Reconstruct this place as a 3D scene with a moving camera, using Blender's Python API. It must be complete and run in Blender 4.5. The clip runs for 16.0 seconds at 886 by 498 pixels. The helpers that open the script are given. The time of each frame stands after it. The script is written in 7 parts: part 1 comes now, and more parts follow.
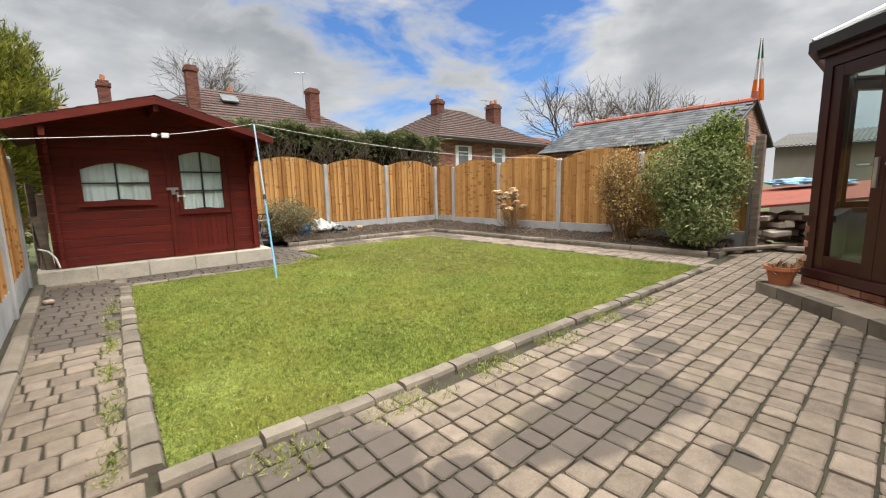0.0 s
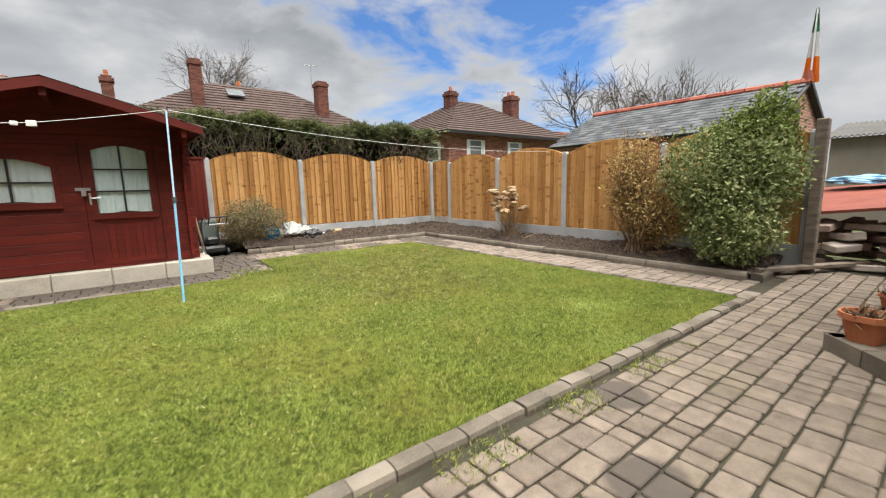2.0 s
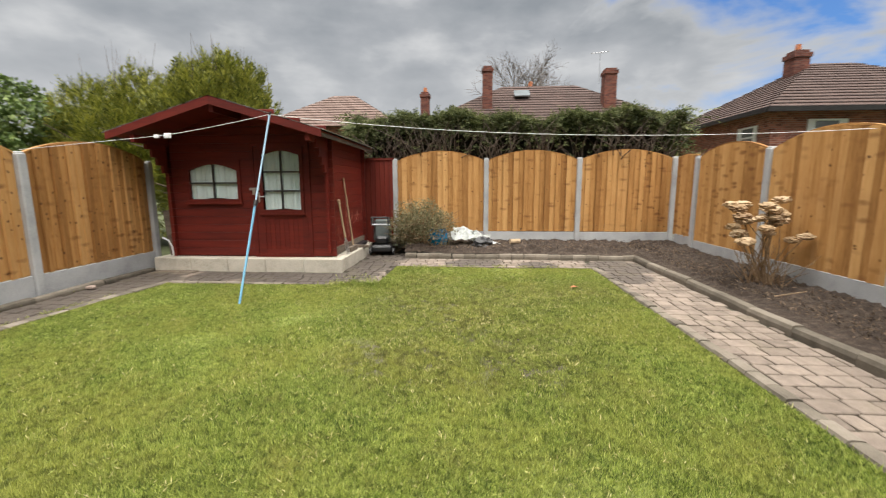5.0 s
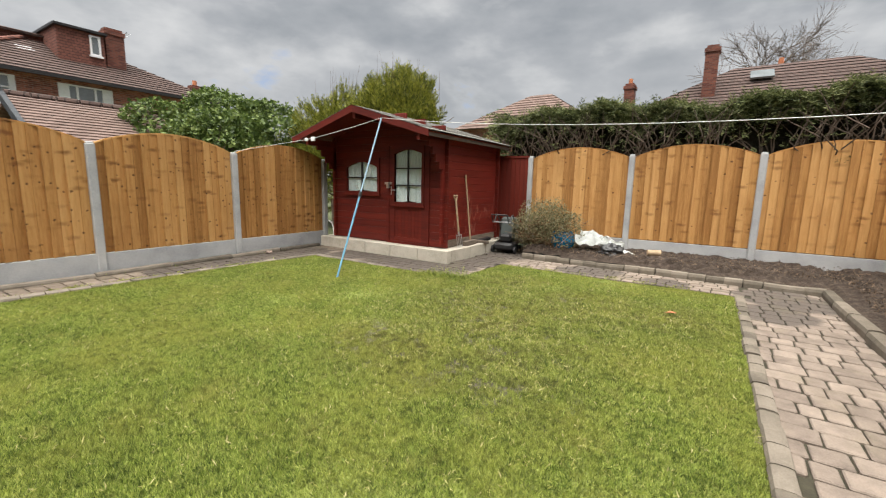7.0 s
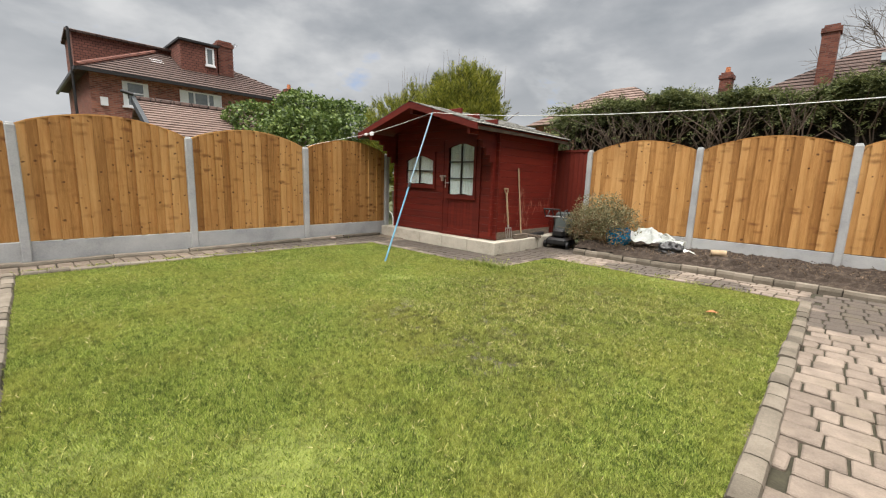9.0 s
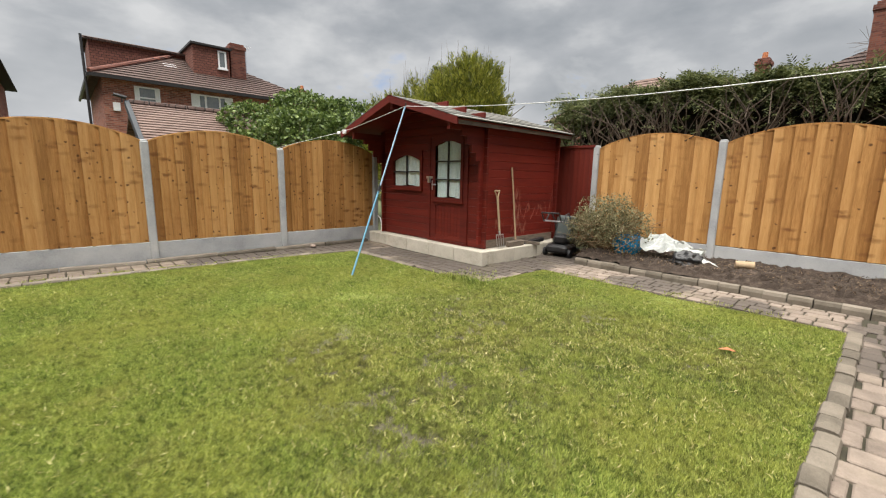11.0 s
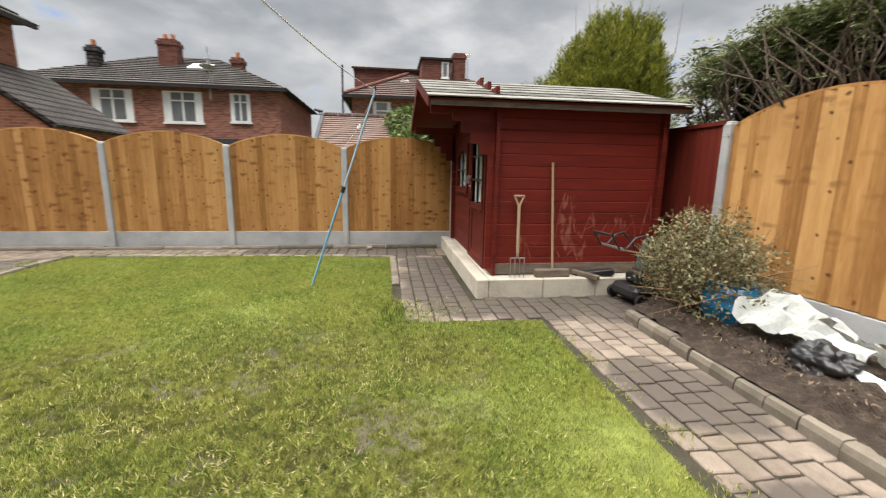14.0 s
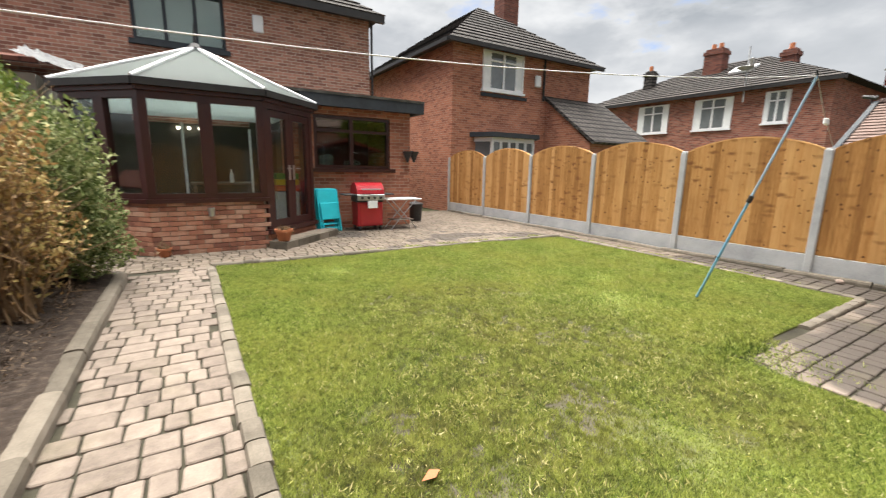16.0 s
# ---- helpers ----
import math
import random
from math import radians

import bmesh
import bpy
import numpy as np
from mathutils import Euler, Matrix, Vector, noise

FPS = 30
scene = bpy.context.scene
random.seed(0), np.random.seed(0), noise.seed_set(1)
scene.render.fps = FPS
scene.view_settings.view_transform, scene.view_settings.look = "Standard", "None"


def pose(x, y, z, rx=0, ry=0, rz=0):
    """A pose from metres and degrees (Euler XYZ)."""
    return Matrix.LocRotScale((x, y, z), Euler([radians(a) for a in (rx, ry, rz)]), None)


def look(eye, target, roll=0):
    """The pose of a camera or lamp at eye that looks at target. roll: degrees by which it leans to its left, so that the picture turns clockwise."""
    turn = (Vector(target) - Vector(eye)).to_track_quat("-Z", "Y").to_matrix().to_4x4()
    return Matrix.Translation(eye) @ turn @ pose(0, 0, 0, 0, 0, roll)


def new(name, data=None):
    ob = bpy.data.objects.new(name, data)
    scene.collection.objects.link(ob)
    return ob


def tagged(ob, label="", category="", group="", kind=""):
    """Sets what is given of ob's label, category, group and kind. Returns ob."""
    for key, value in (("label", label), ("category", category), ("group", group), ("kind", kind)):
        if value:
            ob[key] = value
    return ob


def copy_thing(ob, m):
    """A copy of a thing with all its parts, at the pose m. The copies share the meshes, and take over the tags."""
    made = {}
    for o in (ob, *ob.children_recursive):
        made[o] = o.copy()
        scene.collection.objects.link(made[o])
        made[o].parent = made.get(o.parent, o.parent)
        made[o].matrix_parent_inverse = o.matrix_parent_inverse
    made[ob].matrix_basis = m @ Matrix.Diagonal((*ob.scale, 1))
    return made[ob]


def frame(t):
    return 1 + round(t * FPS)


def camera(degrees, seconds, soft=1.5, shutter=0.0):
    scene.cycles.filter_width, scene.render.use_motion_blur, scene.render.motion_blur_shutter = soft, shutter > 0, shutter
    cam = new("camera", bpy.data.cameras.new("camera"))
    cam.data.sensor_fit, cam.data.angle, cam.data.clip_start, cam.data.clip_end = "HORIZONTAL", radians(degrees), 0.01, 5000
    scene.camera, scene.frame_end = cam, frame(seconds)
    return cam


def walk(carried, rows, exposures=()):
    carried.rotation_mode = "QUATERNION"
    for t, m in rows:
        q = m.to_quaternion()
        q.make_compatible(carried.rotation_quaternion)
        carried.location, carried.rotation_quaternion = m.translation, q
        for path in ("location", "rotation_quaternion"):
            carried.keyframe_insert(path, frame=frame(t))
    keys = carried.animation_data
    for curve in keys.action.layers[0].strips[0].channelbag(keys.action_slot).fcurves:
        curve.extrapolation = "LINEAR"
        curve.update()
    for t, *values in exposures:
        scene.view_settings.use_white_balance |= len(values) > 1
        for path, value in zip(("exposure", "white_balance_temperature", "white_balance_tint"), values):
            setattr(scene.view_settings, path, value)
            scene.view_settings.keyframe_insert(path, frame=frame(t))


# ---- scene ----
cam = camera(94.1, 16.0, soft=1.15, shutter=0.35)
PATH = [
    (0, (0.543, 0.622, 1.197), (1.854, 2.104, 0.907), -1.3),
    (0.5, (0.834, 0.7, 1.186), (2.14, 2.186, 0.893), -1.5),
    (1, (1.192, 0.819, 1.203), (2.487, 2.313, 0.903), -1.5),
    (1.5, (1.603, 0.967, 1.236), (2.873, 2.481, 0.929), -1.4),
    (2, (2.097, 1.091, 1.239), (3.31, 2.651, 0.933), -1.3),
    (2.5, (2.564, 1.288, 1.243), (3.682, 2.918, 0.936), -1.0),
    (3, (3.047, 1.453, 1.229), (4.015, 3.176, 0.924), -1.0),
    (3.5, (3.584, 1.627, 1.242), (4.355, 3.447, 0.939), -0.9),
    (4, (4.111, 1.791, 1.267), (4.625, 3.7, 0.966), -0.7),
    (4.5, (4.679, 1.901, 1.291), (4.88, 3.869, 0.991), -0.5),
    (5, (5.186, 2.061, 1.326), (5.046, 4.033, 1.024), -0.2),
    (7.5, (7.031, 2.665, 1.281), (5.843, 4.242, 0.962), 1.6),
    (8, (7.232, 2.711, 1.248), (5.97, 4.227, 0.922), 1.8),
    (8.5, (7.285, 2.721, 1.231), (5.967, 4.188, 0.901), 1.8),
    (9, (7.274, 2.706, 1.224), (5.913, 4.133, 0.893), 1.9),
    (11.5, (7.206, 4.227, 1.296), (5.709, 5.508, 0.955), 1.0),
    (12, (7.199, 4.77, 1.31), (5.629, 5.96, 0.967), 1.1),
    (12.5, (7.296, 5.388, 1.342), (5.632, 6.441, 0.991), 1.0),
    (13, (7.391, 6.0, 1.358), (5.626, 6.871, 1.0), 1.0),
    (13.5, (7.441, 6.645, 1.345), (5.571, 7.253, 0.979), 1.0),
    (14, (7.426, 7.33, 1.34), (5.477, 7.592, 0.976), 1.0),
    (14.5, (7.272, 7.901, 1.363), (5.326, 7.642, 0.98), 1.1),
    (15, (7.217, 8.255, 1.336), (5.503, 7.303, 0.941), 1.5),
    (15.5, (7.302, 8.548, 1.358), (5.991, 7.092, 0.952), 1.7),
    (16, (7.313, 8.745, 1.371), (6.29, 7.07, 0.988), 1.1),
]
EXPOSURES = [(0.0, 2.3), (3.0, 2.28), (5.0, 2.18), (9.0, 2.2), (12.5, 2.18), (14.0, 2.27), (14.5, 2.42), (15.0, 2.66), (15.5, 2.66), (16.0, 2.64)]
walk(cam, [(t, look(eye, target, roll)) for t, eye, target, roll in PATH], EXPOSURES)

# ---- world, sun, exposure ----
SUN_EL, SUN_AZ = radians(78), radians(172)  # azimuth from +y towards +x
world = bpy.data.worlds.new("world")
scene.world = world
world.use_nodes = True


def wire(nt, kind, **values):
    n = nt.nodes.new(kind)
    for k, v in values.items():
        n.inputs[k.replace("_", " ")].default_value = v
    return n


def ramp(nt, fac, stops):
    r = nt.nodes.new("ShaderNodeValToRGB")
    while len(r.color_ramp.elements) < len(stops):
        r.color_ramp.elements.new(0.5)
    for e, (p, c) in zip(r.color_ramp.elements, stops):
        e.position, e.color = p, (*c, 1) if len(c) == 3 else c
    nt.links.new(fac, r.inputs[0])
    return r.outputs[0]


def math_node(nt, op, a, b=None, clamp=False):
    n = nt.nodes.new("ShaderNodeMath")
    n.operation, n.use_clamp = op, clamp
    for k, v in enumerate((a, b)):
        if v is None:
            continue
        if isinstance(v, (int, float)):
            n.inputs[k].default_value = v
        else:
            nt.links.new(v, n.inputs[k])
    return n.outputs[0]


def mix(nt, fac, a, b, blend="MIX"):
    n = nt.nodes.new("ShaderNodeMix")
    n.data_type, n.blend_type = "RGBA", blend
    for k, v in ((0, fac), (6, a), (7, b)):
        if isinstance(v, (int, float)):
            n.inputs[k].default_value = v
        elif isinstance(v, tuple):
            n.inputs[k].default_value = (*v, 1)
        else:
            nt.links.new(v, n.inputs[k])
    return n.outputs[2]


def build_sky():
    nt = world.node_tree
    nt.nodes.clear()
    out, bg = nt.nodes.new("ShaderNodeOutputWorld"), nt.nodes.new("ShaderNodeBackground")
    sky = nt.nodes.new("ShaderNodeTexSky")
    sky.sky_type, sky.sun_disc = "NISHITA", False
    sky.sun_elevation, sky.sun_rotation = SUN_EL, SUN_AZ
    sky.dust_density = 0.6
    tc = nt.nodes.new("ShaderNodeTexCoord")
    mp = nt.nodes.new("ShaderNodeMapping")
    mp.inputs["Scale"].default_value = (1, 1, 2.2)
    nt.links.new(tc.outputs["Generated"], mp.inputs["Vector"])
    big = wire(nt, "ShaderNodeTexNoise", Scale=3.4, Detail=9.0, Roughness=0.56, Distortion=0.3)
    puff = wire(nt, "ShaderNodeTexNoise", Scale=4.2, Detail=8.0, Roughness=0.52)
    nt.links.new(mp.outputs[0], big.inputs["Vector"])
    nt.links.new(mp.outputs[0], puff.inputs["Vector"])
    # a gap in the cloud cover to the north-east
    gap = nt.nodes.new("ShaderNodeVectorMath")
    gap.operation = "DOT_PRODUCT"
    gap.inputs[1].default_value = Vector((0.61, 0.69, 0.36)).normalized()
    nt.links.new(tc.outputs["Generated"], gap.inputs[0])
    near = ramp(nt, gap.outputs["Value"], [(0.9, (0, 0, 0)), (0.995, (1, 1, 1))])
    body = math_node(nt, "ADD", math_node(nt, "MULTIPLY", math_node(nt, "SUBTRACT", big.outputs["Fac"], 0.5), 1.7), 0.84)
    cover = math_node(nt, "SUBTRACT", body, math_node(nt, "MULTIPLY", near, 0.46))
    alpha = ramp(nt, cover, [(0.36, (0, 0, 0)), (0.47, (0.45, 0.45, 0.45)), (0.6, (1, 1, 1))])
    shade = ramp(nt, puff.outputs["Fac"], [(0.3, (0.385, 0.42, 0.46)), (0.5, (0.56, 0.585, 0.62)), (0.68, (0.88, 0.89, 0.9))])
    sep = nt.nodes.new("ShaderNodeSeparateXYZ")
    nt.links.new(tc.outputs["Generated"], sep.inputs[0])
    low = ramp(nt, sep.outputs["Z"], [(0.02, (1, 1, 1)), (0.3, (0, 0, 0))])
    rim = ramp(nt, cover, [(0.5, (0.55, 0.55, 0.55)), (0.72, (0, 0, 0))])
    cloud = mix(nt, math_node(nt, "MULTIPLY", low, 0.62), mix(nt, rim, shade, (0.9, 0.91, 0.92)), (0.9, 0.91, 0.92))
    lit = mix(nt, 1.0, cloud, (CLOUD, CLOUD, CLOUD), "MULTIPLY")
    blue = mix(nt, 1.0, sky.outputs[0], (BLUE * 0.52, BLUE * 0.78, BLUE * 1.12), "MULTIPLY")
    nt.links.new(mix(nt, alpha, blue, lit), bg.inputs["Color"])
    bg.inputs["Strength"].default_value = 0.1
    nt.links.new(bg.outputs[0], out.inputs[0])


CLOUD, BLUE = 1.72, 0.3
build_sky()
sun_lamp = bpy.data.lights.new("sun", "SUN")
sun_lamp.energy, sun_lamp.angle, sun_lamp.color = 2.3, radians(75), (1.0, 0.965, 0.9)
sun = new("sun", sun_lamp)
sun.matrix_world = look((0, 0, 30), (-math.sin(SUN_AZ) * math.cos(SUN_EL), -math.cos(SUN_AZ) * math.cos(SUN_EL), 30 - math.sin(SUN_EL)))

# ---- materials ----


def surface(name, stops, scale=3.0, fine=60.0, rough=0.8, bump=0.25, stretch=(1, 1, 1), spread=0.0, metal=0.0, extra=None, fine_mix=0.35, depth=0.004, spec=0.3):
    """A node material: colour from coarse and fine noise in world space, a spread between pieces, and relief."""
    m = bpy.data.materials.new(name)
    m.use_nodes = True
    nt = m.node_tree
    bsdf = nt.nodes["Principled BSDF"]
    geo = nt.nodes.new("ShaderNodeNewGeometry")
    mp = nt.nodes.new("ShaderNodeMapping")
    mp.inputs["Scale"].default_value = stretch
    nt.links.new(geo.outputs["Position"], mp.inputs["Vector"])
    a = wire(nt, "ShaderNodeTexNoise", Scale=scale, Detail=6.0, Roughness=0.6)
    b = wire(nt, "ShaderNodeTexNoise", Scale=fine, Detail=3.0, Roughness=0.6)
    nt.links.new(mp.outputs[0], a.inputs["Vector"])
    nt.links.new(mp.outputs[0], b.inputs["Vector"])
    fac = math_node(nt, "ADD", math_node(nt, "MULTIPLY", a.outputs["Fac"], 1 - fine_mix), math_node(nt, "MULTIPLY", b.outputs["Fac"], fine_mix))
    if spread:
        info = nt.nodes.new("ShaderNodeObjectInfo")
        r = math_node(nt, "FRACT", math_node(nt, "ADD", info.outputs["Random"], geo.outputs["Random Per Island"]))
        fac = math_node(nt, "ADD", fac, math_node(nt, "MULTIPLY", math_node(nt, "SUBTRACT", r, 0.5), spread))
    col = ramp(nt, fac, stops)
    height = b.outputs["Fac"]
    if extra:
        col, height = extra(nt, geo, mp, col, height)
    nt.links.new(col, bsdf.inputs["Base Color"])
    bsdf.inputs["Roughness"].default_value = rough
    bsdf.inputs["Metallic"].default_value = metal
    bsdf.inputs["Specular IOR Level"].default_value = spec
    if bump:
        bp = wire(nt, "ShaderNodeBump", Strength=bump, Distance=depth)
        nt.links.new(height, bp.inputs["Height"])
        nt.links.new(bp.outputs[0], bsdf.inputs["Normal"])
    return m


def blot(nt, geo, spots, soft=0.5, wobble=0.9, scale=3.0):
    """A mask of ragged spots (x, y, radius) on the ground."""
    n = wire(nt, "ShaderNodeTexNoise", Scale=scale, Detail=5.0, Roughness=0.65)
    nt.links.new(geo.outputs["Position"], n.inputs["Vector"])
    total = None
    for x, y, r in spots:
        d = nt.nodes.new("ShaderNodeVectorMath")
        d.operation = "DISTANCE"
        nt.links.new(geo.outputs["Position"], d.inputs[0])
        d.inputs[1].default_value = (x, y, 0)
        v = math_node(nt, "SUBTRACT", 1.0, math_node(nt, "DIVIDE", d.outputs["Value"], r))
        total = v if total is None else math_node(nt, "MAXIMUM", total, v)
    f = math_node(nt, "ADD", total, math_node(nt, "MULTIPLY", math_node(nt, "SUBTRACT", n.outputs["Fac"], 0.5), wobble * 2))
    return math_node(nt, "MULTIPLY", f, 1 / soft, clamp=True)


def paving_dirt_shade(nt, geo, mp, col, height):
    # mud spots; the row along the shed front paints the shade there
    mud_and_shade = blot(nt, geo, [(2.86, 1.6, 0.4), (3.02, 1.88, 0.22), (2.25, 1.64, 0.28), (1.99, 1.71, 0.18), (3.69, 1.79, 0.2), (3.35, 1.8, 0.16), (2.55, 1.6, 0.3), (1.62, 1.77, 0.16), (1.4, 1.92, 0.14), (1.2, 2.25, 0.2), (2.6, 1.02, 0.1), (4.3, 2.25, 0.18), (0.42, 6.3, 1.0), (0.4, 7.4, 0.7), (0.46, 5.4, 0.5), (7.4, 8.1, 0.45), (7.6, 8.9, 0.6), (3.35, 8.8, 0.7), (3.6, 9.6, 0.5), (5.3, 9.2, 0.45), (6.3, 9.0, 0.35), (1.4, 7.9, 0.5), (2.2, 7.9, 0.5), (2.9, 7.85, 0.5), (3.4, 8.1, 0.45), (5.0, 9.1, 0.3), (1.2, 2.2, 0.5), (4.6, 0.6, 0.4)], soft=0.2, wobble=0.42, scale=4.5)
    col = mix(nt, math_node(nt, "MULTIPLY", mud_and_shade, 0.85), col, (0.066, 0.055, 0.047))
    moss = wire(nt, "ShaderNodeTexNoise", Scale=1.7, Detail=6.0, Roughness=0.7)
    nt.links.new(geo.outputs["Position"], moss.inputs["Vector"])
    return mix(nt, ramp(nt, moss.outputs["Fac"], [(0.52, (0, 0, 0)), (0.72, (0.45, 0.45, 0.45))]), col, (0.12, 0.105, 0.06)), height


def fence_wood(nt, geo, mp, col, height):
    """Knots, ragged dark marks across the boards and a warm variation along the fence."""
    def spots(scale, seed, lo, hi, share):
        m2 = nt.nodes.new("ShaderNodeMapping")
        m2.inputs["Scale"].default_value, m2.inputs["Location"].default_value = scale, (seed, seed, seed)
        bend = wire(nt, "ShaderNodeTexNoise", Scale=14.0, Detail=2.0)
        nt.links.new(geo.outputs["Position"], bend.inputs["Vector"])
        moved = nt.nodes.new("ShaderNodeVectorMath")
        moved.operation = "MULTIPLY_ADD"
        nt.links.new(bend.outputs["Color"], moved.inputs[0])
        moved.inputs[1].default_value = (0.05, 0.05, 0.05)
        nt.links.new(geo.outputs["Position"], moved.inputs[2])
        nt.links.new(moved.outputs[0], m2.inputs["Vector"])
        vo = wire(nt, "ShaderNodeTexVoronoi", Scale=1.0)
        nt.links.new(m2.outputs[0], vo.inputs["Vector"])
        pick = nt.nodes.new("ShaderNodeSeparateColor")
        nt.links.new(vo.outputs["Color"], pick.inputs[0])
        return math_node(nt, "MULTIPLY", ramp(nt, vo.outputs["Distance"], [(lo, (1, 1, 1)), (hi, (0, 0, 0))]), math_node(nt, "GREATER_THAN", pick.outputs[0], 1 - share))

    region = wire(nt, "ShaderNodeTexNoise", Scale=0.75, Detail=2.0)
    nt.links.new(geo.outputs["Position"], region.inputs["Vector"])
    much = ramp(nt, region.outputs["Fac"], [(0.38, (0.25, 0.25, 0.25)), (0.58, (1, 1, 1))])
    col = mix(nt, math_node(nt, "MULTIPLY", spots((4.2, 4.2, 11.0), 3.0, 0.12, 0.42, 0.5), math_node(nt, "MULTIPLY", much, 0.8)), col, (0.16, 0.062, 0.018))
    col = mix(nt, math_node(nt, "MULTIPLY", spots((9.0, 9.0, 10.0), 0.0, 0.1, 0.2, 0.4), 0.85), col, (0.075, 0.028, 0.01))
    band = wire(nt, "ShaderNodeTexNoise", Scale=1.3, Detail=5.0)
    nt.links.new(geo.outputs["Position"], band.inputs["Vector"])
    return mix(nt, ramp(nt, band.outputs["Fac"], [(0.5, (0, 0, 0)), (0.7, (0.3, 0.3, 0.3))]), col, (0.24, 0.105, 0.03)), height


def brickwork(joint, c1, c2, length=0.225, course=0.075, gap=0.01, depth=1.0):
    def extra(nt, geo, mp, col, height):
        sp = nt.nodes.new("ShaderNodeSeparateXYZ")
        nt.links.new(geo.outputs["Position"], sp.inputs[0])
        cb = nt.nodes.new("ShaderNodeCombineXYZ")
        nt.links.new(math_node(nt, "ADD", sp.outputs["X"], sp.outputs["Y"]), cb.inputs[0])
        nt.links.new(sp.outputs["Z"], cb.inputs[1])
        br = wire(nt, "ShaderNodeTexBrick", Scale=1.0, Mortar_Size=gap / 2, Brick_Width=length, Row_Height=course, Mortar_Smooth=0.3, Bias=0.0)
        br.inputs["Color1"].default_value, br.inputs["Color2"].default_value, br.inputs["Mortar"].default_value = (*c1, 1), (*c2, 1), (*joint, 1)
        nt.links.new(cb.outputs[0], br.inputs["Vector"])
        mod = mix(nt, 1.0, br.outputs["Color"], mix(nt, 0.5, col, (1, 1, 1)), "MULTIPLY")
        h = math_node(nt, "SUBTRACT", math_node(nt, "MULTIPLY", height, 0.3), br.outputs["Fac"])
        return mod, h
    return extra


GREY3 = [(0.3, (0.55, 0.55, 0.55)), (0.7, (1.0, 1.0, 1.0))]
M_PAVE = surface("block_paving", [(0.25, (0.09, 0.071, 0.055)), (0.5, (0.16, 0.128, 0.1)), (0.75, (0.24, 0.193, 0.153))], 9.0, 110, 0.85, 0.8, spread=0.22, extra=paving_dirt_shade)
M_PAVE_PINK = surface("pinkish_block_paving", [(0.25, (0.105, 0.083, 0.067)), (0.5, (0.182, 0.146, 0.119)), (0.75, (0.265, 0.215, 0.174))], 9.0, 110, 0.85, 0.8, spread=0.22, extra=paving_dirt_shade)
M_KERB = surface("weathered_kerb", [(0.25, (0.07, 0.06, 0.046)), (0.5, (0.135, 0.115, 0.09)), (0.75, (0.21, 0.18, 0.145))], 5, 110, 0.9, 0.6, spread=0.35)
M_SOIL = surface("dark_soil", [(0.3, (0.02, 0.014, 0.01)), (0.52, (0.05, 0.036, 0.027)), (0.72, (0.13, 0.098, 0.076))], 14, 90, 0.95, 1.0, depth=0.02)
M_JOINT = surface("sandy_joint_soil", [(0.3, (0.018, 0.016, 0.011)), (0.7, (0.06, 0.054, 0.034))], 4, 80, 0.95, 0.6)
M_FENCE = surface("new_fence_timber", [(0.25, (0.27, 0.125, 0.035)), (0.5, (0.45, 0.232, 0.076)), (0.8, (0.58, 0.335, 0.13))], 6, 30, 0.75, 0.4, stretch=(5, 5, 0.35), spread=0.46, extra=fence_wood)
M_CONC = surface("pale_concrete", [(0.3, (0.25, 0.255, 0.26)), (0.5, (0.38, 0.385, 0.39)), (0.75, (0.5, 0.5, 0.495))], 2.5, 90, 0.9, 0.35)
M_PLINTH = surface("painted_concrete_plinth", [(0.3, (0.3, 0.27, 0.22)), (0.5, (0.47, 0.43, 0.36)), (0.75, (0.6, 0.56, 0.48))], 3.5, 60, 0.9, 0.5)
M_RED = surface("red_brown_shed_stain", [(0.25, (0.06, 0.006, 0.0035)), (0.5, (0.11, 0.0105, 0.0055)), (0.8, (0.17, 0.019, 0.009))], 2.5, 40, 0.62, 0.35, stretch=(0.6, 0.6, 5), spread=0.16)


def scuffed(nt, geo, mp, col, height):
    n = wire(nt, "ShaderNodeTexNoise", Scale=9.0, Detail=5.0, Roughness=0.7)
    m2 = nt.nodes.new("ShaderNodeMapping")
    m2.inputs["Scale"].default_value = (1, 1, 0.35)
    nt.links.new(geo.outputs["Position"], m2.inputs["Vector"])
    nt.links.new(m2.outputs[0], n.inputs["Vector"])
    total = None
    for y, z, r in ((9.35, 0.75, 0.2), (9.42, 1.0, 0.16), (9.62, 0.78, 0.12), (9.5, 0.55, 0.2), (9.98, 0.72, 0.2), (10.12, 0.85, 0.15), (8.9, 0.55, 0.15)):
        d = nt.nodes.new("ShaderNodeVectorMath")
        d.operation = "DISTANCE"
        nt.links.new(geo.outputs["Position"], d.inputs[0])
        d.inputs[1].default_value = (2.92, y, z)
        v = math_node(nt, "SUBTRACT", 1.0, math_node(nt, "DIVIDE", d.outputs["Value"], r))
        total = v if total is None else math_node(nt, "MAXIMUM", total, v)
    f = math_node(nt, "ADD", math_node(nt, "MINIMUM", total, 0.35), math_node(nt, "MULTIPLY", math_node(nt, "SUBTRACT", n.outputs["Fac"], 0.62), 4.0))
    return mix(nt, math_node(nt, "MULTIPLY", math_node(nt, "MULTIPLY", f, 3.0, clamp=True), 0.4), col, (0.42, 0.2, 0.14)), height


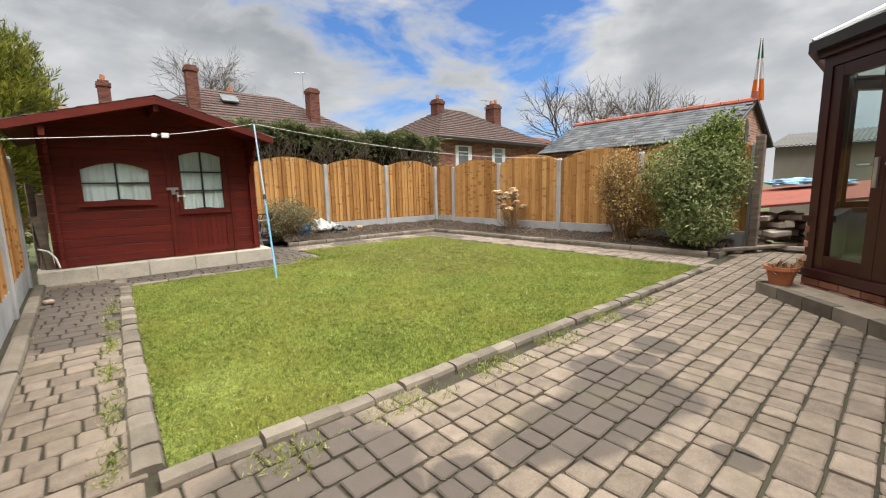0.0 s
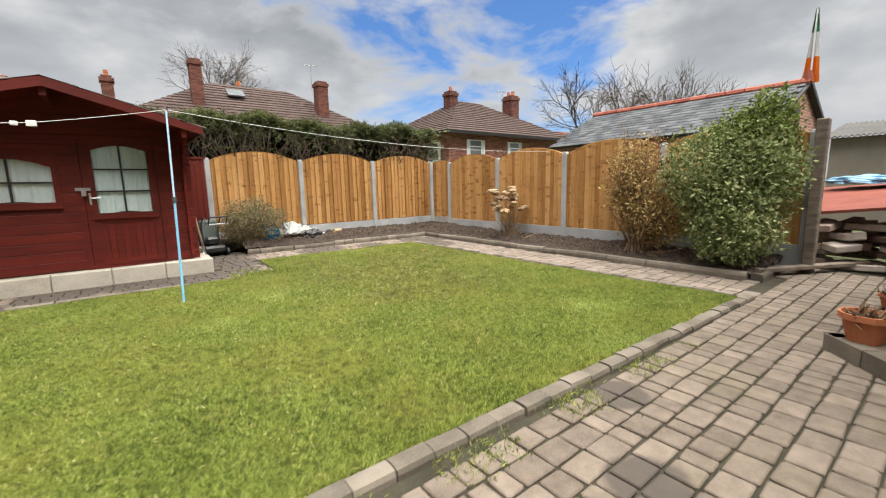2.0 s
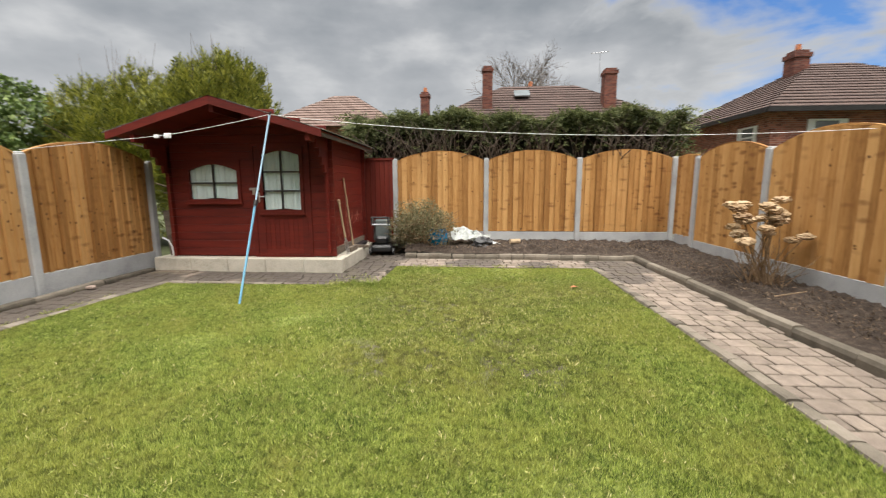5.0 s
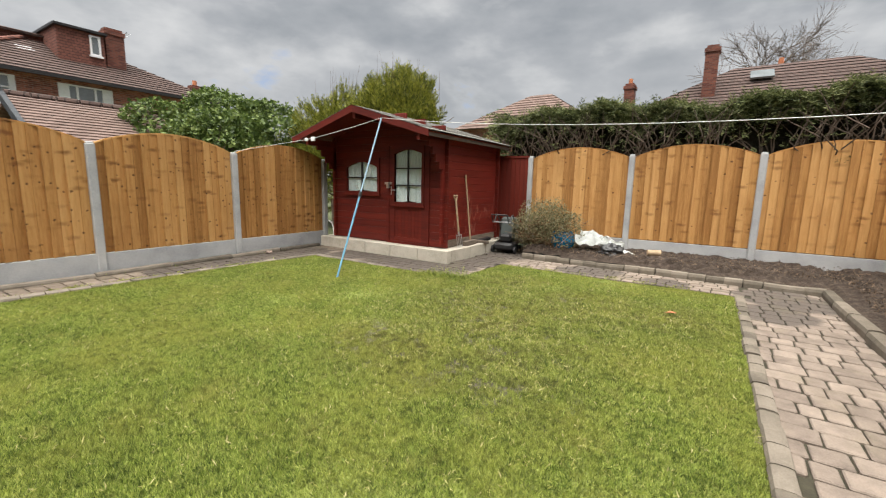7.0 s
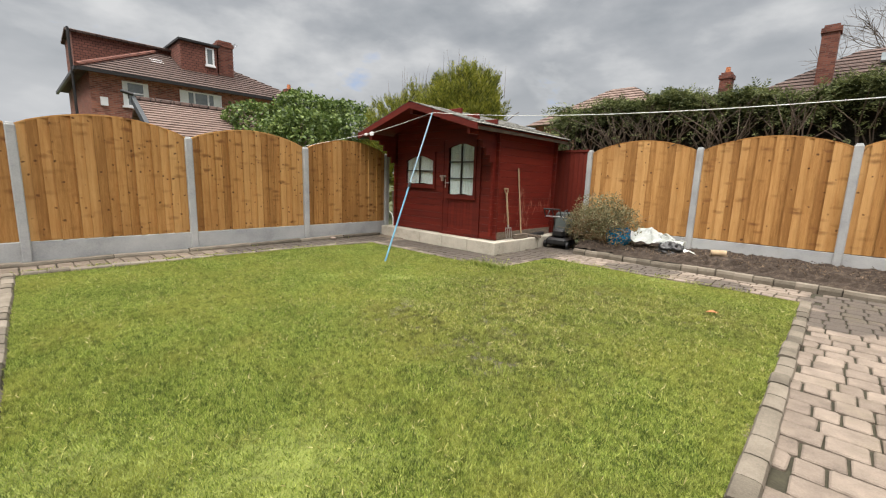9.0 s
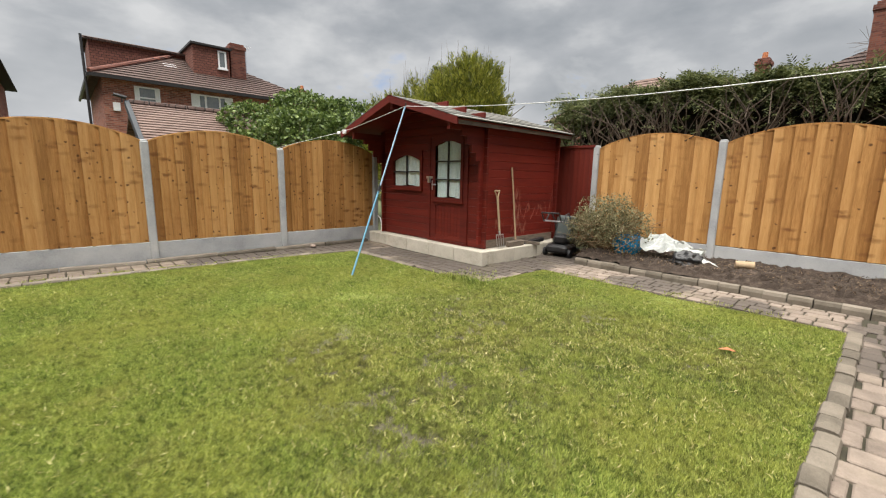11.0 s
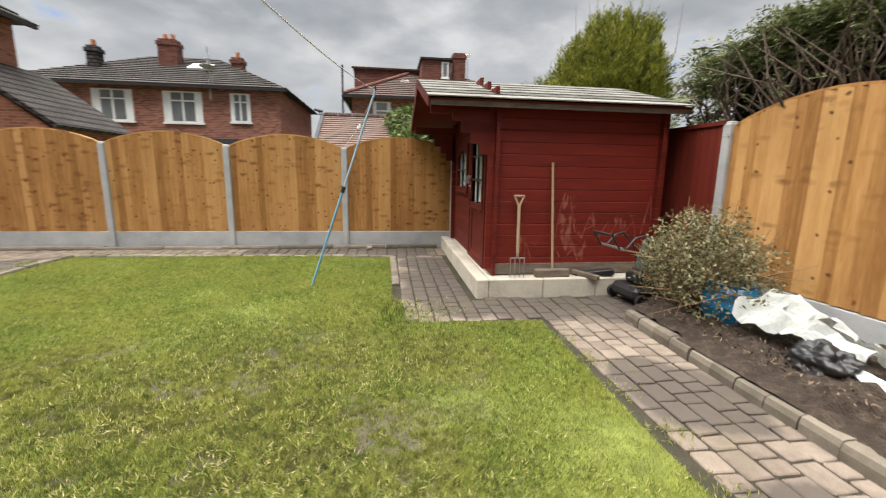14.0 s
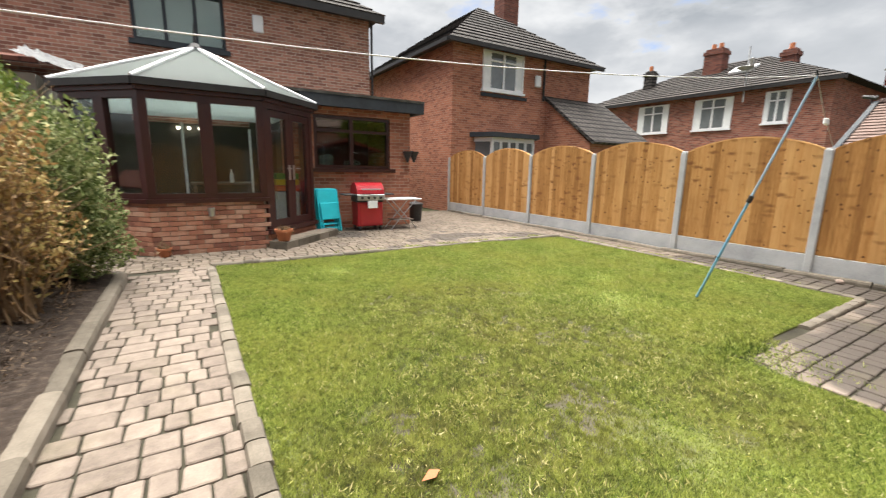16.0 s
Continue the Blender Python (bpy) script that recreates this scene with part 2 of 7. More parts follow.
# same stain, painted lighter for the better lit side wall, plus real scuffs
M_RED_SIDE = surface("scuffed_lit_side_shed_stain", [(0.25, (0.085, 0.008, 0.0045)), (0.5, (0.145, 0.013, 0.007)), (0.8, (0.2, 0.022, 0.011))], 2.5, 40, 0.62, 0.35, stretch=(0.6, 0.6, 5), spread=0.16, extra=scuffed)
M_SCRATCH = surface("scraped_pale_stain", [(0.3, (0.13, 0.018, 0.011)), (0.5, (0.24, 0.06, 0.042)), (0.7, (0.38, 0.14, 0.1))], 14, 70, 0.8, 0.3)
M_REDFENCE = surface("red_painted_boards", [(0.25, (0.08, 0.009, 0.005)), (0.8, (0.17, 0.021, 0.01))], 3, 40, 0.7, 0.3, stretch=(4, 4, 0.4), spread=0.15)
M_FELT = surface("weathered_roof_felt", [(0.3, (0.07, 0.068, 0.06)), (0.5, (0.15, 0.145, 0.13)), (0.75, (0.28, 0.275, 0.25))], 4, 120, 0.95, 0.6, spread=0.3)
M_CURTAIN = surface("white_net_curtain", [(0.3, (0.66, 0.68, 0.68)), (0.7, (0.88, 0.89, 0.88))], 3, 20, 0.9, 0.2)
M_WHITE = surface("white_upvc", [(0.3, (0.7, 0.71, 0.72)), (0.7, (0.82, 0.82, 0.82))], 3, 50, 0.35, 0.05)
M_MAHOG = surface("dark_red_brown_upvc", [(0.3, (0.024, 0.005, 0.005)), (0.7, (0.045, 0.0095, 0.008))], 4, 60, 0.35, 0.08, stretch=(1, 1, 0.3), spec=0.5)
M_DARK = surface("dark_metal", [(0.3, (0.012, 0.012, 0.013)), (0.7, (0.03, 0.03, 0.032))], 5, 80, 0.45, 0.1, spec=0.5)
M_BRICK = surface("red_brick_wall", GREY3, 4, 60, 0.9, 0.6, extra=brickwork((0.34, 0.27, 0.22), (0.17, 0.06, 0.045), (0.4, 0.155, 0.105), gap=0.014), depth=0.008)
M_BRICK_OLD = surface("brown_brick_wall", GREY3, 4, 60, 0.9, 0.6, extra=brickwork((0.54, 0.45, 0.37), (0.24, 0.11, 0.08), (0.5, 0.25, 0.18), gap=0.015), depth=0.008)
M_BRICK_ORANGE = surface("orange_brick_wall", [(0.3, (0.6, 0.56, 0.5)), (0.7, (1, 1, 1))], 1.5, 60, 0.9, 0.5, extra=brickwork((0.42, 0.29, 0.22), (0.25, 0.095, 0.062), (0.48, 0.2, 0.125), gap=0.013), depth=0.008)
M_BRICK_SOOTY = surface("sooty_chimney_brick", GREY3, 4, 60, 0.9, 0.6, extra=brickwork((0.14, 0.1, 0.085), (0.1, 0.035, 0.026), (0.22, 0.08, 0.055), gap=0.012), depth=0.008)
M_BRICKPIECE = surface("single_brick", [(0.2, (0.2, 0.085, 0.06)), (0.5, (0.38, 0.165, 0.105)), (0.8, (0.48, 0.29, 0.21))], 8, 90, 0.9, 0.5, spread=0.6)
M_MORTAR = surface("mortar", [(0.3, (0.26, 0.22, 0.17)), (0.7, (0.42, 0.37, 0.3))], 6, 90, 0.95, 0.5)
M_TILE_BROWN = surface("brown_roof_tiles", GREY3, 3, 50, 0.85, 0.8, extra=brickwork((0.03, 0.021, 0.018), (0.085, 0.055, 0.047), (0.12, 0.078, 0.066), 0.24, 0.16, 0.03), depth=0.03)
M_TILE_GREY = surface("grey_brown_roof_tiles", GREY3, 3, 50, 0.85, 0.8, extra=brickwork((0.008, 0.007, 0.0065), (0.055, 0.047, 0.042), (0.09, 0.077, 0.07), 0.28, 0.17, 0.06), depth=0.04)
M_TILE_RED = surface("red_roof_tiles", GREY3, 3, 50, 0.85, 0.8, extra=brickwork((0.05, 0.026, 0.022), (0.17, 0.068, 0.05), (0.24, 0.098, 0.072), 0.2, 0.12, 0.02), depth=0.03)
M_TILE_PINK = surface("weathered_pinkish_roof_tiles", GREY3, 3, 50, 0.85, 0.8, extra=brickwork((0.1, 0.075, 0.065), (0.15, 0.1, 0.082), (0.21, 0.145, 0.122), 0.17, 0.5, 0.012), depth=0.03)
M_SLATE = surface("grey_slate", [(0.25, (0.035, 0.039, 0.043)), (0.5, (0.075, 0.08, 0.087)), (0.8, (0.14, 0.145, 0.15))], 3, 60, 0.95, 0.4, spread=0.35)
M_RIDGE = surface("terracotta_ridge", [(0.3, (0.22, 0.06, 0.04)), (0.7, (0.38, 0.12, 0.08))], 4, 60, 0.85, 0.3, spread=0.3)
M_TERRA = surface("terracotta_pot", [(0.3, (0.33, 0.11, 0.05)), (0.7, (0.48, 0.18, 0.085))], 6, 80, 0.8, 0.25)
M_LEAD = surface("dark_gutter_plastic", [(0.3, (0.016, 0.015, 0.015)), (0.7, (0.035, 0.033, 0.033))], 5, 70, 0.45, 0.1)
M_ROOFEDGE = surface("blue_grey_fascia", [(0.3, (0.02, 0.024, 0.03)), (0.7, (0.045, 0.052, 0.06))], 4, 70, 0.6, 0.1)
M_POLY = surface("white_polycarbonate_roof", [(0.3, (0.2, 0.22, 0.215)), (0.7, (0.28, 0.3, 0.295))], 2, 40, 0.5, 0.05, stretch=(8, 0.5, 0.5))
M_POLE = surface("blue_painted_pole", [(0.3, (0.1, 0.28, 0.45)), (0.7, (0.22, 0.45, 0.62))], 6, 60, 0.45, 0.1)
M_POLEPALE = surface("pale_blue_worn_pole", [(0.3, (0.22, 0.38, 0.52)), (0.7, (0.4, 0.52, 0.62))], 6, 60, 0.4, 0.1)
M_LINE = surface("white_washing_line", [(0.3, (0.6, 0.6, 0.58)), (0.7, (0.75, 0.75, 0.73))], 9, 90, 0.6, 0.0)
M_GREYBOX = surface("grey_green_plastic", [(0.3, (0.05, 0.06, 0.058)), (0.7, (0.09, 0.105, 0.1))], 5, 60, 0.5, 0.1)
M_TURQ = surface("turquoise_plastic", [(0.3, (0.012, 0.46, 0.56)), (0.7, (0.025, 0.6, 0.7))], 5, 60, 0.4, 0.05, spec=0.5)
M_BBQRED = surface("red_enamel", [(0.3, (0.35, 0.012, 0.02)), (0.7, (0.45, 0.02, 0.03))], 4, 60, 0.25, 0.03, spec=0.6)
M_STEEL = surface("brushed_steel", [(0.3, (0.4, 0.4, 0.41)), (0.7, (0.6, 0.6, 0.61))], 6, 90, 0.35, 0.08, metal=0.9)
M_HANDLE = surface("worn_ash_handle", [(0.3, (0.28, 0.19, 0.11)), (0.7, (0.45, 0.34, 0.22))], 8, 60, 0.7, 0.2, stretch=(3, 3, 0.4))
M_OLDWOOD = surface("old_grey_timber", [(0.3, (0.09, 0.07, 0.055)), (0.7, (0.26, 0.21, 0.165))], 5, 60, 0.85, 0.5, stretch=(1, 1, 4), spread=0.2)
M_BARK = surface("twig_bark", [(0.3, (0.05, 0.037, 0.028)), (0.7, (0.14, 0.105, 0.08))], 8, 60, 0.9, 0.4)
M_STALK = surface("dry_brown_stalks", [(0.3, (0.13, 0.08, 0.045)), (0.7, (0.27, 0.18, 0.1))], 8, 60, 0.9, 0.3)
M_LITTER = surface("soil_litter_bits", [(0.2, (0.025, 0.018, 0.012)), (0.5, (0.09, 0.062, 0.042)), (0.9, (0.26, 0.19, 0.13))], 8, 60, 0.95, 0.2, spread=0.8)
M_BLUEPOT = surface("blue_glazed_ceramic", [(0.3, (0.01, 0.12, 0.26)), (0.7, (0.02, 0.2, 0.4))], 4, 50, 0.25, 0.05, spec=0.6)
M_BAG = surface("white_plastic_sack", [(0.3, (0.5, 0.52, 0.5)), (0.7, (0.8, 0.82, 0.8))], 6, 50, 0.45, 0.4)
M_BLACKBAG = surface("black_plastic", [(0.3, (0.01, 0.01, 0.011)), (0.7, (0.025, 0.025, 0.027))], 6, 60, 0.4, 0.3, spec=0.5)
M_CORR = surface("grey_corrugated_sheet", [(0.3, (0.06, 0.06, 0.057)), (0.7, (0.14, 0.137, 0.13))], 2, 60, 0.85, 0.3)
M_RENDER = surface("stained_grey_render", [(0.3, (0.17, 0.155, 0.13)), (0.7, (0.3, 0.28, 0.24))], 1.2, 50, 0.95, 0.4, stretch=(1, 1, 0.4))
M_REDSHEET = surface("red_brown_roof_sheet", [(0.3, (0.14, 0.038, 0.027)), (0.7, (0.24, 0.075, 0.052))], 2.5, 60, 0.85, 0.4)
M_STONE = surface("old_stone_flag", [(0.3, (0.15, 0.1, 0.08)), (0.6, (0.3, 0.23, 0.19)), (0.8, (0.45, 0.4, 0.36))], 4, 70, 0.9, 0.5, spread=0.6)
M_TARP = surface("pale_blue_tarpaulin", [(0.3, (0.1, 0.26, 0.42)), (0.7, (0.24, 0.4, 0.55))], 4, 50, 0.45, 0.3)
M_PLASTER = surface("cream_plaster", [(0.3, (0.5, 0.46, 0.38)), (0.7, (0.62, 0.58, 0.5))], 2, 60, 0.9, 0.1)
# dark colour that carries the shade of the rooms behind the glass
M_INDARK = surface("indoor_shade_colour", [(0.3, (0.06, 0.055, 0.046)), (0.7, (0.1, 0.092, 0.08))], 2, 60, 0.9, 0.1)


def glass(name, tint=(0.9, 0.95, 0.95), shine=0.03):
    m = bpy.data.materials.new(name)
    m.use_nodes = True
    nt = m.node_tree
    nt.nodes.clear()
    out = nt.nodes.new("ShaderNodeOutputMaterial")
    t, g, mx, lw = (nt.nodes.new("ShaderNode" + k) for k in ("BsdfTransparent", "BsdfGlossy", "MixShader", "LayerWeight"))
    t.inputs[0].default_value = (*tint, 1)
    g.inputs["Roughness"].default_value = 0.03
    gloss = math_node(nt, "ADD", math_node(nt, "MULTIPLY", math_node(nt, "POWER", lw.outputs["Facing"], 3.5), 0.55), shine)
    nt.links.new(gloss, mx.inputs[0])
    nt.links.new(t.outputs[0], mx.inputs[1])
    nt.links.new(g.outputs[0], mx.inputs[2])
    nt.links.new(mx.outputs[0], out.inputs[0])
    return m


M_GLASS = glass("clear_window_glass")
M_DIMGLASS = glass("greenish_window_glass", (0.7, 0.78, 0.75), 0.12)


def leafy(name, stops, rough=0.55, scale=3.0, through_light=0.25, extra=None, fine_mix=0.2, spread=0.55):
    """A leaf or blade material: light falls partly through it."""
    m = surface(name, stops, scale, 40, rough, 0.0, spread=spread, fine_mix=fine_mix, spec=0.35, extra=extra)
    nt = m.node_tree
    bsdf, out = nt.nodes["Principled BSDF"], nt.nodes["Material Output"]
    tr, mx = nt.nodes.new("ShaderNodeBsdfTranslucent"), nt.nodes.new("ShaderNodeMixShader")
    mx.inputs[0].default_value = through_light
    nt.links.new(bsdf.inputs["Base Color"].links[0].from_socket, tr.inputs[0])
    nt.links.new(bsdf.outputs[0], mx.inputs[1])
    nt.links.new(tr.outputs[0], mx.inputs[2])
    nt.links.new(mx.outputs[0], out.inputs[0])
    return m


def see_through(m, share):
    """Lets part of the light through a thin sheet."""
    nt = m.node_tree
    bsdf, out = nt.nodes["Principled BSDF"], nt.nodes["Material Output"]
    tr, mx = nt.nodes.new("ShaderNodeBsdfTranslucent"), nt.nodes.new("ShaderNodeMixShader")
    tr.inputs[0].default_value = (0.75, 0.78, 0.77, 1)
    mx.inputs[0].default_value = share
    nt.links.new(bsdf.outputs[0], mx.inputs[1])
    nt.links.new(tr.outputs[0], mx.inputs[2])
    nt.links.new(mx.outputs[0], out.inputs[0])


see_through(M_POLY, 0.8)
M_BLIND = surface("white_roof_blind", [(0.3, (0.66, 0.67, 0.66)), (0.7, (0.78, 0.79, 0.78))], 3, 40, 0.8, 0.05)
see_through(M_BLIND, 0.72)
M_CONIFER = leafy("golden_conifer_foliage", [(0.2, (0.05, 0.062, 0.008)), (0.5, (0.16, 0.178, 0.02)), (0.8, (0.34, 0.33, 0.05))])
M_HEDGE = leafy("dark_hedge_foliage", [(0.25, (0.035, 0.045, 0.017)), (0.5, (0.1, 0.122, 0.042)), (0.75, (0.22, 0.235, 0.1))], rough=0.75)
M_IVY = leafy("ivy_leaves", [(0.2, (0.035, 0.06, 0.014)), (0.5, (0.09, 0.14, 0.03)), (0.8, (0.22, 0.28, 0.08))])
M_VARIEG = leafy("variegated_leaves", [(0.2, (0.06, 0.09, 0.022)), (0.5, (0.17, 0.21, 0.07)), (0.8, (0.42, 0.43, 0.22))], rough=0.8)
M_GREEN = leafy("green_shrub_leaves", [(0.2, (0.05, 0.085, 0.015)), (0.5, (0.12, 0.17, 0.03)), (0.8, (0.26, 0.29, 0.08))], rough=0.7)
M_BROWNLEAF = leafy("brown_dry_leaves", [(0.2, (0.14, 0.075, 0.025)), (0.5, (0.38, 0.235, 0.095)), (0.8, (0.48, 0.4, 0.15))])
M_GREYLEAF = leafy("grey_green_leaves", [(0.2, (0.07, 0.065, 0.03)), (0.5, (0.17, 0.155, 0.075)), (0.8, (0.3, 0.27, 0.15))])
M_HYDRANGEA = leafy("dried_flower_heads", [(0.2, (0.26, 0.16, 0.08)), (0.5, (0.42, 0.29, 0.16)), (0.8, (0.56, 0.42, 0.27))])


def lawn_patches(nt, geo, mp, col, height):
    n1 = wire(nt, "ShaderNodeTexNoise", Scale=1.1, Detail=5.0, Roughness=0.6)
    n2 = wire(nt, "ShaderNodeTexNoise", Scale=2.7, Detail=6.0, Roughness=0.7)
    for n in (n1, n2):
        nt.links.new(geo.outputs["Position"], n.inputs["Vector"])
    col = mix(nt, ramp(nt, n1.outputs["Fac"], [(0.44, (0, 0, 0)), (0.62, (0.5, 0.5, 0.5))]), col, (0.4, 0.39, 0.095))
    col = mix(nt, ramp(nt, n2.outputs["Fac"], [(0.55, (0, 0, 0)), (0.7, (0.45, 0.45, 0.45))]), col, (0.4, 0.355, 0.12))
    n3 = wire(nt, "ShaderNodeTexNoise", Scale=21.0, Detail=4.0, Roughness=0.7)
    nt.links.new(geo.outputs["Position"], n3.inputs["Vector"])
    worn = blot(nt, geo, [(5.2, 6.0, 1.4), (5.7, 6.9, 1.3), (4.6, 6.6, 1.1), (6.45, 7.2, 0.9), (4.7, 5.1, 0.8), (4.6, 7.6, 0.7), (5.6, 5.2, 0.9)], soft=1.0, wobble=0.6, scale=4.0)
    dark = math_node(nt, "MULTIPLY", ramp(nt, n3.outputs["Fac"], [(0.38, (1, 1, 1)), (0.5, (0, 0, 0))]), math_node(nt, "ADD", math_node(nt, "MULTIPLY", worn, 0.3), 0.58))
    col = mix(nt, dark, col, (0.03, 0.046, 0.009))
    pale = math_node(nt, "MULTIPLY", ramp(nt, n3.outputs["Fac"], [(0.54, (0, 0, 0)), (0.66, (1, 1, 1))]), math_node(nt, "ADD", math_node(nt, "MULTIPLY", worn, 0.3), 0.3))
    col = mix(nt, pale, col, (0.38, 0.42, 0.1))
    col = mix(nt, math_node(nt, "MULTIPLY", worn, 0.3), col, (0.34, 0.31, 0.09))
    n4 = wire(nt, "ShaderNodeTexNoise", Scale=6.5, Detail=6.0, Roughness=0.7)
    nt.links.new(geo.outputs["Position"], n4.inputs["Vector"])
    bare = math_node(nt, "MULTIPLY", ramp(nt, n4.outputs["Fac"], [(0.5, (0, 0, 0)), (0.55, (1, 1, 1))]), worn)
    return mix(nt, math_node(nt, "MULTIPLY", bare, 0.5), col, (0.06, 0.05, 0.035)), height


M_GRASS = leafy("mown_grass_blades", [(0.1, (0.07, 0.11, 0.02)), (0.5, (0.265, 0.345, 0.062)), (0.9, (0.5, 0.54, 0.15))], 0.6, 2.0, 0.4, lawn_patches, 0.35, 0.95)
def turf_soil(nt, geo, mp, col, height):
    """Bare grey-brown soil under the worn stretch."""
    worn = blot(nt, geo, [(5.2, 6.0, 1.4), (5.7, 6.9, 1.3), (4.6, 6.6, 1.1), (6.45, 7.2, 0.9), (4.7, 5.1, 0.8), (4.6, 7.6, 0.7), (5.6, 5.2, 0.9)], soft=0.6, wobble=0.5, scale=4.0)
    return mix(nt, math_node(nt, "MULTIPLY", worn, 0.85), col, (0.075, 0.06, 0.05)), height


M_TURF = surface("turf_soil_and_thatch", [(0.3, (0.07, 0.075, 0.025)), (0.5, (0.14, 0.165, 0.035)), (0.7, (0.22, 0.25, 0.06))], 9, 90, 0.95, 0.6, extra=turf_soil, depth=0.015)
M_TUFT = leafy("coarse_pale_tufts", [(0.15, (0.09, 0.13, 0.025)), (0.4, (0.25, 0.31, 0.06)), (0.65, (0.44, 0.43, 0.13)), (0.9, (0.6, 0.54, 0.27))], 0.7, 4.0, 0.3, None, 0.35, 1.0)
M_GROUND = surface("rough_ground", [(0.3, (0.04, 0.05, 0.02)), (0.7, (0.1, 0.11, 0.05))], 0.3, 6, 0.95, 0.4)
M_STRAW = surface("dry_straw", [(0.2, (0.13, 0.15, 0.03)), (0.5, (0.32, 0.3, 0.1)), (0.8, (0.5, 0.44, 0.2))], 4, 30, 0.8, 0.0, spread=0.7)


def glow(name, colour, strength):
    m = bpy.data.materials.new(name)
    m.use_nodes = True
    b = m.node_tree.nodes["Principled BSDF"]
    b.inputs["Emission Color"].default_value = (*colour, 1)
    b.inputs["Emission Strength"].default_value = strength
    return m


M_SPOT = glow("spotlight_glow", (1.0, 0.86, 0.65), 2.0)

# ---- building helpers ----


def mesh_from(name, bm, mat):
    me = bpy.data.meshes.new(name)
    bm.to_mesh(me)
    bm.free()
    me.materials.append(mat)
    return me


def part(name, bm, mat, parent, label=""):
    ob = new(name, mesh_from(name, bm, mat))
    ob.parent = parent
    return tagged(ob, label)


def thing(name, label, category, at=(0, 0, 0), rz=0.0, group="", kind=""):
    ob = new(name)
    ob.empty_display_size = 0.1
    ob.matrix_basis = pose(*at, 0, 0, rz)
    return tagged(ob, label, category, group, kind)


def solid(name, bm, mat, label="", category="", group="", kind=""):
    return tagged(new(name, mesh_from(name, bm, mat)), label, category, group, kind)


def box(bm, x0, x1, y0, y1, z0, z1, bevel=0.0, m=None):
    r = bmesh.ops.create_cube(bm, size=1.0, matrix=Matrix.Translation(((x0 + x1) / 2, (y0 + y1) / 2, (z0 + z1) / 2)) @ Matrix.Diagonal((x1 - x0, y1 - y0, z1 - z0, 1)))
    vs = r["verts"]
    if bevel:
        es = list({e for v in vs for e in v.link_edges})
        vs = bmesh.ops.bevel(bm, geom=es, offset=bevel, segments=1, affect="EDGES")["verts"]
    if m is not None:
        bmesh.ops.transform(bm, matrix=m, verts=vs)
    return bm


def boxes(*rows, bevel=0.0):
    bm = bmesh.new()
    for r in rows:
        box(bm, *r, bevel=bevel)
    return bm


def rod(bm, a, b, r0, r1=None, sides=8):
    a, b = Vector(a), Vector(b)
    d = b - a
    q = d.to_track_quat("Z", "Y").to_matrix().to_4x4()
    bmesh.ops.create_cone(bm, cap_ends=True, segments=sides, radius1=r0, radius2=r0 if r1 is None else r1, depth=d.length, matrix=Matrix.Translation((a + b) / 2) @ q)
    return bm


def prism(bm, pts, z0, z1):
    """An upright prism over a plan polygon."""
    lo = [bm.verts.new((x, y, z0)) for x, y in pts]
    hi = [bm.verts.new((x, y, z1)) for x, y in pts]
    n = len(pts)
    bm.faces.new(hi)
    bm.faces.new(lo[::-1])
    for i in range(n):
        bm.faces.new((lo[i], lo[(i + 1) % n], hi[(i + 1) % n], hi[i]))
    bmesh.ops.recalc_face_normals(bm, faces=bm.faces)
    return bm


def slab(bm, quad, thick):
    """A sheet with thickness under four corners."""
    top = [Vector(p) for p in quad]
    nrm = (top[1] - top[0]).cross(top[2] - top[0]).normalized()
    if nrm.z < 0:
        nrm = -nrm
    a = [bm.verts.new(p) for p in top]
    b = [bm.verts.new(p - nrm * thick) for p in top]
    n = len(a)
    bm.faces.new(a)
    bm.faces.new(b[::-1])
    for i in range(n):
        bm.faces.new((a[i], b[i], b[(i + 1) % n], a[(i + 1) % n]))
    bmesh.ops.recalc_face_normals(bm, faces=bm.faces)
    return bm


def tube(name, pts, r, mat, parent=None, label="", category=""):
    cu = bpy.data.curves.new(name, "CURVE")
    cu.dimensions, cu.bevel_depth, cu.bevel_resolution = "3D", r, 2
    sp = cu.splines.new("POLY")
    sp.points.add(len(pts) - 1)
    for p, q in zip(sp.points, pts):
        p.co = (*q, 1)
    cu.materials.append(mat)
    ob = new(name, cu)
    ob.parent = parent
    return tagged(ob, label, category)


def raw(name, verts, faces, mat):
    me = bpy.data.meshes.new(name)
    me.from_pydata(np.asarray(verts).reshape(-1, 3), [], np.asarray(faces))
    me.materials.append(mat)
    return me


def leaf_mesh(name, pts, size, mat, rng, up=0.3, slim=0.5, droop=None):
    """Many small pointed leaves, each a folded pair of triangles, at pts."""
    n = len(pts)
    ax = rng.normal(size=(n, 3))
    ax[:, 2] += up
    if droop is not None:
        ax = ax * 0.55 + droop
    ax /= np.linalg.norm(ax, axis=1)[:, None]
    side = np.cross(ax, rng.normal(size=(n, 3)))
    side /= np.linalg.norm(side, axis=1)[:, None] + 1e-9
    nor = np.cross(ax, side)
    s = (size * rng.uniform(0.6, 1.35, n))[:, None]
    v = np.stack([pts, pts + ax * s * 0.5 + side * s * slim * 0.5 + nor * s * 0.1, pts + ax * s, pts + ax * s * 0.5 - side * s * slim * 0.5 + nor * s * 0.1], 1)
    k = np.arange(n)[:, None] * 4
    f = np.concatenate([k + np.array([[0, 1, 2]]), k + np.array([[0, 2, 3]])], 0)
    return raw(name, v, f, mat)


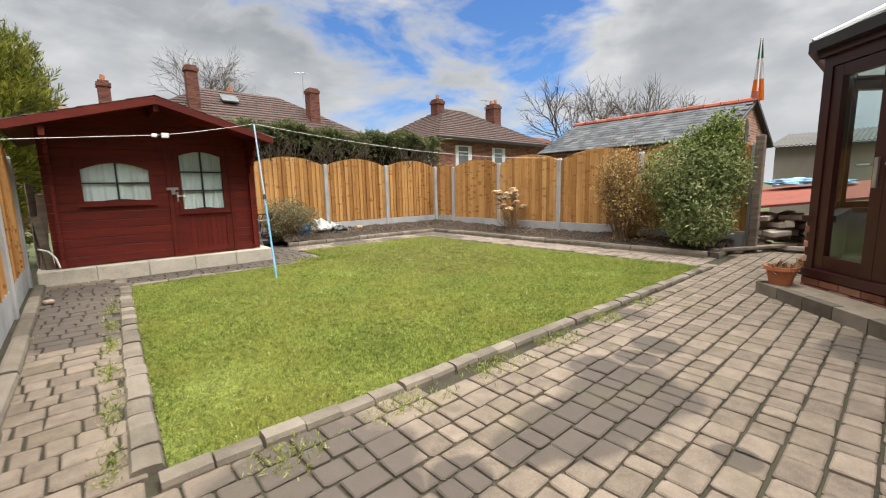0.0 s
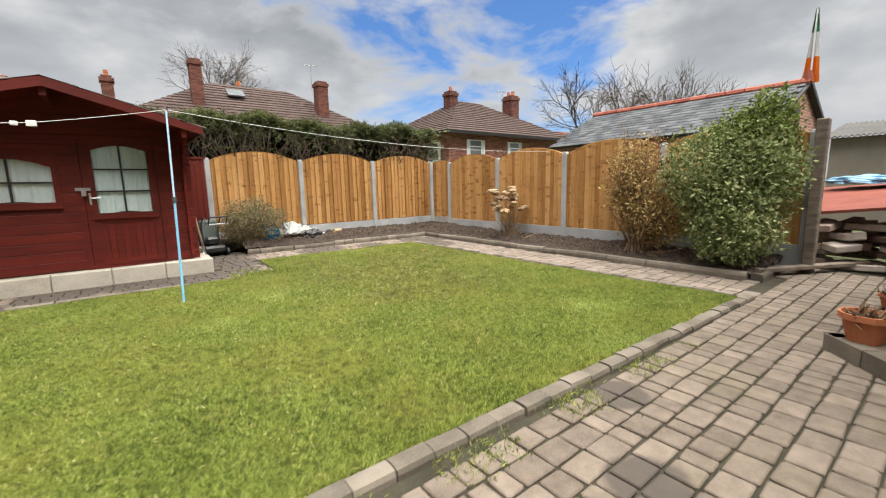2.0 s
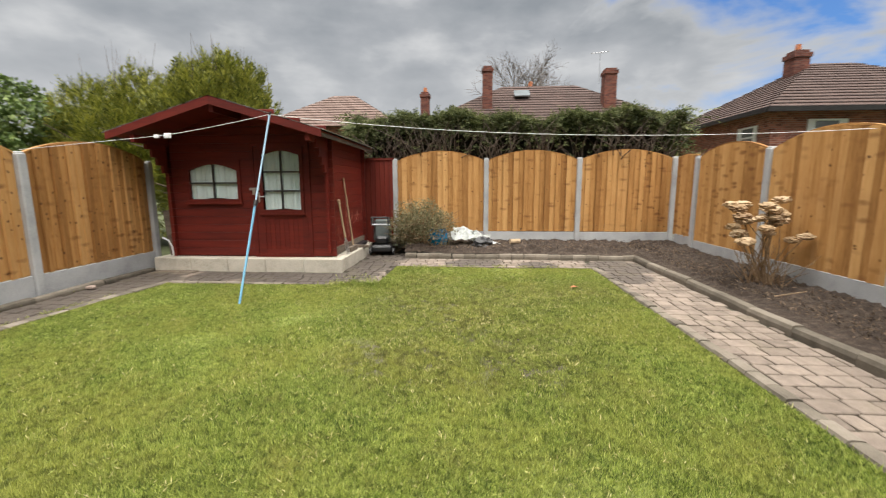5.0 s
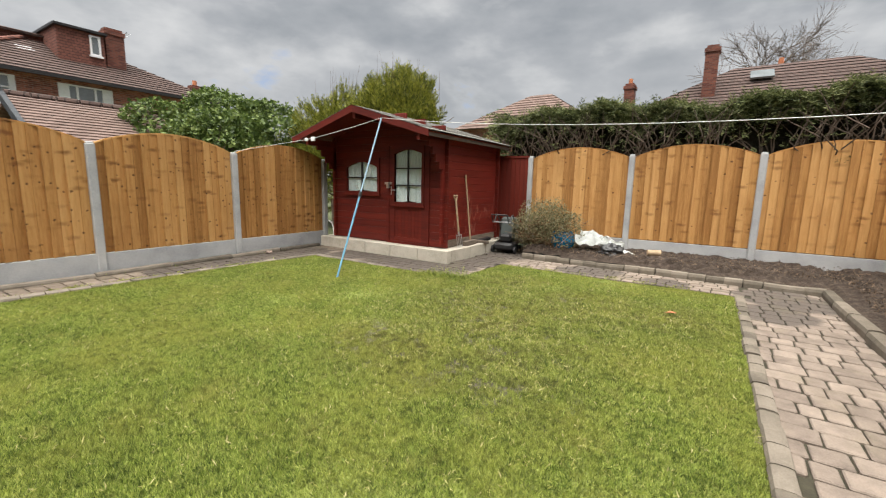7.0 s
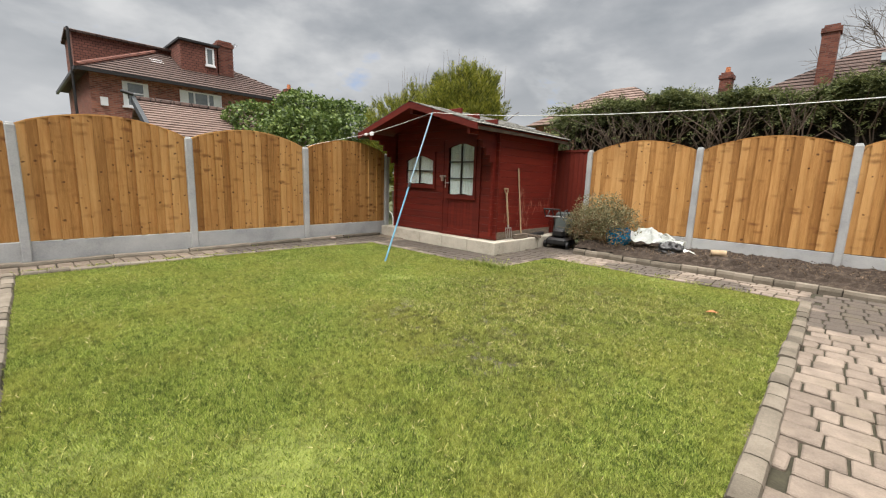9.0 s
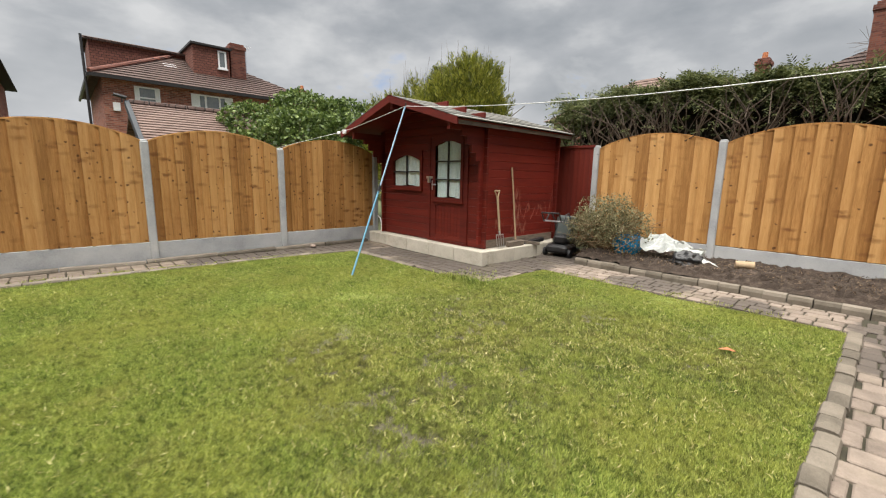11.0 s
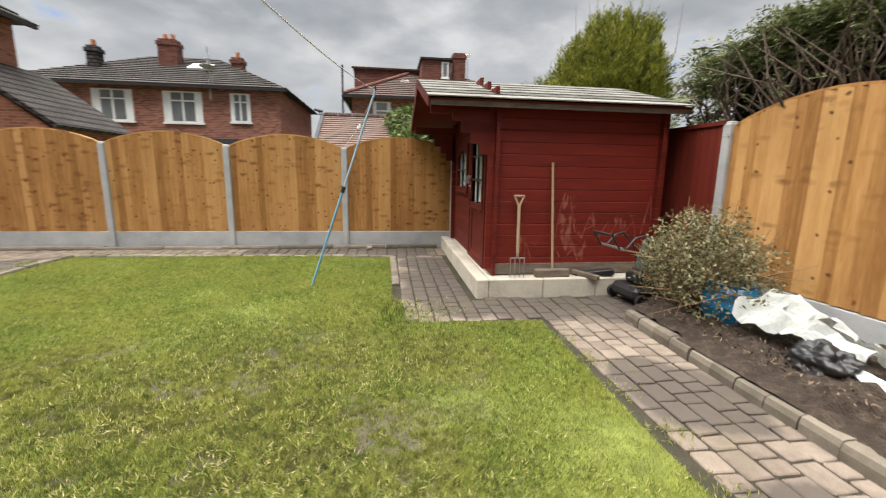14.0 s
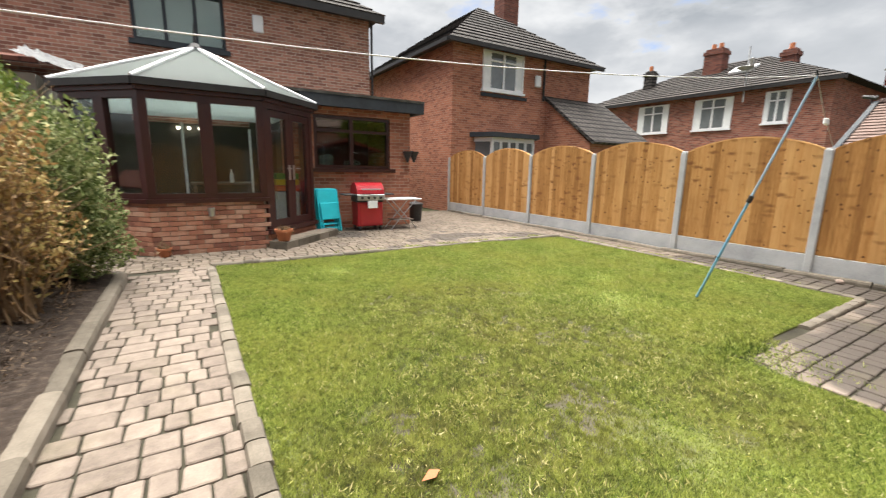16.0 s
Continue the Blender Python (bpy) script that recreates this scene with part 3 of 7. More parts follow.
def lobed(n, rng, lobes, shell=0.55):
    """Points in a clump of ellipsoids (x, y, z, rx, ry, rz), thicker near their skins."""
    out = []
    w = np.array([l[3] * l[4] + l[3] * l[5] for l in lobes])
    for l, c in zip(lobes, (w / w.sum() * n).astype(int)):
        d = rng.normal(size=(c, 3))
        d /= np.linalg.norm(d, axis=1)[:, None]
        r = shell + (1.06 - shell) * rng.random(c) ** 0.6
        wob = 1 + 0.16 * np.sin(d[:, 0] * 5 + l[0] * 9) * np.cos(d[:, 2] * 6 + l[1] * 7)
        out.append(np.array(l[:3]) + d * (r * wob)[:, None] * np.array(l[3:]))
    return np.concatenate(out)


def fronds(name, bases, dirs, length, mat, rng, leaflets=14, size=0.09, slim=0.3, droop=0.25, splay=0.8):
    """Flat feathery sprays: leaflets in two rows along an arching stalk."""
    n = len(bases)
    d = dirs / np.linalg.norm(dirs, axis=1)[:, None]
    side = np.cross(d, rng.normal(size=(n, 3)) * 0.5 + (0, 0, 1.0))
    side /= np.linalg.norm(side, axis=1)[:, None] + 1e-9
    length = length * rng.uniform(0.55, 1.25, n)
    u = (np.arange(leaflets) + 0.5) / leaflets
    sign = np.where(np.arange(leaflets) % 2, 1.0, -1.0)
    p = bases[:, None] + d[:, None] * (length[:, None] * u)[..., None]
    p[..., 2] -= droop * length[:, None] * u ** 2
    ax = d[:, None] * 0.75 + side[:, None] * (sign * splay)[None, :, None] + rng.normal(size=p.shape) * 0.18
    ax[..., 2] -= droop * u
    ax /= np.linalg.norm(ax, axis=2)[..., None]
    s = (size * (1.15 - 0.6 * u)[None] * rng.uniform(0.7, 1.3, (n, leaflets)))[..., None]
    w = np.cross(ax, np.cross(d, side)[:, None] + rng.normal(size=p.shape) * 0.25)
    w /= np.linalg.norm(w, axis=2)[..., None] + 1e-9
    v = np.stack([p, p + ax * s * 0.5 + w * s * slim * 0.5, p + ax * s, p + ax * s * 0.5 - w * s * slim * 0.5], 2).reshape(-1, 3)
    k = np.arange(n * leaflets)[:, None] * 4
    return raw(name, v, np.concatenate([k + np.array([[0, 1, 2]]), k + np.array([[0, 2, 3]])], 0), mat)


def limbs_mesh(name, segs, mat):
    """Tapered four-sided twigs from rows (a, b, r0, r1)."""
    vs, fs = [], []
    for a, b, r0, r1 in segs:
        a, b = np.array(a, float), np.array(b, float)
        d = b - a
        d /= np.linalg.norm(d) + 1e-9
        u = np.cross(d, (0.3, 0.2, 0.9) if abs(d[2]) < 0.95 else (1.0, 0, 0))
        u /= np.linalg.norm(u)
        w = np.cross(d, u)
        k = len(vs)
        for c, r in ((a, r0), (b, r1)):
            vs += [c + u * r, c + w * r, c - u * r, c - w * r]
        fs += [(k + i, k + (i + 1) % 4, k + 4 + (i + 1) % 4, k + 4 + i) for i in range(4)]
    return raw(name, np.array(vs), fs, mat)


def branching(rng, base, direction, length, radius, depth, spread=0.6, kids=3):
    segs = []

    def grow(p, d, l, r, k):
        steps = 3
        for i in range(steps):
            d2 = d + rng.normal(size=3) * 0.14
            d2 /= np.linalg.norm(d2)
            q = p + d2 * l / steps
            segs.append((p, q, r * (1 - i * 0.15), r * (1 - (i + 1) * 0.15)))
            p, d = q, d2
            if k > 0 and i > 0:
                for _ in range(kids - 1):
                    e = d + rng.normal(size=3) * spread
                    grow(p, e / np.linalg.norm(e), l * rng.uniform(0.55, 0.75), r * 0.55, k - 1)
        if k > 0:
            e = d + rng.normal(size=3) * spread * 0.6
            grow(p, e / np.linalg.norm(e), l * 0.7, r * 0.6, k - 1)

    d0 = np.array(direction, float)
    grow(np.array(base, float), d0 / np.linalg.norm(d0), length, radius, depth)
    return segs


# ---- ground ----
bm = bmesh.new()
bmesh.ops.create_grid(bm, x_segments=1, y_segments=1, size=900, matrix=Matrix.Translation((0, 0, -0.12)))
solid("ground", bm, M_GROUND, "rough ground around the gardens and houses", "ground", kind="structure")
bm = boxes((-0.1, 9.6, -3.1, 11.0, -0.11, -0.018))
solid("paving_bed", bm, M_JOINT, "sandy soil under the block paving", "ground", kind="structure")

# the raised planting bed along the back and the right
BED = [(4.1, 9.6), (8.18, 9.6), (8.18, 2.62), (9.12, 2.62), (9.12, 10.62), (3.3, 10.62), (3.3, 10.1), (4.1, 10.1)]


def soil_bed():
    rng = np.random.default_rng(4)
    vs, fs, index = [], [], {}
    step = 0.06
    nx, ny = int(6.0 / step), int(8.1 / step)
    for i in range(nx + 1):
        for j in range(ny + 1):
            x, y = 3.2 + i * step, 2.6 + j * step
            if not (x > 8.07 or (y > 9.46 + (8.08 - x) * 0.029 and x > 3.9) or (y > 10.0)):
                continue
            edge = min(x - 8.14 if y < 9.5 else 9, y - 9.5 if x < 8.14 else 9, 0.35)
            z = 0.05 + 0.16 * max(0, min(1, edge / 0.35)) if x < 8.14 else 0.05 + 0.1 * min(1, (x - 8.14) / 0.4) + 0.06 * max(0, min(1, (y - 8.5)))
            calm = max(0.15, min(1, edge / 0.2)) if x < 8.14 else max(0.15, min(1, (x - 8.14) / 0.2))
            z += 0.025 * (1 - calm) + calm * (0.05 * noise.noise(Vector((x * 3, y * 3, 1))) + 0.045 * noise.noise(Vector((x * 11, y * 11, 5))) + rng.normal() * 0.011)
            index[i, j] = len(vs)
            vs.append((x, y, z))
    for (i, j), k in index.items():
        q = [index.get((i + a, j + b)) for a, b in ((0, 0), (1, 0), (1, 1), (0, 1))]
        if None not in q:
            fs.append(q)
    ob = new("soil_bed", raw("soil_bed", np.array(vs), fs, M_SOIL))
    tagged(ob, "dark bare soil of the raised planting bed", "soil", kind="structure")
    # clods and litter
    n = 11000
    pts = []
    while len(pts) < n:
        x, y = rng.uniform(3.9, 9.1), rng.uniform(2.7, 10.6)
        if x > 8.25 or y > 9.65:
            pts.append((x, y, 0.2 if y > 9.65 and x < 8.2 else 0.15 + (0.05 if y > 9 else 0)))
    pts = np.array(pts)
    me = leaf_mesh("litter", pts + rng.normal(size=(n, 3)) * (0, 0, 0.02), 0.034, M_LITTER, rng, up=0.0, slim=0.28)
    tagged(new("soil_litter", me), "dead stalks and leaf litter on the soil", "litter", kind="stuff")


soil_bed()

# ---- lawn ----
LAWN = [(0.72, 2.66), (7.1, 2.5), (7.1, 8.68), (3.95, 8.72), (3.9, 7.36), (0.98, 7.36)]


def inside(x, y, poly):
    c = np.zeros(len(x), bool)
    j = len(poly) - 1
    for i in range(len(poly)):
        (xi, yi), (xj, yj) = poly[i], poly[j]
        c ^= ((yi > y) != (yj > y)) & (x < (xj - xi) * (y - yi) / (yj - yi + 1e-12) + xi)
        j = i
    return c


def lawn_height(x, y):
    return 0.012 + 0.012 * np.sin(x * 1.3 + 0.4) * np.cos(y * 1.1) + 0.006 * np.sin(x * 4.1) * np.sin(y * 3.7 + 1)


def patchy(x, y, cell, seed):
    """Smooth random values from 0 to 1 over the plan, at one cell size in metres."""
    g = np.random.default_rng(seed).random((160, 160))
    u, v = x / cell + 40, y / cell + 40
    i, j = np.floor(u).astype(int), np.floor(v).astype(int)
    fu, fv = u - i, v - j
    fu, fv = fu * fu * (3 - 2 * fu), fv * fv * (3 - 2 * fv)
    a, b, c, d = (g[(i + p) % 160, (j + q) % 160] for p, q in ((0, 0), (1, 0), (0, 1), (1, 1)))
    return (a * (1 - fu) + b * fu) * (1 - fv) + (c * (1 - fu) + d * fu) * fv


WORN = ((5.2, 6.0, 1.4), (5.7, 6.9, 1.3), (4.6, 6.6, 1.1), (6.45, 7.2, 0.9), (4.7, 5.1, 0.8), (4.6, 7.6, 0.7), (5.6, 5.2, 0.9))


def build_lawn():
    rng = np.random.default_rng(7)
    bm = bmesh.new()
    prism(bm, LAWN, -0.05, -0.005)
    solid("lawn", bm, M_TURF, "mown green lawn with worn muddy patches", "lawn", kind="structure")
    n = 1500000
    x, y = rng.uniform(0.6, 7.2, n), rng.uniform(2.4, 8.8, n)
    keep = inside(x, y, LAWN)
    worn = np.zeros(n)
    for cx, cy, r in WORN:
        worn = np.maximum(worn, 1 - np.hypot(x - cx, y - cy) / r)
    worn = np.clip(worn * 1.6, 0, 1)
    clump = 0.3 * patchy(x, y, 0.26, 1) + 0.35 * patchy(x, y, 0.1, 3) + 0.35 * patchy(x, y, 0.04, 2)
    bare = np.clip((0.45 - clump) * 7, 0, 1)
    keep &= rng.random(n) > bare * (0.15 + 0.68 * worn)
    x, y, worn, clump = x[keep], y[keep], worn[keep], clump[keep]
    n = len(x)
    h = rng.uniform(0.009, 0.02, n) * (0.55 + 0.95 * clump + 0.5 * worn * np.clip(clump - 0.45, 0, 1) * 3)
    a = rng.uniform(0, 2 * np.pi, n)
    lean = rng.uniform(0.3, 1.5, n) * h
    w = rng.uniform(0.0019, 0.004, n)
    base = np.stack([x, y, lawn_height(x, y) - 0.015], 1)
    side = np.stack([np.cos(a), np.sin(a), np.zeros(n)], 1) * w[:, None]
    b = a + rng.uniform(-1.5, 1.5, n)
    tip = base + np.stack([np.cos(b) * lean, np.sin(b) * lean, h + 0.01], 1)
    v = np.stack([base - side, base + side, tip], 1)
    f = np.arange(n * 3).reshape(-1, 3)
    ob = new("grass", raw("grass", v, f, M_GRASS))
    tagged(ob, "short mown green grass blades with yellow patches", "grass", kind="stuff")
    # pale straw and moss tufts in the worn part
    q = 9000
    px, py = rng.normal(5.2, 1.05, q), rng.normal(6.3, 1.05, q)
    ok = inside(px, py, LAWN) & (rng.random(q) < np.clip((patchy(px, py, 0.07, 5) - 0.2) * 2, 0.1, 1))
    pts = np.stack([px[ok], py[ok], lawn_height(px[ok], py[ok]) - 0.004], 1)
    me = leaf_mesh("straw", pts, 0.026, M_STRAW, rng, up=0.2, slim=0.12)
    tagged(new("straw_tufts", me), "pale dry straw and moss tufts in the worn lawn", "straw", kind="stuff")
    # coarse flattened tufts, thickest where the lawn is worn
    q = 85000
    px = np.concatenate([rng.normal(5.2, 1.1, q * 6 // 10), rng.uniform(0.7, 7.1, q * 4 // 10)])
    py = np.concatenate([rng.normal(6.4, 1.1, q * 6 // 10), rng.uniform(2.6, 8.7, q * 4 // 10)])
    ok = inside(px, py, LAWN) & (rng.random(len(px)) < np.clip((patchy(px, py, 0.09, 8) - 0.3) * 3, 0.05, 1)) & (0.3 * patchy(px, py, 0.26, 1) + 0.35 * patchy(px, py, 0.1, 3) > 0.26)
    pts = np.stack([px[ok], py[ok], lawn_height(px[ok], py[ok]) - 0.003], 1)
    me = leaf_mesh("tufts", pts, 0.034, M_TUFT, rng, up=0.35, slim=0.16)
    tagged(new("grass_tufts", me), "coarse pale and green grass tufts on the worn lawn", "grass", kind="stuff")
    # weeds and longer grass along the kerbs
    rows = []
    for (ax, ay), (bx, by), wd, cnt in (((1.0, 2.42), (5.4, 2.35), 0.09, 1700), ((0.52, 2.7), (0.74, 6.6), 0.07, 900), ((3.95, 7.5), (3.3, 7.55), 0.2, 900), ((4.1, 8.8), (6.6, 8.8), 0.05, 350), ((0.1, 4.0), (0.1, 8.0), 0.03, 300)):
        t = rng.random(cnt)
        clump = 0.5 + 0.5 * np.sin(t * 37 + ax)
        t = t[rng.random(cnt) < clump ** 1.5]
        rows.append(np.stack([ax + (bx - ax) * t + rng.normal(size=len(t)) * wd * 0.4, ay + (by - ay) * t + rng.normal(size=len(t)) * wd, np.zeros(len(t))], 1))
    pts = np.concatenate(rows)
    pts = np.repeat(pts, 3, 0) + rng.normal(size=(len(pts) * 3, 3)) * (0.02, 0.02, 0)
    me = leaf_mesh("weeds", pts, 0.032, M_GRASS, rng, up=1.3, slim=0.16)
    tagged(new("weeds", me), "weeds and long grass along the kerb", "weeds", kind="stuff")
    pts = np.stack([rng.normal(3.68, 0.2, 900), rng.normal(7.36, 0.06, 900), np.zeros(900)], 1)
    me = leaf_mesh("long_grass", pts, 0.065, M_GRASS, rng, up=1.8, slim=0.07)
    tagged(new("long_grass", me), "clump of uncut long grass in the lawn's corner", "grass", kind="stuff")


build_lawn()


# ---- fences ----
def fence_slat_mesh(width, z_top_a, z_top_b, seed):
    """One feather-edged upright board, thicker at one side, cut to the arch at the top."""
    bm = bmesh.new()
    pts = [(-width / 2, -0.004), (width / 2, 0.0), (width / 2, 0.034), (-width / 2, 0.002)]
    lo = [bm.verts.new((x, y, 0)) for x, y in pts]
    hi = [bm.verts.new((x, y, z_top_a if x < 0 else z_top_b)) for x, y in pts]
    bm.faces.new(lo)
    bm.faces.new(hi[::-1])
    for i in range(4):
        bm.faces.new((lo[i], hi[i], hi[(i + 1) % 4], lo[(i + 1) % 4]))
    bmesh.ops.recalc_face_normals(bm, faces=bm.faces)
    return mesh_from("slat", bm, M_FENCE)


def fence_panel(width, side_h, crest, label):
    """Arched panel, local x along it, front towards +y, foot at z = 0."""
    p = thing("fence_panel", label, "fence", group="arched fence panels")
    n = max(3, round(width / 0.104))
    w = width / n

    def top(u):
        return side_h + crest * math.sin(math.pi * min(1, max(0, u))) ** 0.8

    for i in range(n):
        me = fence_slat_mesh(w + 0.016, top(i / n), top((i + 1) / n), i)
        s = new("slat", me)
        s.parent = p
        s.matrix_basis = pose(-width / 2 + (i + 0.5) * w, (i % 2) * 0.013 + random.uniform(0, 0.006), 0, 0, 0, 0)
    bm = bmesh.new()
    k = 16
    rows = []
    for i in range(k + 1):
        u = i / k
        x, z = -width / 2 + u * width, top(u)
        rows.append([bm.verts.new(q) for q in ((x, -0.02, z), (x, 0.03, z), (x, 0.03, z + 0.022), (x, -0.02, z + 0.022))])
    for a, b in zip(rows, rows[1:]):
        for i in range(4):
            bm.faces.new((a[i], a[(i + 1) % 4], b[(i + 1) % 4], b[i]))
    bm.faces.new(rows[0])
    bm.faces.new(rows[-1][::-1])
    bmesh.ops.recalc_face_normals(bm, faces=bm.faces)
    part("top_capping", bm, M_FENCE, p)
    for z in (0.2, side_h * 0.5, side_h - 0.2):
        part("rail", boxes((-width / 2, width / 2, -0.045, -0.004, z - 0.03, z + 0.03)), M_FENCE, p)
    return p


def concrete_post(height, label="slim grey concrete fence post"):
    bm = boxes((-0.05, 0.05, -0.055, 0.055, -0.1, height - 0.02), bevel=0.012)
    box(bm, -0.04, 0.04, -0.045, 0.045, height - 0.03, height, bevel=0.01)
    return solid("concrete_post", bm, M_CONC, label, "fence post", "concrete fence posts")


def gravel_board(width, height):
    bm = boxes((-width / 2, width / 2, -0.025, 0.02, -0.08, height), bevel=0.006)
    return solid("gravel_board", bm, M_CONC, "grey concrete gravel board under a fence panel", "gravel board", "concrete gravel boards")


LEFT_Y = [8.5, 6.58, 4.66, 2.77, 0.86, -1.06, -2.98]
BACK_X = [3.58, 5.47, 7.34, 9.2]
RIGHT_Y = [9.87, 8.07, 6.2, 4.3, 2.42]


def build_fences():
    post = concrete_post(1.74)
    panel = fence_panel(1.81, 1.43, 0.2, "new orange-brown timber fence panel with arched top")
    board = gravel_board(1.82, 0.28)
    first = True
    for k, y in enumerate(LEFT_Y):
        m = pose(-0.06, y, 0.0, 0, 0, -90)
        if first:
            post.matrix_basis = m
        else:
            copy_thing(post, m)
        if k + 1 < len(LEFT_Y):
            mid = (y + LEFT_Y[k + 1]) / 2
            m = pose(-0.08, mid, 0.285, 0, 0, -90)
            g = pose(-0.06, mid, 0, 0, 0, -90)
            if first:
                panel.matrix_basis, board.matrix_basis = m, g
            else:
                copy_thing(panel, m), copy_thing(board, g)
        first = False
    post_b = concrete_post(1.69)
    for k, x in enumerate(BACK_X):
        m = pose(x, 10.72, 0.2, 0, 0, 180)
        if k == 0:
            post_b.matrix_basis = m
        else:
            copy_thing(post_b, m)
        if k + 1 < len(BACK_X):
            mid = (x + BACK_X[k + 1]) / 2
            copy_thing(panel, pose(mid, 10.74, 0.39, 0, 0, 180))
            copy_thing(board, pose(mid, 10.72, 0.1, 0, 0, 180))
    for k, y in enumerate(RIGHT_Y):
        copy_thing(post, pose(9.22, y, 0.1, 0, 0, 90))
        if k + 1 < len(RIGHT_Y):
            mid = (y + RIGHT_Y[k + 1]) / 2
            copy_thing(panel, pose(9.24, mid, 0.34, 0, 0, 90))
            copy_thing(board, pose(9.22, mid, 0.06, 0, 0, 90))
    small = fence_panel(0.62, 1.5, 0.02, "narrow timber fence panel closing the corner")
    small.matrix_basis = pose(9.24, 10.25, 0.36, 0, 0, 90)
    gb = gravel_board(0.62, 0.28)
    gb.matrix_basis = pose(9.22, 10.25, 0.1, 0, 0, 90)
    # red boards between the shed and the back fence
    red = thing("red_fence", "red-stained timber fence beside the shed", "fence")
    for i in range(-7, 6):
        part("slat", boxes((2.96 + i * 0.1, 3.055 + i * 0.1, 10.68, 10.7 + 0.006 * (i % 2), 0.1, 1.86)), M_REDFENCE, red)
    part("top_capping", boxes((2.26, 3.56, 10.66, 10.72, 1.86, 1.9)), M_REDFENCE, red)


build_fences()


# ---- shed ----
def arched_outline(x0, x1, z0, z1, rise, n=8):
    pts = [(x0, z0), (x1, z0)]
    for i in range(n + 1):
        u = i / n
        pts.append((x1 + (x0 - x1) * u, z1 - rise + rise * math.sin(math.pi * u)))
    return pts


def plate(bm, pts, y0, y1):
    """A plate from an x-z outline between two depths."""
    a = [bm.verts.new((x, y0, z)) for x, z in pts]
    b = [bm.verts.new((x, y1, z)) for x, z in pts]
    n = len(pts)
    bm.faces.new(a)
    bm.faces.new(b[::-1])
    for i in range(n):
        bm.faces.new((a[i], b[i], b[(i + 1) % n], a[(i + 1) % n]))
    bmesh.ops.recalc_face_normals(bm, faces=bm.faces)
    return bm


def frame_ring(bm, outer, inner, y0, y1):
    n = len(outer)
    rings = [[bm.verts.new((x, y, z)) for x, z in pts] for pts, y in ((outer, y0), (inner, y0), (inner, y1), (outer, y1))]
    for a, b in zip(rings, rings[1:] + rings[:1]):
        for i in range(n):
            bm.faces.new((a[i], a[(i + 1) % n], b[(i + 1) % n], b[i]))
    bmesh.ops.recalc_face_normals(bm, faces=bm.faces)
    return bm


def shed_window(parent, x0, x1, z0, z1, rise, cols, rows, y):
    w = part("window", frame_ring(bmesh.new(), arched_outline(x0 - 0.055, x1 + 0.055, z0 - 0.055, z1 + 0.07, 0.0), arched_outline(x0, x1, z0, z1, rise), y - 0.03, y + 0.03), M_RED, parent)
    part("window_sill", boxes((x0 - 0.07, x1 + 0.07, y - 0.045, y, z0 - 0.08, z0 - 0.055)), M_RED, w)
    for i in range(1, cols):
        x = x0 + (x1 - x0) * i / cols
        part("glazing_bar", boxes((x - 0.012, x + 0.012, y - 0.018, y + 0.008, z0, z1 - 0.004)), M_DARK, w)
    for j in range(1, rows):
        z = z0 + (z1 - rise * 0.4 - z0) * j / rows
        part("glazing_bar", boxes((x0, x1, y - 0.016, y + 0.006, z - 0.011, z + 0.011)), M_DARK, w)
    pane = part("pane", plate(bmesh.new(), arched_outline(x0, x1, z0, z1, rise), y + 0.004, y + 0.008), M_GLASS, w)
    pane.visible_shadow = False
    bm = bmesh.new()
    n = 26
    lo, hi = [], []
    for i in range(n + 1):
        u = i / n
        x = x0 - 0.03 + (x1 - x0 + 0.06) * u
        yy = y + 0.024 + 0.005 * math.sin(u * 31) + 0.008 * math.sin(u * 67)
        lo.append(bm.verts.new((x, yy, z0 - 0.03 + 0.05 * math.sin(u * 3.0) ** 2)))
        hi.append(bm.verts.new((x, yy, z1 + 0.03)))
    for i in range(n):
        bm.faces.new((lo[i], lo[i + 1], hi[i + 1], hi[i]))
    part("curtain", bm, M_CURTAIN, w, "white net curtain behind the panes")


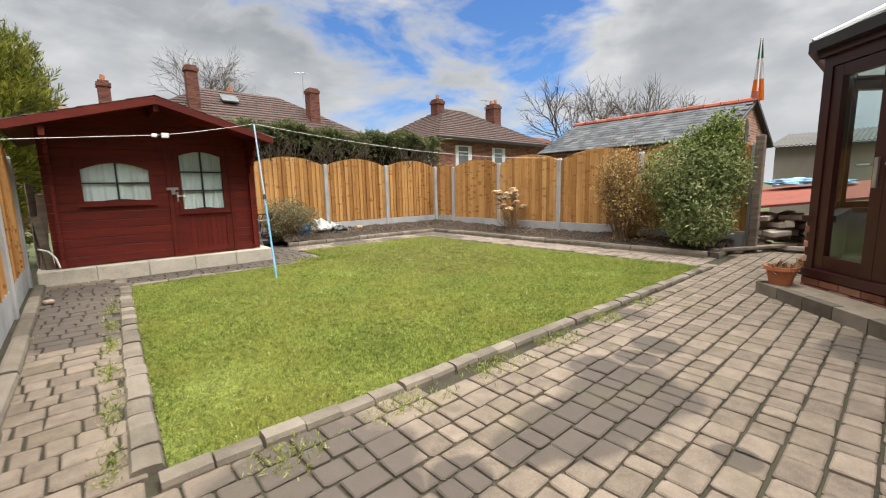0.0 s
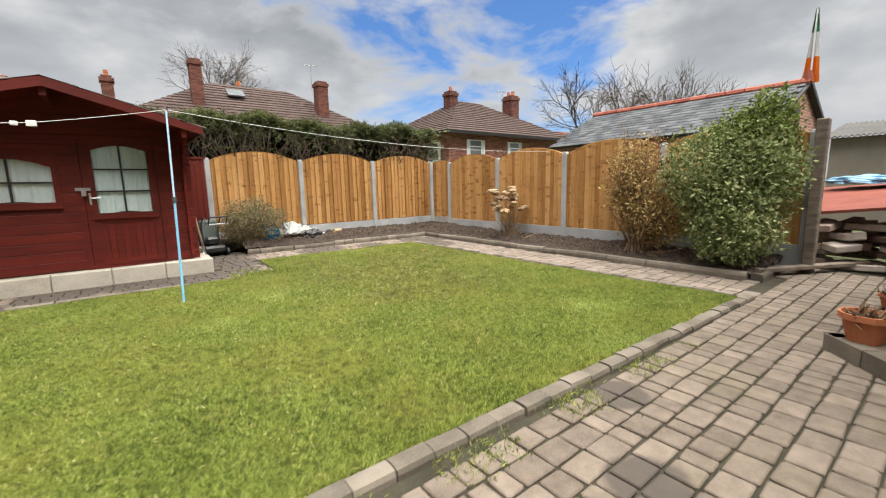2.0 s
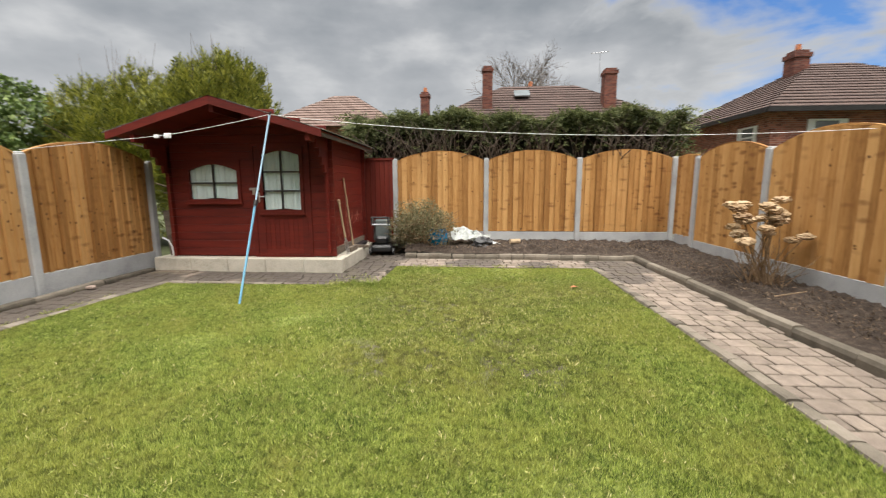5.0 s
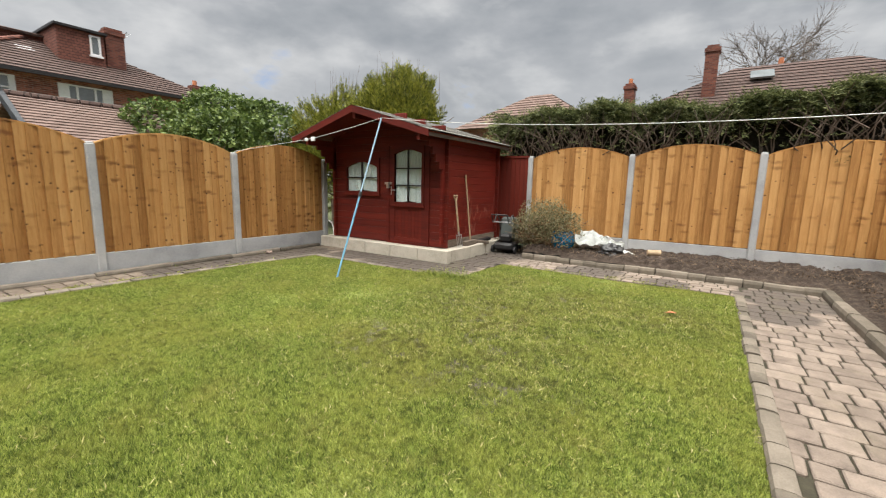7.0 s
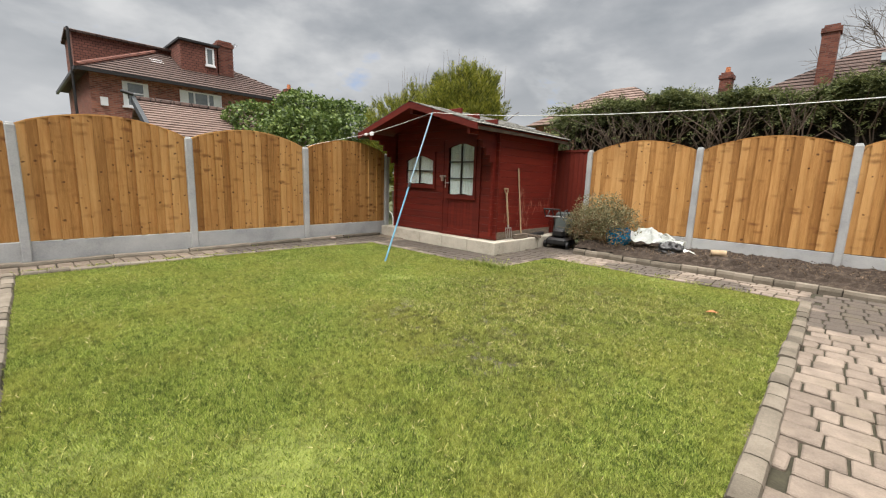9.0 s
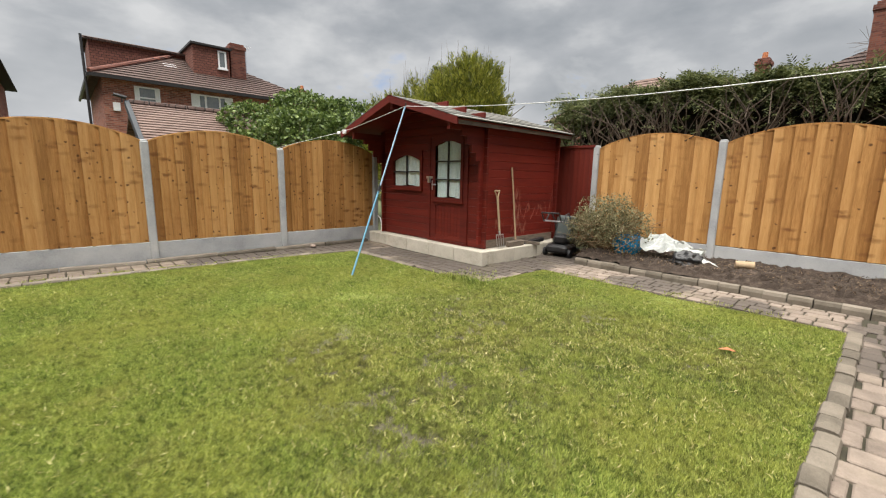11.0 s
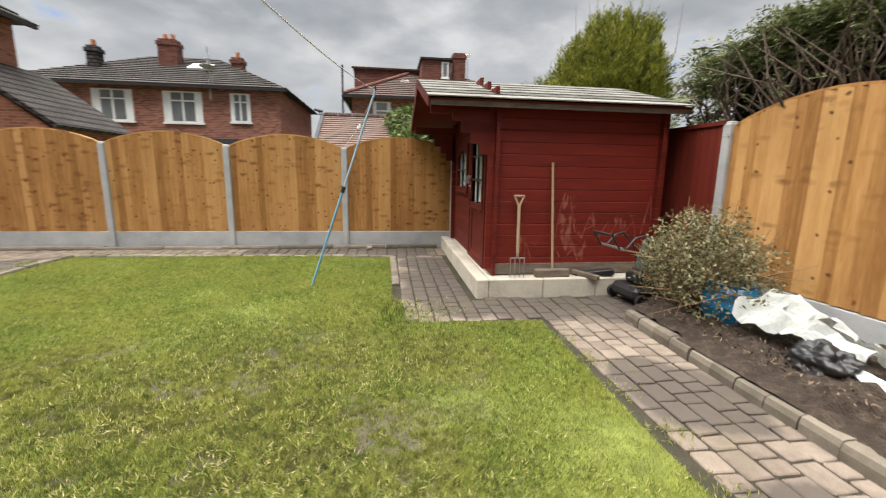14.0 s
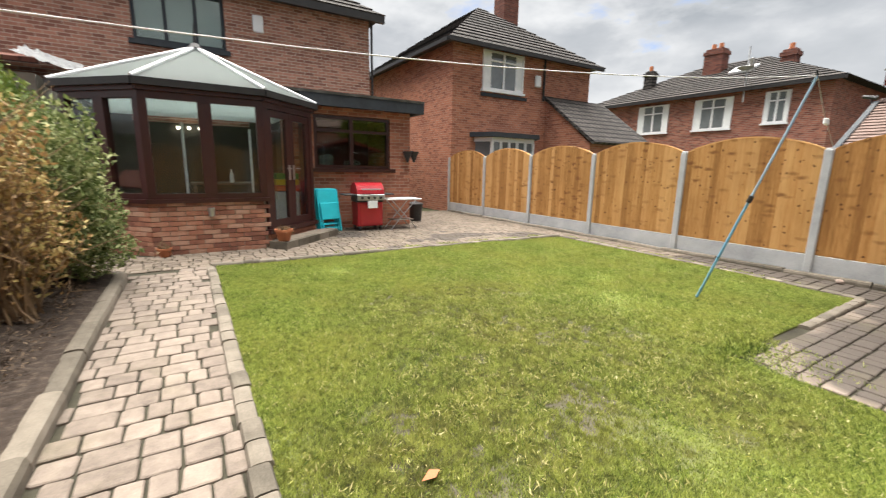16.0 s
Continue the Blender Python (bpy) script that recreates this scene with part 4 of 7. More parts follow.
def build_shed():
    s = thing("garden_shed", "red-brown log-board garden shed on a concrete plinth", "shed", (0, 0, 0))
    x0, x1, y0, y1, zb, zt = 0.34, 2.92, 8.5, 10.42, 0.21, 2.06
    ax, az = 1.55, 2.5
    step = 0.128
    n = int((zt - zb) / step) + 1

    def log(a0, a1, c, z, along_x, m):
        """A board with bevelled long edges."""
        h = step - 0.003
        prof = [(-0.022, 0.0), (0.0185, 0.0), (0.022, 0.006), (0.022, h - 0.006), (0.0185, h), (-0.022, h)]
        bm = bmesh.new()
        ends = []
        for a in (a0, a1):
            if along_x:
                ends.append([bm.verts.new((a, c - p, z + q)) for p, q in prof])
            else:
                ends.append([bm.verts.new((c + p, a, z + q)) for p, q in prof])
        k = len(prof)
        for i in range(k):
            bm.faces.new((ends[0][i], ends[0][(i + 1) % k], ends[1][(i + 1) % k], ends[1][i]))
        bm.faces.new(ends[0])
        bm.faces.new(ends[1][::-1])
        bmesh.ops.recalc_face_normals(bm, faces=bm.faces)
        part("board", bm, m, s)

    holes = ((0.6, 1.51, 1.08, 1.72), (1.7, 2.62, 0.2, 1.98))
    for i in range(n):
        z = zb + i * step
        lo, hi = x0 - 0.09, x1 + 0.09
        cuts = sorted((a, b) for a, b, c, d in holes if z + step > c + 0.04 and z < d - 0.02)
        for a, b in cuts:
            if a - lo > 0.02:
                log(lo, a, y0, z, True, M_RED)
            lo = b
        log(lo, hi, y0, z, True, M_RED)
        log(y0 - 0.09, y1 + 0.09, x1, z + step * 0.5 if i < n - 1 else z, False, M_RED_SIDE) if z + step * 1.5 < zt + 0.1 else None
        log(y0 - 0.09, y1 + 0.09, x0, z, False, M_RED)
        log(x0 - 0.09, x1 + 0.09, y1, z, True, M_RED)
    z = zb + n * step
    while z < az:
        half = (az + 0.06 - z) / 0.3145 * 1.0
        if half > 0.1:
            log(max(x0 - 0.3, ax - half), min(x1 + 0.3, ax + half), y0, z, True, M_RED)
        z += step
    # window and door
    shed_window(s, 0.655, 1.455, 1.13, 1.68, 0.1, 2, 2, y0 - 0.02)
    part("door_lining", frame_ring(bmesh.new(), [(1.68, 0.2), (2.64, 0.2), (2.64, 2.0), (1.68, 2.0)], [(1.74, 0.24), (2.58, 0.24), (2.58, 1.95), (1.74, 1.95)], y0 - 0.045, y0 + 0.03), M_RED, s)
    d = part("door", boxes((1.745, 1.87, y0 - 0.035, y0 + 0.01, 0.245, 1.945), (2.48, 2.575, y0 - 0.035, y0 + 0.01, 0.245, 1.945), (1.87, 2.48, y0 - 0.034, y0 + 0.009, 0.83, 0.94), (1.87, 2.48, y0 - 0.034, y0 + 0.009, 1.88, 1.945), (1.87, 2.48, y0 - 0.034, y0 + 0.009, 0.245, 0.32)), M_RED, s)
    for i in range(8):
        part("door_board", boxes((1.87 + i * 0.0763, 1.942 + i * 0.0763, y0 - 0.022, y0 + 0.004, 0.32, 0.83)), M_RED, d)
    shed_window(s, 1.87, 2.48, 0.96, 1.88, 0.07, 2, 3, y0 - 0.022)
    part("hasp", boxes((1.66, 1.82, y0 - 0.065, y0 - 0.045, 1.27, 1.31), (1.72, 1.77, y0 - 0.09, y0 - 0.06, 1.2, 1.3)), M_STEEL, s, "brass and steel hasp with padlock")
    part("door_handle", rod(boxes((1.79, 1.83, y0 - 0.05, y0 - 0.03, 1.08, 1.24)), (1.81, y0 - 0.07, 1.17), (1.91, y0 - 0.07, 1.17), 0.009), M_STEEL, d)
    # roof
    f, b = 7.76, 10.62
    ex0, ex1, ez = -0.02, 3.12, 2.04
    for sx in (ex0, ex1):
        bm = slab(bmesh.new(), [(ax, f, az + 0.05), (ax, b, az + 0.05), (sx, b, ez + 0.04), (sx, f, ez + 0.04)], 0.03)
        part("roof_deck", bm, M_RED, s)
        rows = 6
        for r in range(rows):
            u0, u1 = r / rows, (r + 1.25) / rows
            p = [(ax + (sx - ax) * u, yy, az + 0.07 + (ez - az - 0.01) * u + lift) for u, yy, lift in ((u0, f - 0.03, 0.002), (u0, b + 0.02, 0.002), (min(u1, 1.03), b + 0.02, 0.014), (min(u1, 1.03), f - 0.03, 0.014))]
            part("felt_strip", slab(bmesh.new(), p, 0.012), M_FELT, s)
        bm = bmesh.new()
        pts = [(ax, az + 0.075), (sx, ez + 0.06), (sx, ez - 0.045), (ax, az - 0.045)]
        plate(bm, pts, f - 0.03, f - 0.005)
        part("barge_board", bm, M_RED, s)
        part("eaves_board", boxes((min(sx, sx - 0.02), max(sx, sx - 0.02), f, b, ez - 0.03, ez + 0.02)), M_OLDWOOD, s)
    for px, pz in ((0.34, 2.02), (ax, 2.42), (2.9, 2.02)):
        part("purlin", boxes((px - 0.03, px + 0.03, f + 0.02, y0, pz - 0.06, pz + 0.05)), M_RED, s)
    for px in (0.34, 2.92):
        bm = bmesh.new()
        for k in range(4):
            box(bm, px - 0.022, px + 0.022, y0 - 0.09 - 0.1 * (k + 1), y0 - 0.05, 2.0 - 0.115 * (3 - k) - 0.115, 2.0 - 0.115 * (3 - k))
        part("roof_bracket", bm, M_RED, s)
    # pale scratches scraped into the side boards
    strokes = [((9.23, 0.62), (9.27, 0.95), (9.32, 1.14), (9.38, 1.1), (9.43, 0.85), (9.47, 0.68)), ((9.24, 0.78), (9.36, 0.84)), ((9.55, 0.62), (9.62, 0.84), (9.66, 0.93), (9.7, 0.78), (9.6, 0.72)), ((9.74, 0.6), (9.86, 0.8), (9.9, 0.66), (10.02, 0.86), (10.06, 0.64), (10.18, 0.82), (10.22, 0.62)), ((10.28, 0.66), (10.34, 0.95), (10.37, 1.12), (10.4, 0.8)), ((9.2, 0.36), (9.24, 0.52), (9.3, 0.4)), ((9.36, 0.38), (9.46, 0.5), (9.52, 0.36)), ((8.86, 0.36), (8.9, 0.56), (8.95, 0.38))]
    for st in strokes:
        bm = bmesh.new()
        rows = []
        for k, (yy, zz) in enumerate(st):
            p0, p1 = st[max(0, k - 1)], st[min(len(st) - 1, k + 1)]
            dy, dz = p1[0] - p0[0], p1[1] - p0[1]
            l = math.hypot(dy, dz)
            w = 0.003 + 0.005 * ((k * 7 + len(st)) % 3) / 2
            rows.append([bm.verts.new((x1 + xx, yy - dz / l * q, zz + dy / l * q)) for q, xx in ((-w, 0.02), (-w, 0.0255), (w, 0.0255), (w, 0.02))])
        for a, b in zip(rows, rows[1:]):
            for i in range(3):
                bm.faces.new((a[i], a[i + 1], b[i + 1], b[i]))
        part("scratch", bm, M_SCRATCH, s, "pale pink scraped mark in the stain")
    part("shed_floor", boxes((x0, x1, y0, y1, 0.2, 0.215)), M_OLDWOOD, s)
    part("base_board", boxes((x1 + 0.022, x1 + 0.04, y0 + 0.02, y1, 0.21, 0.33)), M_OLDWOOD, s, "bare weathered timber along the foot")


build_shed()


def shed_plinth():
    p = thing("shed_plinth", "pale concrete block plinth under the shed", "plinth", kind="structure")
    for i in range(5):
        part("block", boxes((0.06 + i * 0.62, 0.675 + i * 0.62, 8.28, 8.42, -0.05, 0.2), bevel=0.012), M_PLINTH, p)
    for i in range(3):
        part("block", boxes((3.01, 3.16, 8.425 + i * 0.62, 9.04 + i * 0.62, -0.05, 0.2), bevel=0.012), M_PLINTH, p)
    part("slab", boxes((0.06, 3.005, 8.425, 10.6, -0.05, 0.195)), M_PLINTH, p)


shed_plinth()


# ---- the house, its kitchen extension and conservatory ----
def wall_with_holes(name, mat, x0, x1, y0, y1, z0, z1, holes, parent=None, label=""):
    """A wall along x, with rectangular holes (x0, x1, z0, z1) through it."""
    xs = sorted({x0, x1, *[h[0] for h in holes], *[h[1] for h in holes]})
    zs = sorted({z0, z1, *[h[2] for h in holes], *[h[3] for h in holes]})
    bm = bmesh.new()
    for a, b in zip(xs, xs[1:]):
        run = None
        for c, d in zip(zs, zs[1:]):
            cx, cz = (a + b) / 2, (c + d) / 2
            if any(h[0] < cx < h[1] and h[2] < cz < h[3] for h in holes):
                if run:
                    box(bm, a, b, y0, y1, run[0], run[1])
                run = None
            else:
                run = (run[0], d) if run else (c, d)
        if run:
            box(bm, a, b, y0, y1, run[0], run[1])
    bmesh.ops.remove_doubles(bm, verts=bm.verts, dist=0.0005)
    return part(name, bm, mat, parent, label)


def casement(parent, x0, x1, z0, z1, y, mat, splits, trans=None, depth=0.06, bar=0.05, pane_mat=None, face=1, name="window"):
    """A framed window in a wall along x: uprights at the fractions in splits, a transom at the fraction trans. face: +1 looks to +y."""
    ya, yb = (y, y + depth) if face > 0 else (y - depth, y)
    w = part(name, frame_ring(bmesh.new(), [(x0, z0), (x1, z0), (x1, z1), (x0, z1)], [(x0 + bar, z0 + bar), (x1 - bar, z0 + bar), (x1 - bar, z1 - bar), (x0 + bar, z1 - bar)], ya, yb), mat, parent)
    xs = [x0] + [x0 + (x1 - x0) * f for f in splits] + [x1]
    for x in xs[1:-1]:
        part("mullion", boxes((x - bar * 0.6, x + bar * 0.6, ya + 0.005, yb - 0.004, z0 + bar, z1 - bar)), mat, w)
    if trans:
        z = z0 + (z1 - z0) * trans
        part("transom", boxes((x0 + bar, x1 - bar, ya + 0.008, yb - 0.008, z - bar * 0.5, z + bar * 0.5)), mat, w)
    for a, b in zip(xs, xs[1:]):
        p = part("pane", boxes((a + 0.01, b - 0.01, (ya + yb) / 2 - 0.004, (ya + yb) / 2 + 0.004, z0 + 0.01, z1 - 0.01)), pane_mat or M_DIMGLASS, w)
        p.visible_shadow = False
    return w


HOUSE_Y = -3.2
C0, C1, C2, C3 = (8.87, 0.28), (7.85, 1.3), (6.22, 1.3), (5.2, 0.28)


def hip_roof(bm, x0, x1, y0, y1, ze, zr, over=0.35, ridge_x=None, hip=None):
    """A hipped roof with its ridge along the longer side."""
    x0, x1, y0, y1 = x0 - over, x1 + over, y0 - over, y1 + over
    c = [bm.verts.new(p) for p in ((x0, y0, ze), (x1, y0, ze), (x1, y1, ze), (x0, y1, ze))]
    if x1 - x0 >= y1 - y0:
        h = hip or (y1 - y0) / 2
        r = [bm.verts.new((x0 + h, (y0 + y1) / 2, zr)), bm.verts.new((x1 - h, (y0 + y1) / 2, zr))]
        fs = [(c[0], c[1], r[1], r[0]), (c[2], c[3], r[0], r[1]), (c[3], c[0], r[0]), (c[1], c[2], r[1])]
    else:
        h = hip or (x1 - x0) / 2
        r = [bm.verts.new(((x0 + x1) / 2, y0 + h, zr)), bm.verts.new(((x0 + x1) / 2, y1 - h, zr))]
        fs = [(c[1], c[2], r[1], r[0]), (c[3], c[0], r[0], r[1]), (c[0], c[1], r[0]), (c[2], c[3], r[1])]
    # each slope in overlapping courses, every lower edge lifted
    for f in fs:
        a, b = f[0].co.copy(), f[1].co.copy()
        d, e = f[-1].co.copy(), f[2].co.copy()
        nrm = (b - a).cross(d - a).normalized()
        nrm = nrm if nrm.z > 0 else -nrm
        n = max(6, round((((a + b) - (d + e)) / 2).length / 0.33))
        row = [bm.verts.new(a), bm.verts.new(b)]
        for i in range(n):
            u0, u1 = i / n, (i + 1) / n
            lift = [bm.verts.new(a.lerp(d, u0) + nrm * 0.035), bm.verts.new(b.lerp(e, u0) + nrm * 0.035)]
            up = [bm.verts.new(a.lerp(d, u1)), bm.verts.new(b.lerp(e, u1) + (b - a) * 1e-5)]
            bm.faces.new((row[0], row[1], lift[1], lift[0]))
            bm.faces.new((lift[0], lift[1], up[1], up[0]))
            row = up
    bm.faces.new(c)
    bmesh.ops.remove_doubles(bm, verts=bm.verts, dist=0.002)
    return bm


def chimney(parent, x, y, z0, z1, w=0.55, d=0.8, mat=None, pots=2):
    ch = part("chimney", boxes((x - w / 2, x + w / 2, y - d / 2, y + d / 2, z0, z1 - 0.3), (x - w / 2 - 0.05, x + w / 2 + 0.05, y - d / 2 - 0.05, y + d / 2 + 0.05, z1 - 0.3, z1 - 0.12), (x - w / 2 + 0.03, x + w / 2 - 0.03, y - d / 2 + 0.03, y + d / 2 - 0.03, z1 - 0.12, z1)), mat or M_BRICK, parent)
    for k in range(pots):
        yy = y + (k - (pots - 1) / 2) * 0.36
        part("chimney_pot", rod(bmesh.new(), (x, yy, z1 - 0.02), (x, yy, z1 + 0.28), 0.12, 0.1, 10), M_TERRA, ch)
    part("flashing", boxes((x - w / 2 - 0.04, x + w / 2 + 0.04, y - d / 2 - 0.04, y + d / 2 + 0.04, z0, z0 + 0.06)), M_LEAD, ch)
    return ch


def aerial(parent, x, y, z, h=1.3):
    bm = rod(bmesh.new(), (x, y, z), (x, y, z + h), 0.018)
    rod(bm, (x - 0.5, y, z + h - 0.05), (x + 0.45, y, z + h + 0.05), 0.012)
    for k in range(6):
        xx = x - 0.4 + k * 0.15
        rod(bm, (xx, y - 0.18, z + h - 0.04 + 0.01 * k), (xx, y + 0.18, z + h - 0.04 + 0.01 * k), 0.006)
    part("aerial", bm, M_STEEL, parent)


def build_house():
    h = thing("house", "brown-brick semi-detached house with a kitchen extension", "house", kind="structure")
    wall_with_holes("wall", M_BRICK_OLD, 2.62, 13.2, HOUSE_Y - 0.3, HOUSE_Y, -0.1, 5.45, [(6.28, 8.12, 4.05, 5.25)], h)
    part("side_wall", boxes((2.62, 2.9, -10.5, HOUSE_Y - 0.3, -0.1, 5.45)), M_BRICK_OLD, h)
    casement(h, 6.29, 8.11, 4.06, 5.24, HOUSE_Y - 0.12, M_ROOFEDGE, (0.33, 0.66), None, 0.1, 0.06)
    part("window_sill", boxes((6.2, 8.2, HOUSE_Y, HOUSE_Y + 0.1, 3.95, 4.05)), M_ROOFEDGE, h)
    part("blind", boxes((6.35, 8.05, HOUSE_Y - 0.26, HOUSE_Y - 0.25, 4.1, 5.2)), M_CURTAIN, h)
    part("roof", hip_roof(bmesh.new(), 2.62, 20.0, -10.5, HOUSE_Y, 5.5, 8.2), M_TILE_GREY, h)
    part("fascia", boxes((2.3, 13.4, HOUSE_Y + 0.28, HOUSE_Y + 0.4, 5.3, 5.48)), M_LEAD, h)
    part("soffit", boxes((2.3, 13.4, HOUSE_Y, HOUSE_Y + 0.28, 5.4, 5.45)), M_LEAD, h)
    part("downpipe", rod(bmesh.new(), (2.56, HOUSE_Y + 0.05, 3.1), (2.56, HOUSE_Y + 0.05, 5.35), 0.035), M_LEAD, h)
    part("vent", boxes((5.42, 5.66, HOUSE_Y, HOUSE_Y + 0.06, 4.6, 5.0), bevel=0.02), M_WHITE, h, "small white wall vent box")
    # kitchen extension
    wall_with_holes("kitchen_wall", M_BRICK_ORANGE, 2.72, 5.6, -0.65, -0.4, -0.1, 2.62, [(3.24, 4.99, 1.33, 2.46)], h)
    part("kitchen_side_wall", boxes((2.72, 2.97, HOUSE_Y, -0.65, -0.1, 2.62)), M_BRICK_ORANGE, h)
    casement(h, 3.25, 4.98, 1.34, 2.45, -0.55, M_MAHOG, (0.52,), 0.72, 0.12, 0.06)
    part("window_sill", boxes((3.14, 5.06, -0.4, -0.3, 1.25, 1.33)), M_MAHOG, h)
    part("kitchen_fascia", boxes((2.5, 5.3, -0.22, -0.1, 2.6, 2.86), (2.5, 2.62, HOUSE_Y, -0.22, 2.6, 2.86)), M_ROOFEDGE, h)
    part("kitchen_roof", slab(bmesh.new(), [(2.5, -0.08, 2.88), (5.6, -0.08, 2.88), (5.6, HOUSE_Y, 3.2), (2.5, HOUSE_Y, 3.2)], 0.05), M_FELT, h)
    # kitchen surfaces darkened to stand for the unlit room
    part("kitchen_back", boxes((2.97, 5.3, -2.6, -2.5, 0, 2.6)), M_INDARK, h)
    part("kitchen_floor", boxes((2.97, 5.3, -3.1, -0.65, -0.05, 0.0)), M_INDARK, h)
    part("kitchen_ceiling", boxes((2.97, 5.5, HOUSE_Y, -0.65, 2.55, 2.6)), M_PLASTER, h)


build_house()

FACETS = [(C0, C1, 2), (C1, C2, 2), (C2, C3, 0)]


def along(a, b, u, off=0.0):
    dx, dy = b[0] - a[0], b[1] - a[1]
    l = math.hypot(dx, dy)
    return a[0] + dx * u + dy / l * off, a[1] + dy * u - dx / l * off


def bar_between(bm, a, b, u0, u1, z0, z1, thick, inset=0.0):
    p = [along(a, b, u0, inset), along(a, b, u1, inset), along(a, b, u1, inset - thick), along(a, b, u0, inset - thick)]
    prism(bm, p, z0, z1)
    return bm


def build_conservatory():
    c = thing("conservatory", "dark red-brown conservatory on a brick dwarf wall", "conservatory")
    ze, zs = 2.42, 0.84
    sides = [((8.87, HOUSE_Y), C0), (C0, C1), (C1, C2)]
    for a, b in sides:
        part("dwarf_wall_core", bar_between(bmesh.new(), a, b, 0, 1, -0.08, 0.78, 0.16, -0.03), M_MORTAR, c)
        part("sill", bar_between(bmesh.new(), a, b, -0.02, 1.02, 0.78, 0.84, 0.26, 0.05), M_MAHOG, c)
    part("door_threshold_wall", bar_between(bmesh.new(), C2, C3, 0, 1, -0.08, 0.22, 0.16, -0.03), M_MORTAR, c)
    part("side_frame", bar_between(bmesh.new(), C3, (5.2, -0.4), 0, 1, 0, ze, 0.1), M_MAHOG, c)
    for a, b in sides:
        length = math.hypot(b[0] - a[0], b[1] - a[1])
        n = max(1, round(length / 0.8))
        part("head_beam", bar_between(bmesh.new(), a, b, 0, 1, ze - 0.14, ze, 0.1), M_MAHOG, c)
        part("bottom_rail", bar_between(bmesh.new(), a, b, 0, 1, zs, zs + 0.08, 0.09), M_MAHOG, c)
        for i in range(n + 1):
            u = i / n
            w = (0.09 if 0 < i < n else 0.1) / length
            part("mullion", bar_between(bmesh.new(), a, b, max(0, u - w), min(1, u + w), zs + 0.08, ze - 0.14, 0.1, 0.004), M_MAHOG, c)
        for i in range(n):
            p = part("pane", bar_between(bmesh.new(), a, b, i / n + 0.02, (i + 1) / n - 0.02, zs + 0.05, ze - 0.1, 0.01, -0.045), M_GLASS, c)
            p.visible_shadow = False
    # double doors
    part("door_head", bar_between(bmesh.new(), C2, C3, 0, 1, ze - 0.14, ze, 0.1), M_MAHOG, c)
    part("door_sill", bar_between(bmesh.new(), C2, C3, -0.02, 1.02, 0.22, 0.3, 0.22, 0.05), M_MAHOG, c)
    for u0, u1 in ((0, 0.07), (0.93, 1)):
        part("door_post", bar_between(bmesh.new(), C2, C3, u0, u1, 0.3, ze - 0.14, 0.1, 0.004), M_MAHOG, c)
    for u0, u1, hu in ((0.07, 0.498, 0.455), (0.502, 0.93, 0.545)):
        bm = bmesh.new()
        bar_between(bm, C2, C3, u0, u0 + 0.075, 0.31, 2.27, 0.06, -0.01)
        bar_between(bm, C2, C3, u1 - 0.075, u1, 0.31, 2.27, 0.06, -0.01)
        bar_between(bm, C2, C3, u0 + 0.075, u1 - 0.075, 0.31, 0.44, 0.06, -0.012)
        bar_between(bm, C2, C3, u0 + 0.075, u1 - 0.075, 2.16, 2.27, 0.06, -0.012)
        d = part("door", bm, M_MAHOG, c)
        p = part("pane", bar_between(bmesh.new(), C2, C3, u0 + 0.06, u1 - 0.06, 0.42, 2.18, 0.01, -0.035), M_GLASS, d)
        p.visible_shadow = False
        x, y = along(C2, C3, hu, 0.02)
        bm = bar_between(bmesh.new(), C2, C3, hu - 0.012, hu + 0.012, 1.12, 1.38, 0.02, 0.012)
        x2, y2 = along(C2, C3, hu + (-0.09 if hu < 0.5 else 0.09), 0.05)
        x1, y1 = along(C2, C3, hu, 0.05)
        rod(bm, (x1, y1, 1.32), (x2, y2, 1.32), 0.011)
        part("door_handle", bm, M_STEEL, d, "chrome lever handle")
    # gutter
    eave = [(8.97, HOUSE_Y), (8.97, 0.32), (7.89, 1.4), (6.18, 1.4), (5.1, 0.32), (5.1, -0.3)]
    for a, b in zip(eave, eave[1:]):
        part("gutter", bar_between(bmesh.new(), a, b, 0, 1, 2.44, 2.54, 0.1, 0.03), M_LEAD, c)
        part("fascia", bar_between(bmesh.new(), a, b, 0, 1, 2.38, 2.45, 0.16, -0.05), M_MAHOG, c)
    # roof
    apex, back = (7.03, -0.3, 3.38), (7.03, HOUSE_Y, 3.38)
    e3 = [(x, y, 2.53) for x, y in eave]
    faces = [(e3[1], e3[2], apex), (e3[2], e3[3], apex), (e3[3], e3[4], apex)]
    panels = [(e3[0], e3[1], apex, back), *faces, ((5.1, HOUSE_Y, 2.53), back, apex, e3[4])]
    for f in panels:
        part("roof_panel", slab(bmesh.new(), f, 0.025), M_POLY, c)
    bars = [(e3[1], apex), (e3[2], apex), (e3[3], apex), (e3[4], apex), (apex, back)]
    for f in panels:
        n = 3
        for i in range(1, n):
            lo = Vector(f[0]).lerp(Vector(f[1]), i / n)
            hi = Vector(f[-1]) if len(f) == 3 else Vector(f[3]).lerp(Vector(f[2]), i / n)
            bars.append((lo, hi)) if len(f) == 4 and f is panels[0] else None
    for a, b in bars:
        a, b = Vector(a), Vector(b)
        part("glazing_rib", rod(bmesh.new(), a + Vector((0, 0, 0.02)), b + Vector((0, 0, 0.02)), 0.03, 0.03, 6), M_WHITE, c)
    bm = rod(bmesh.new(), (7.03, -0.3, 3.38), (7.03, -0.3, 3.46), 0.12, 0.06, 10)
    rod(bm, (7.03, -0.3, 3.46), (7.03, -0.3, 3.8), 0.03, 0.008, 8)
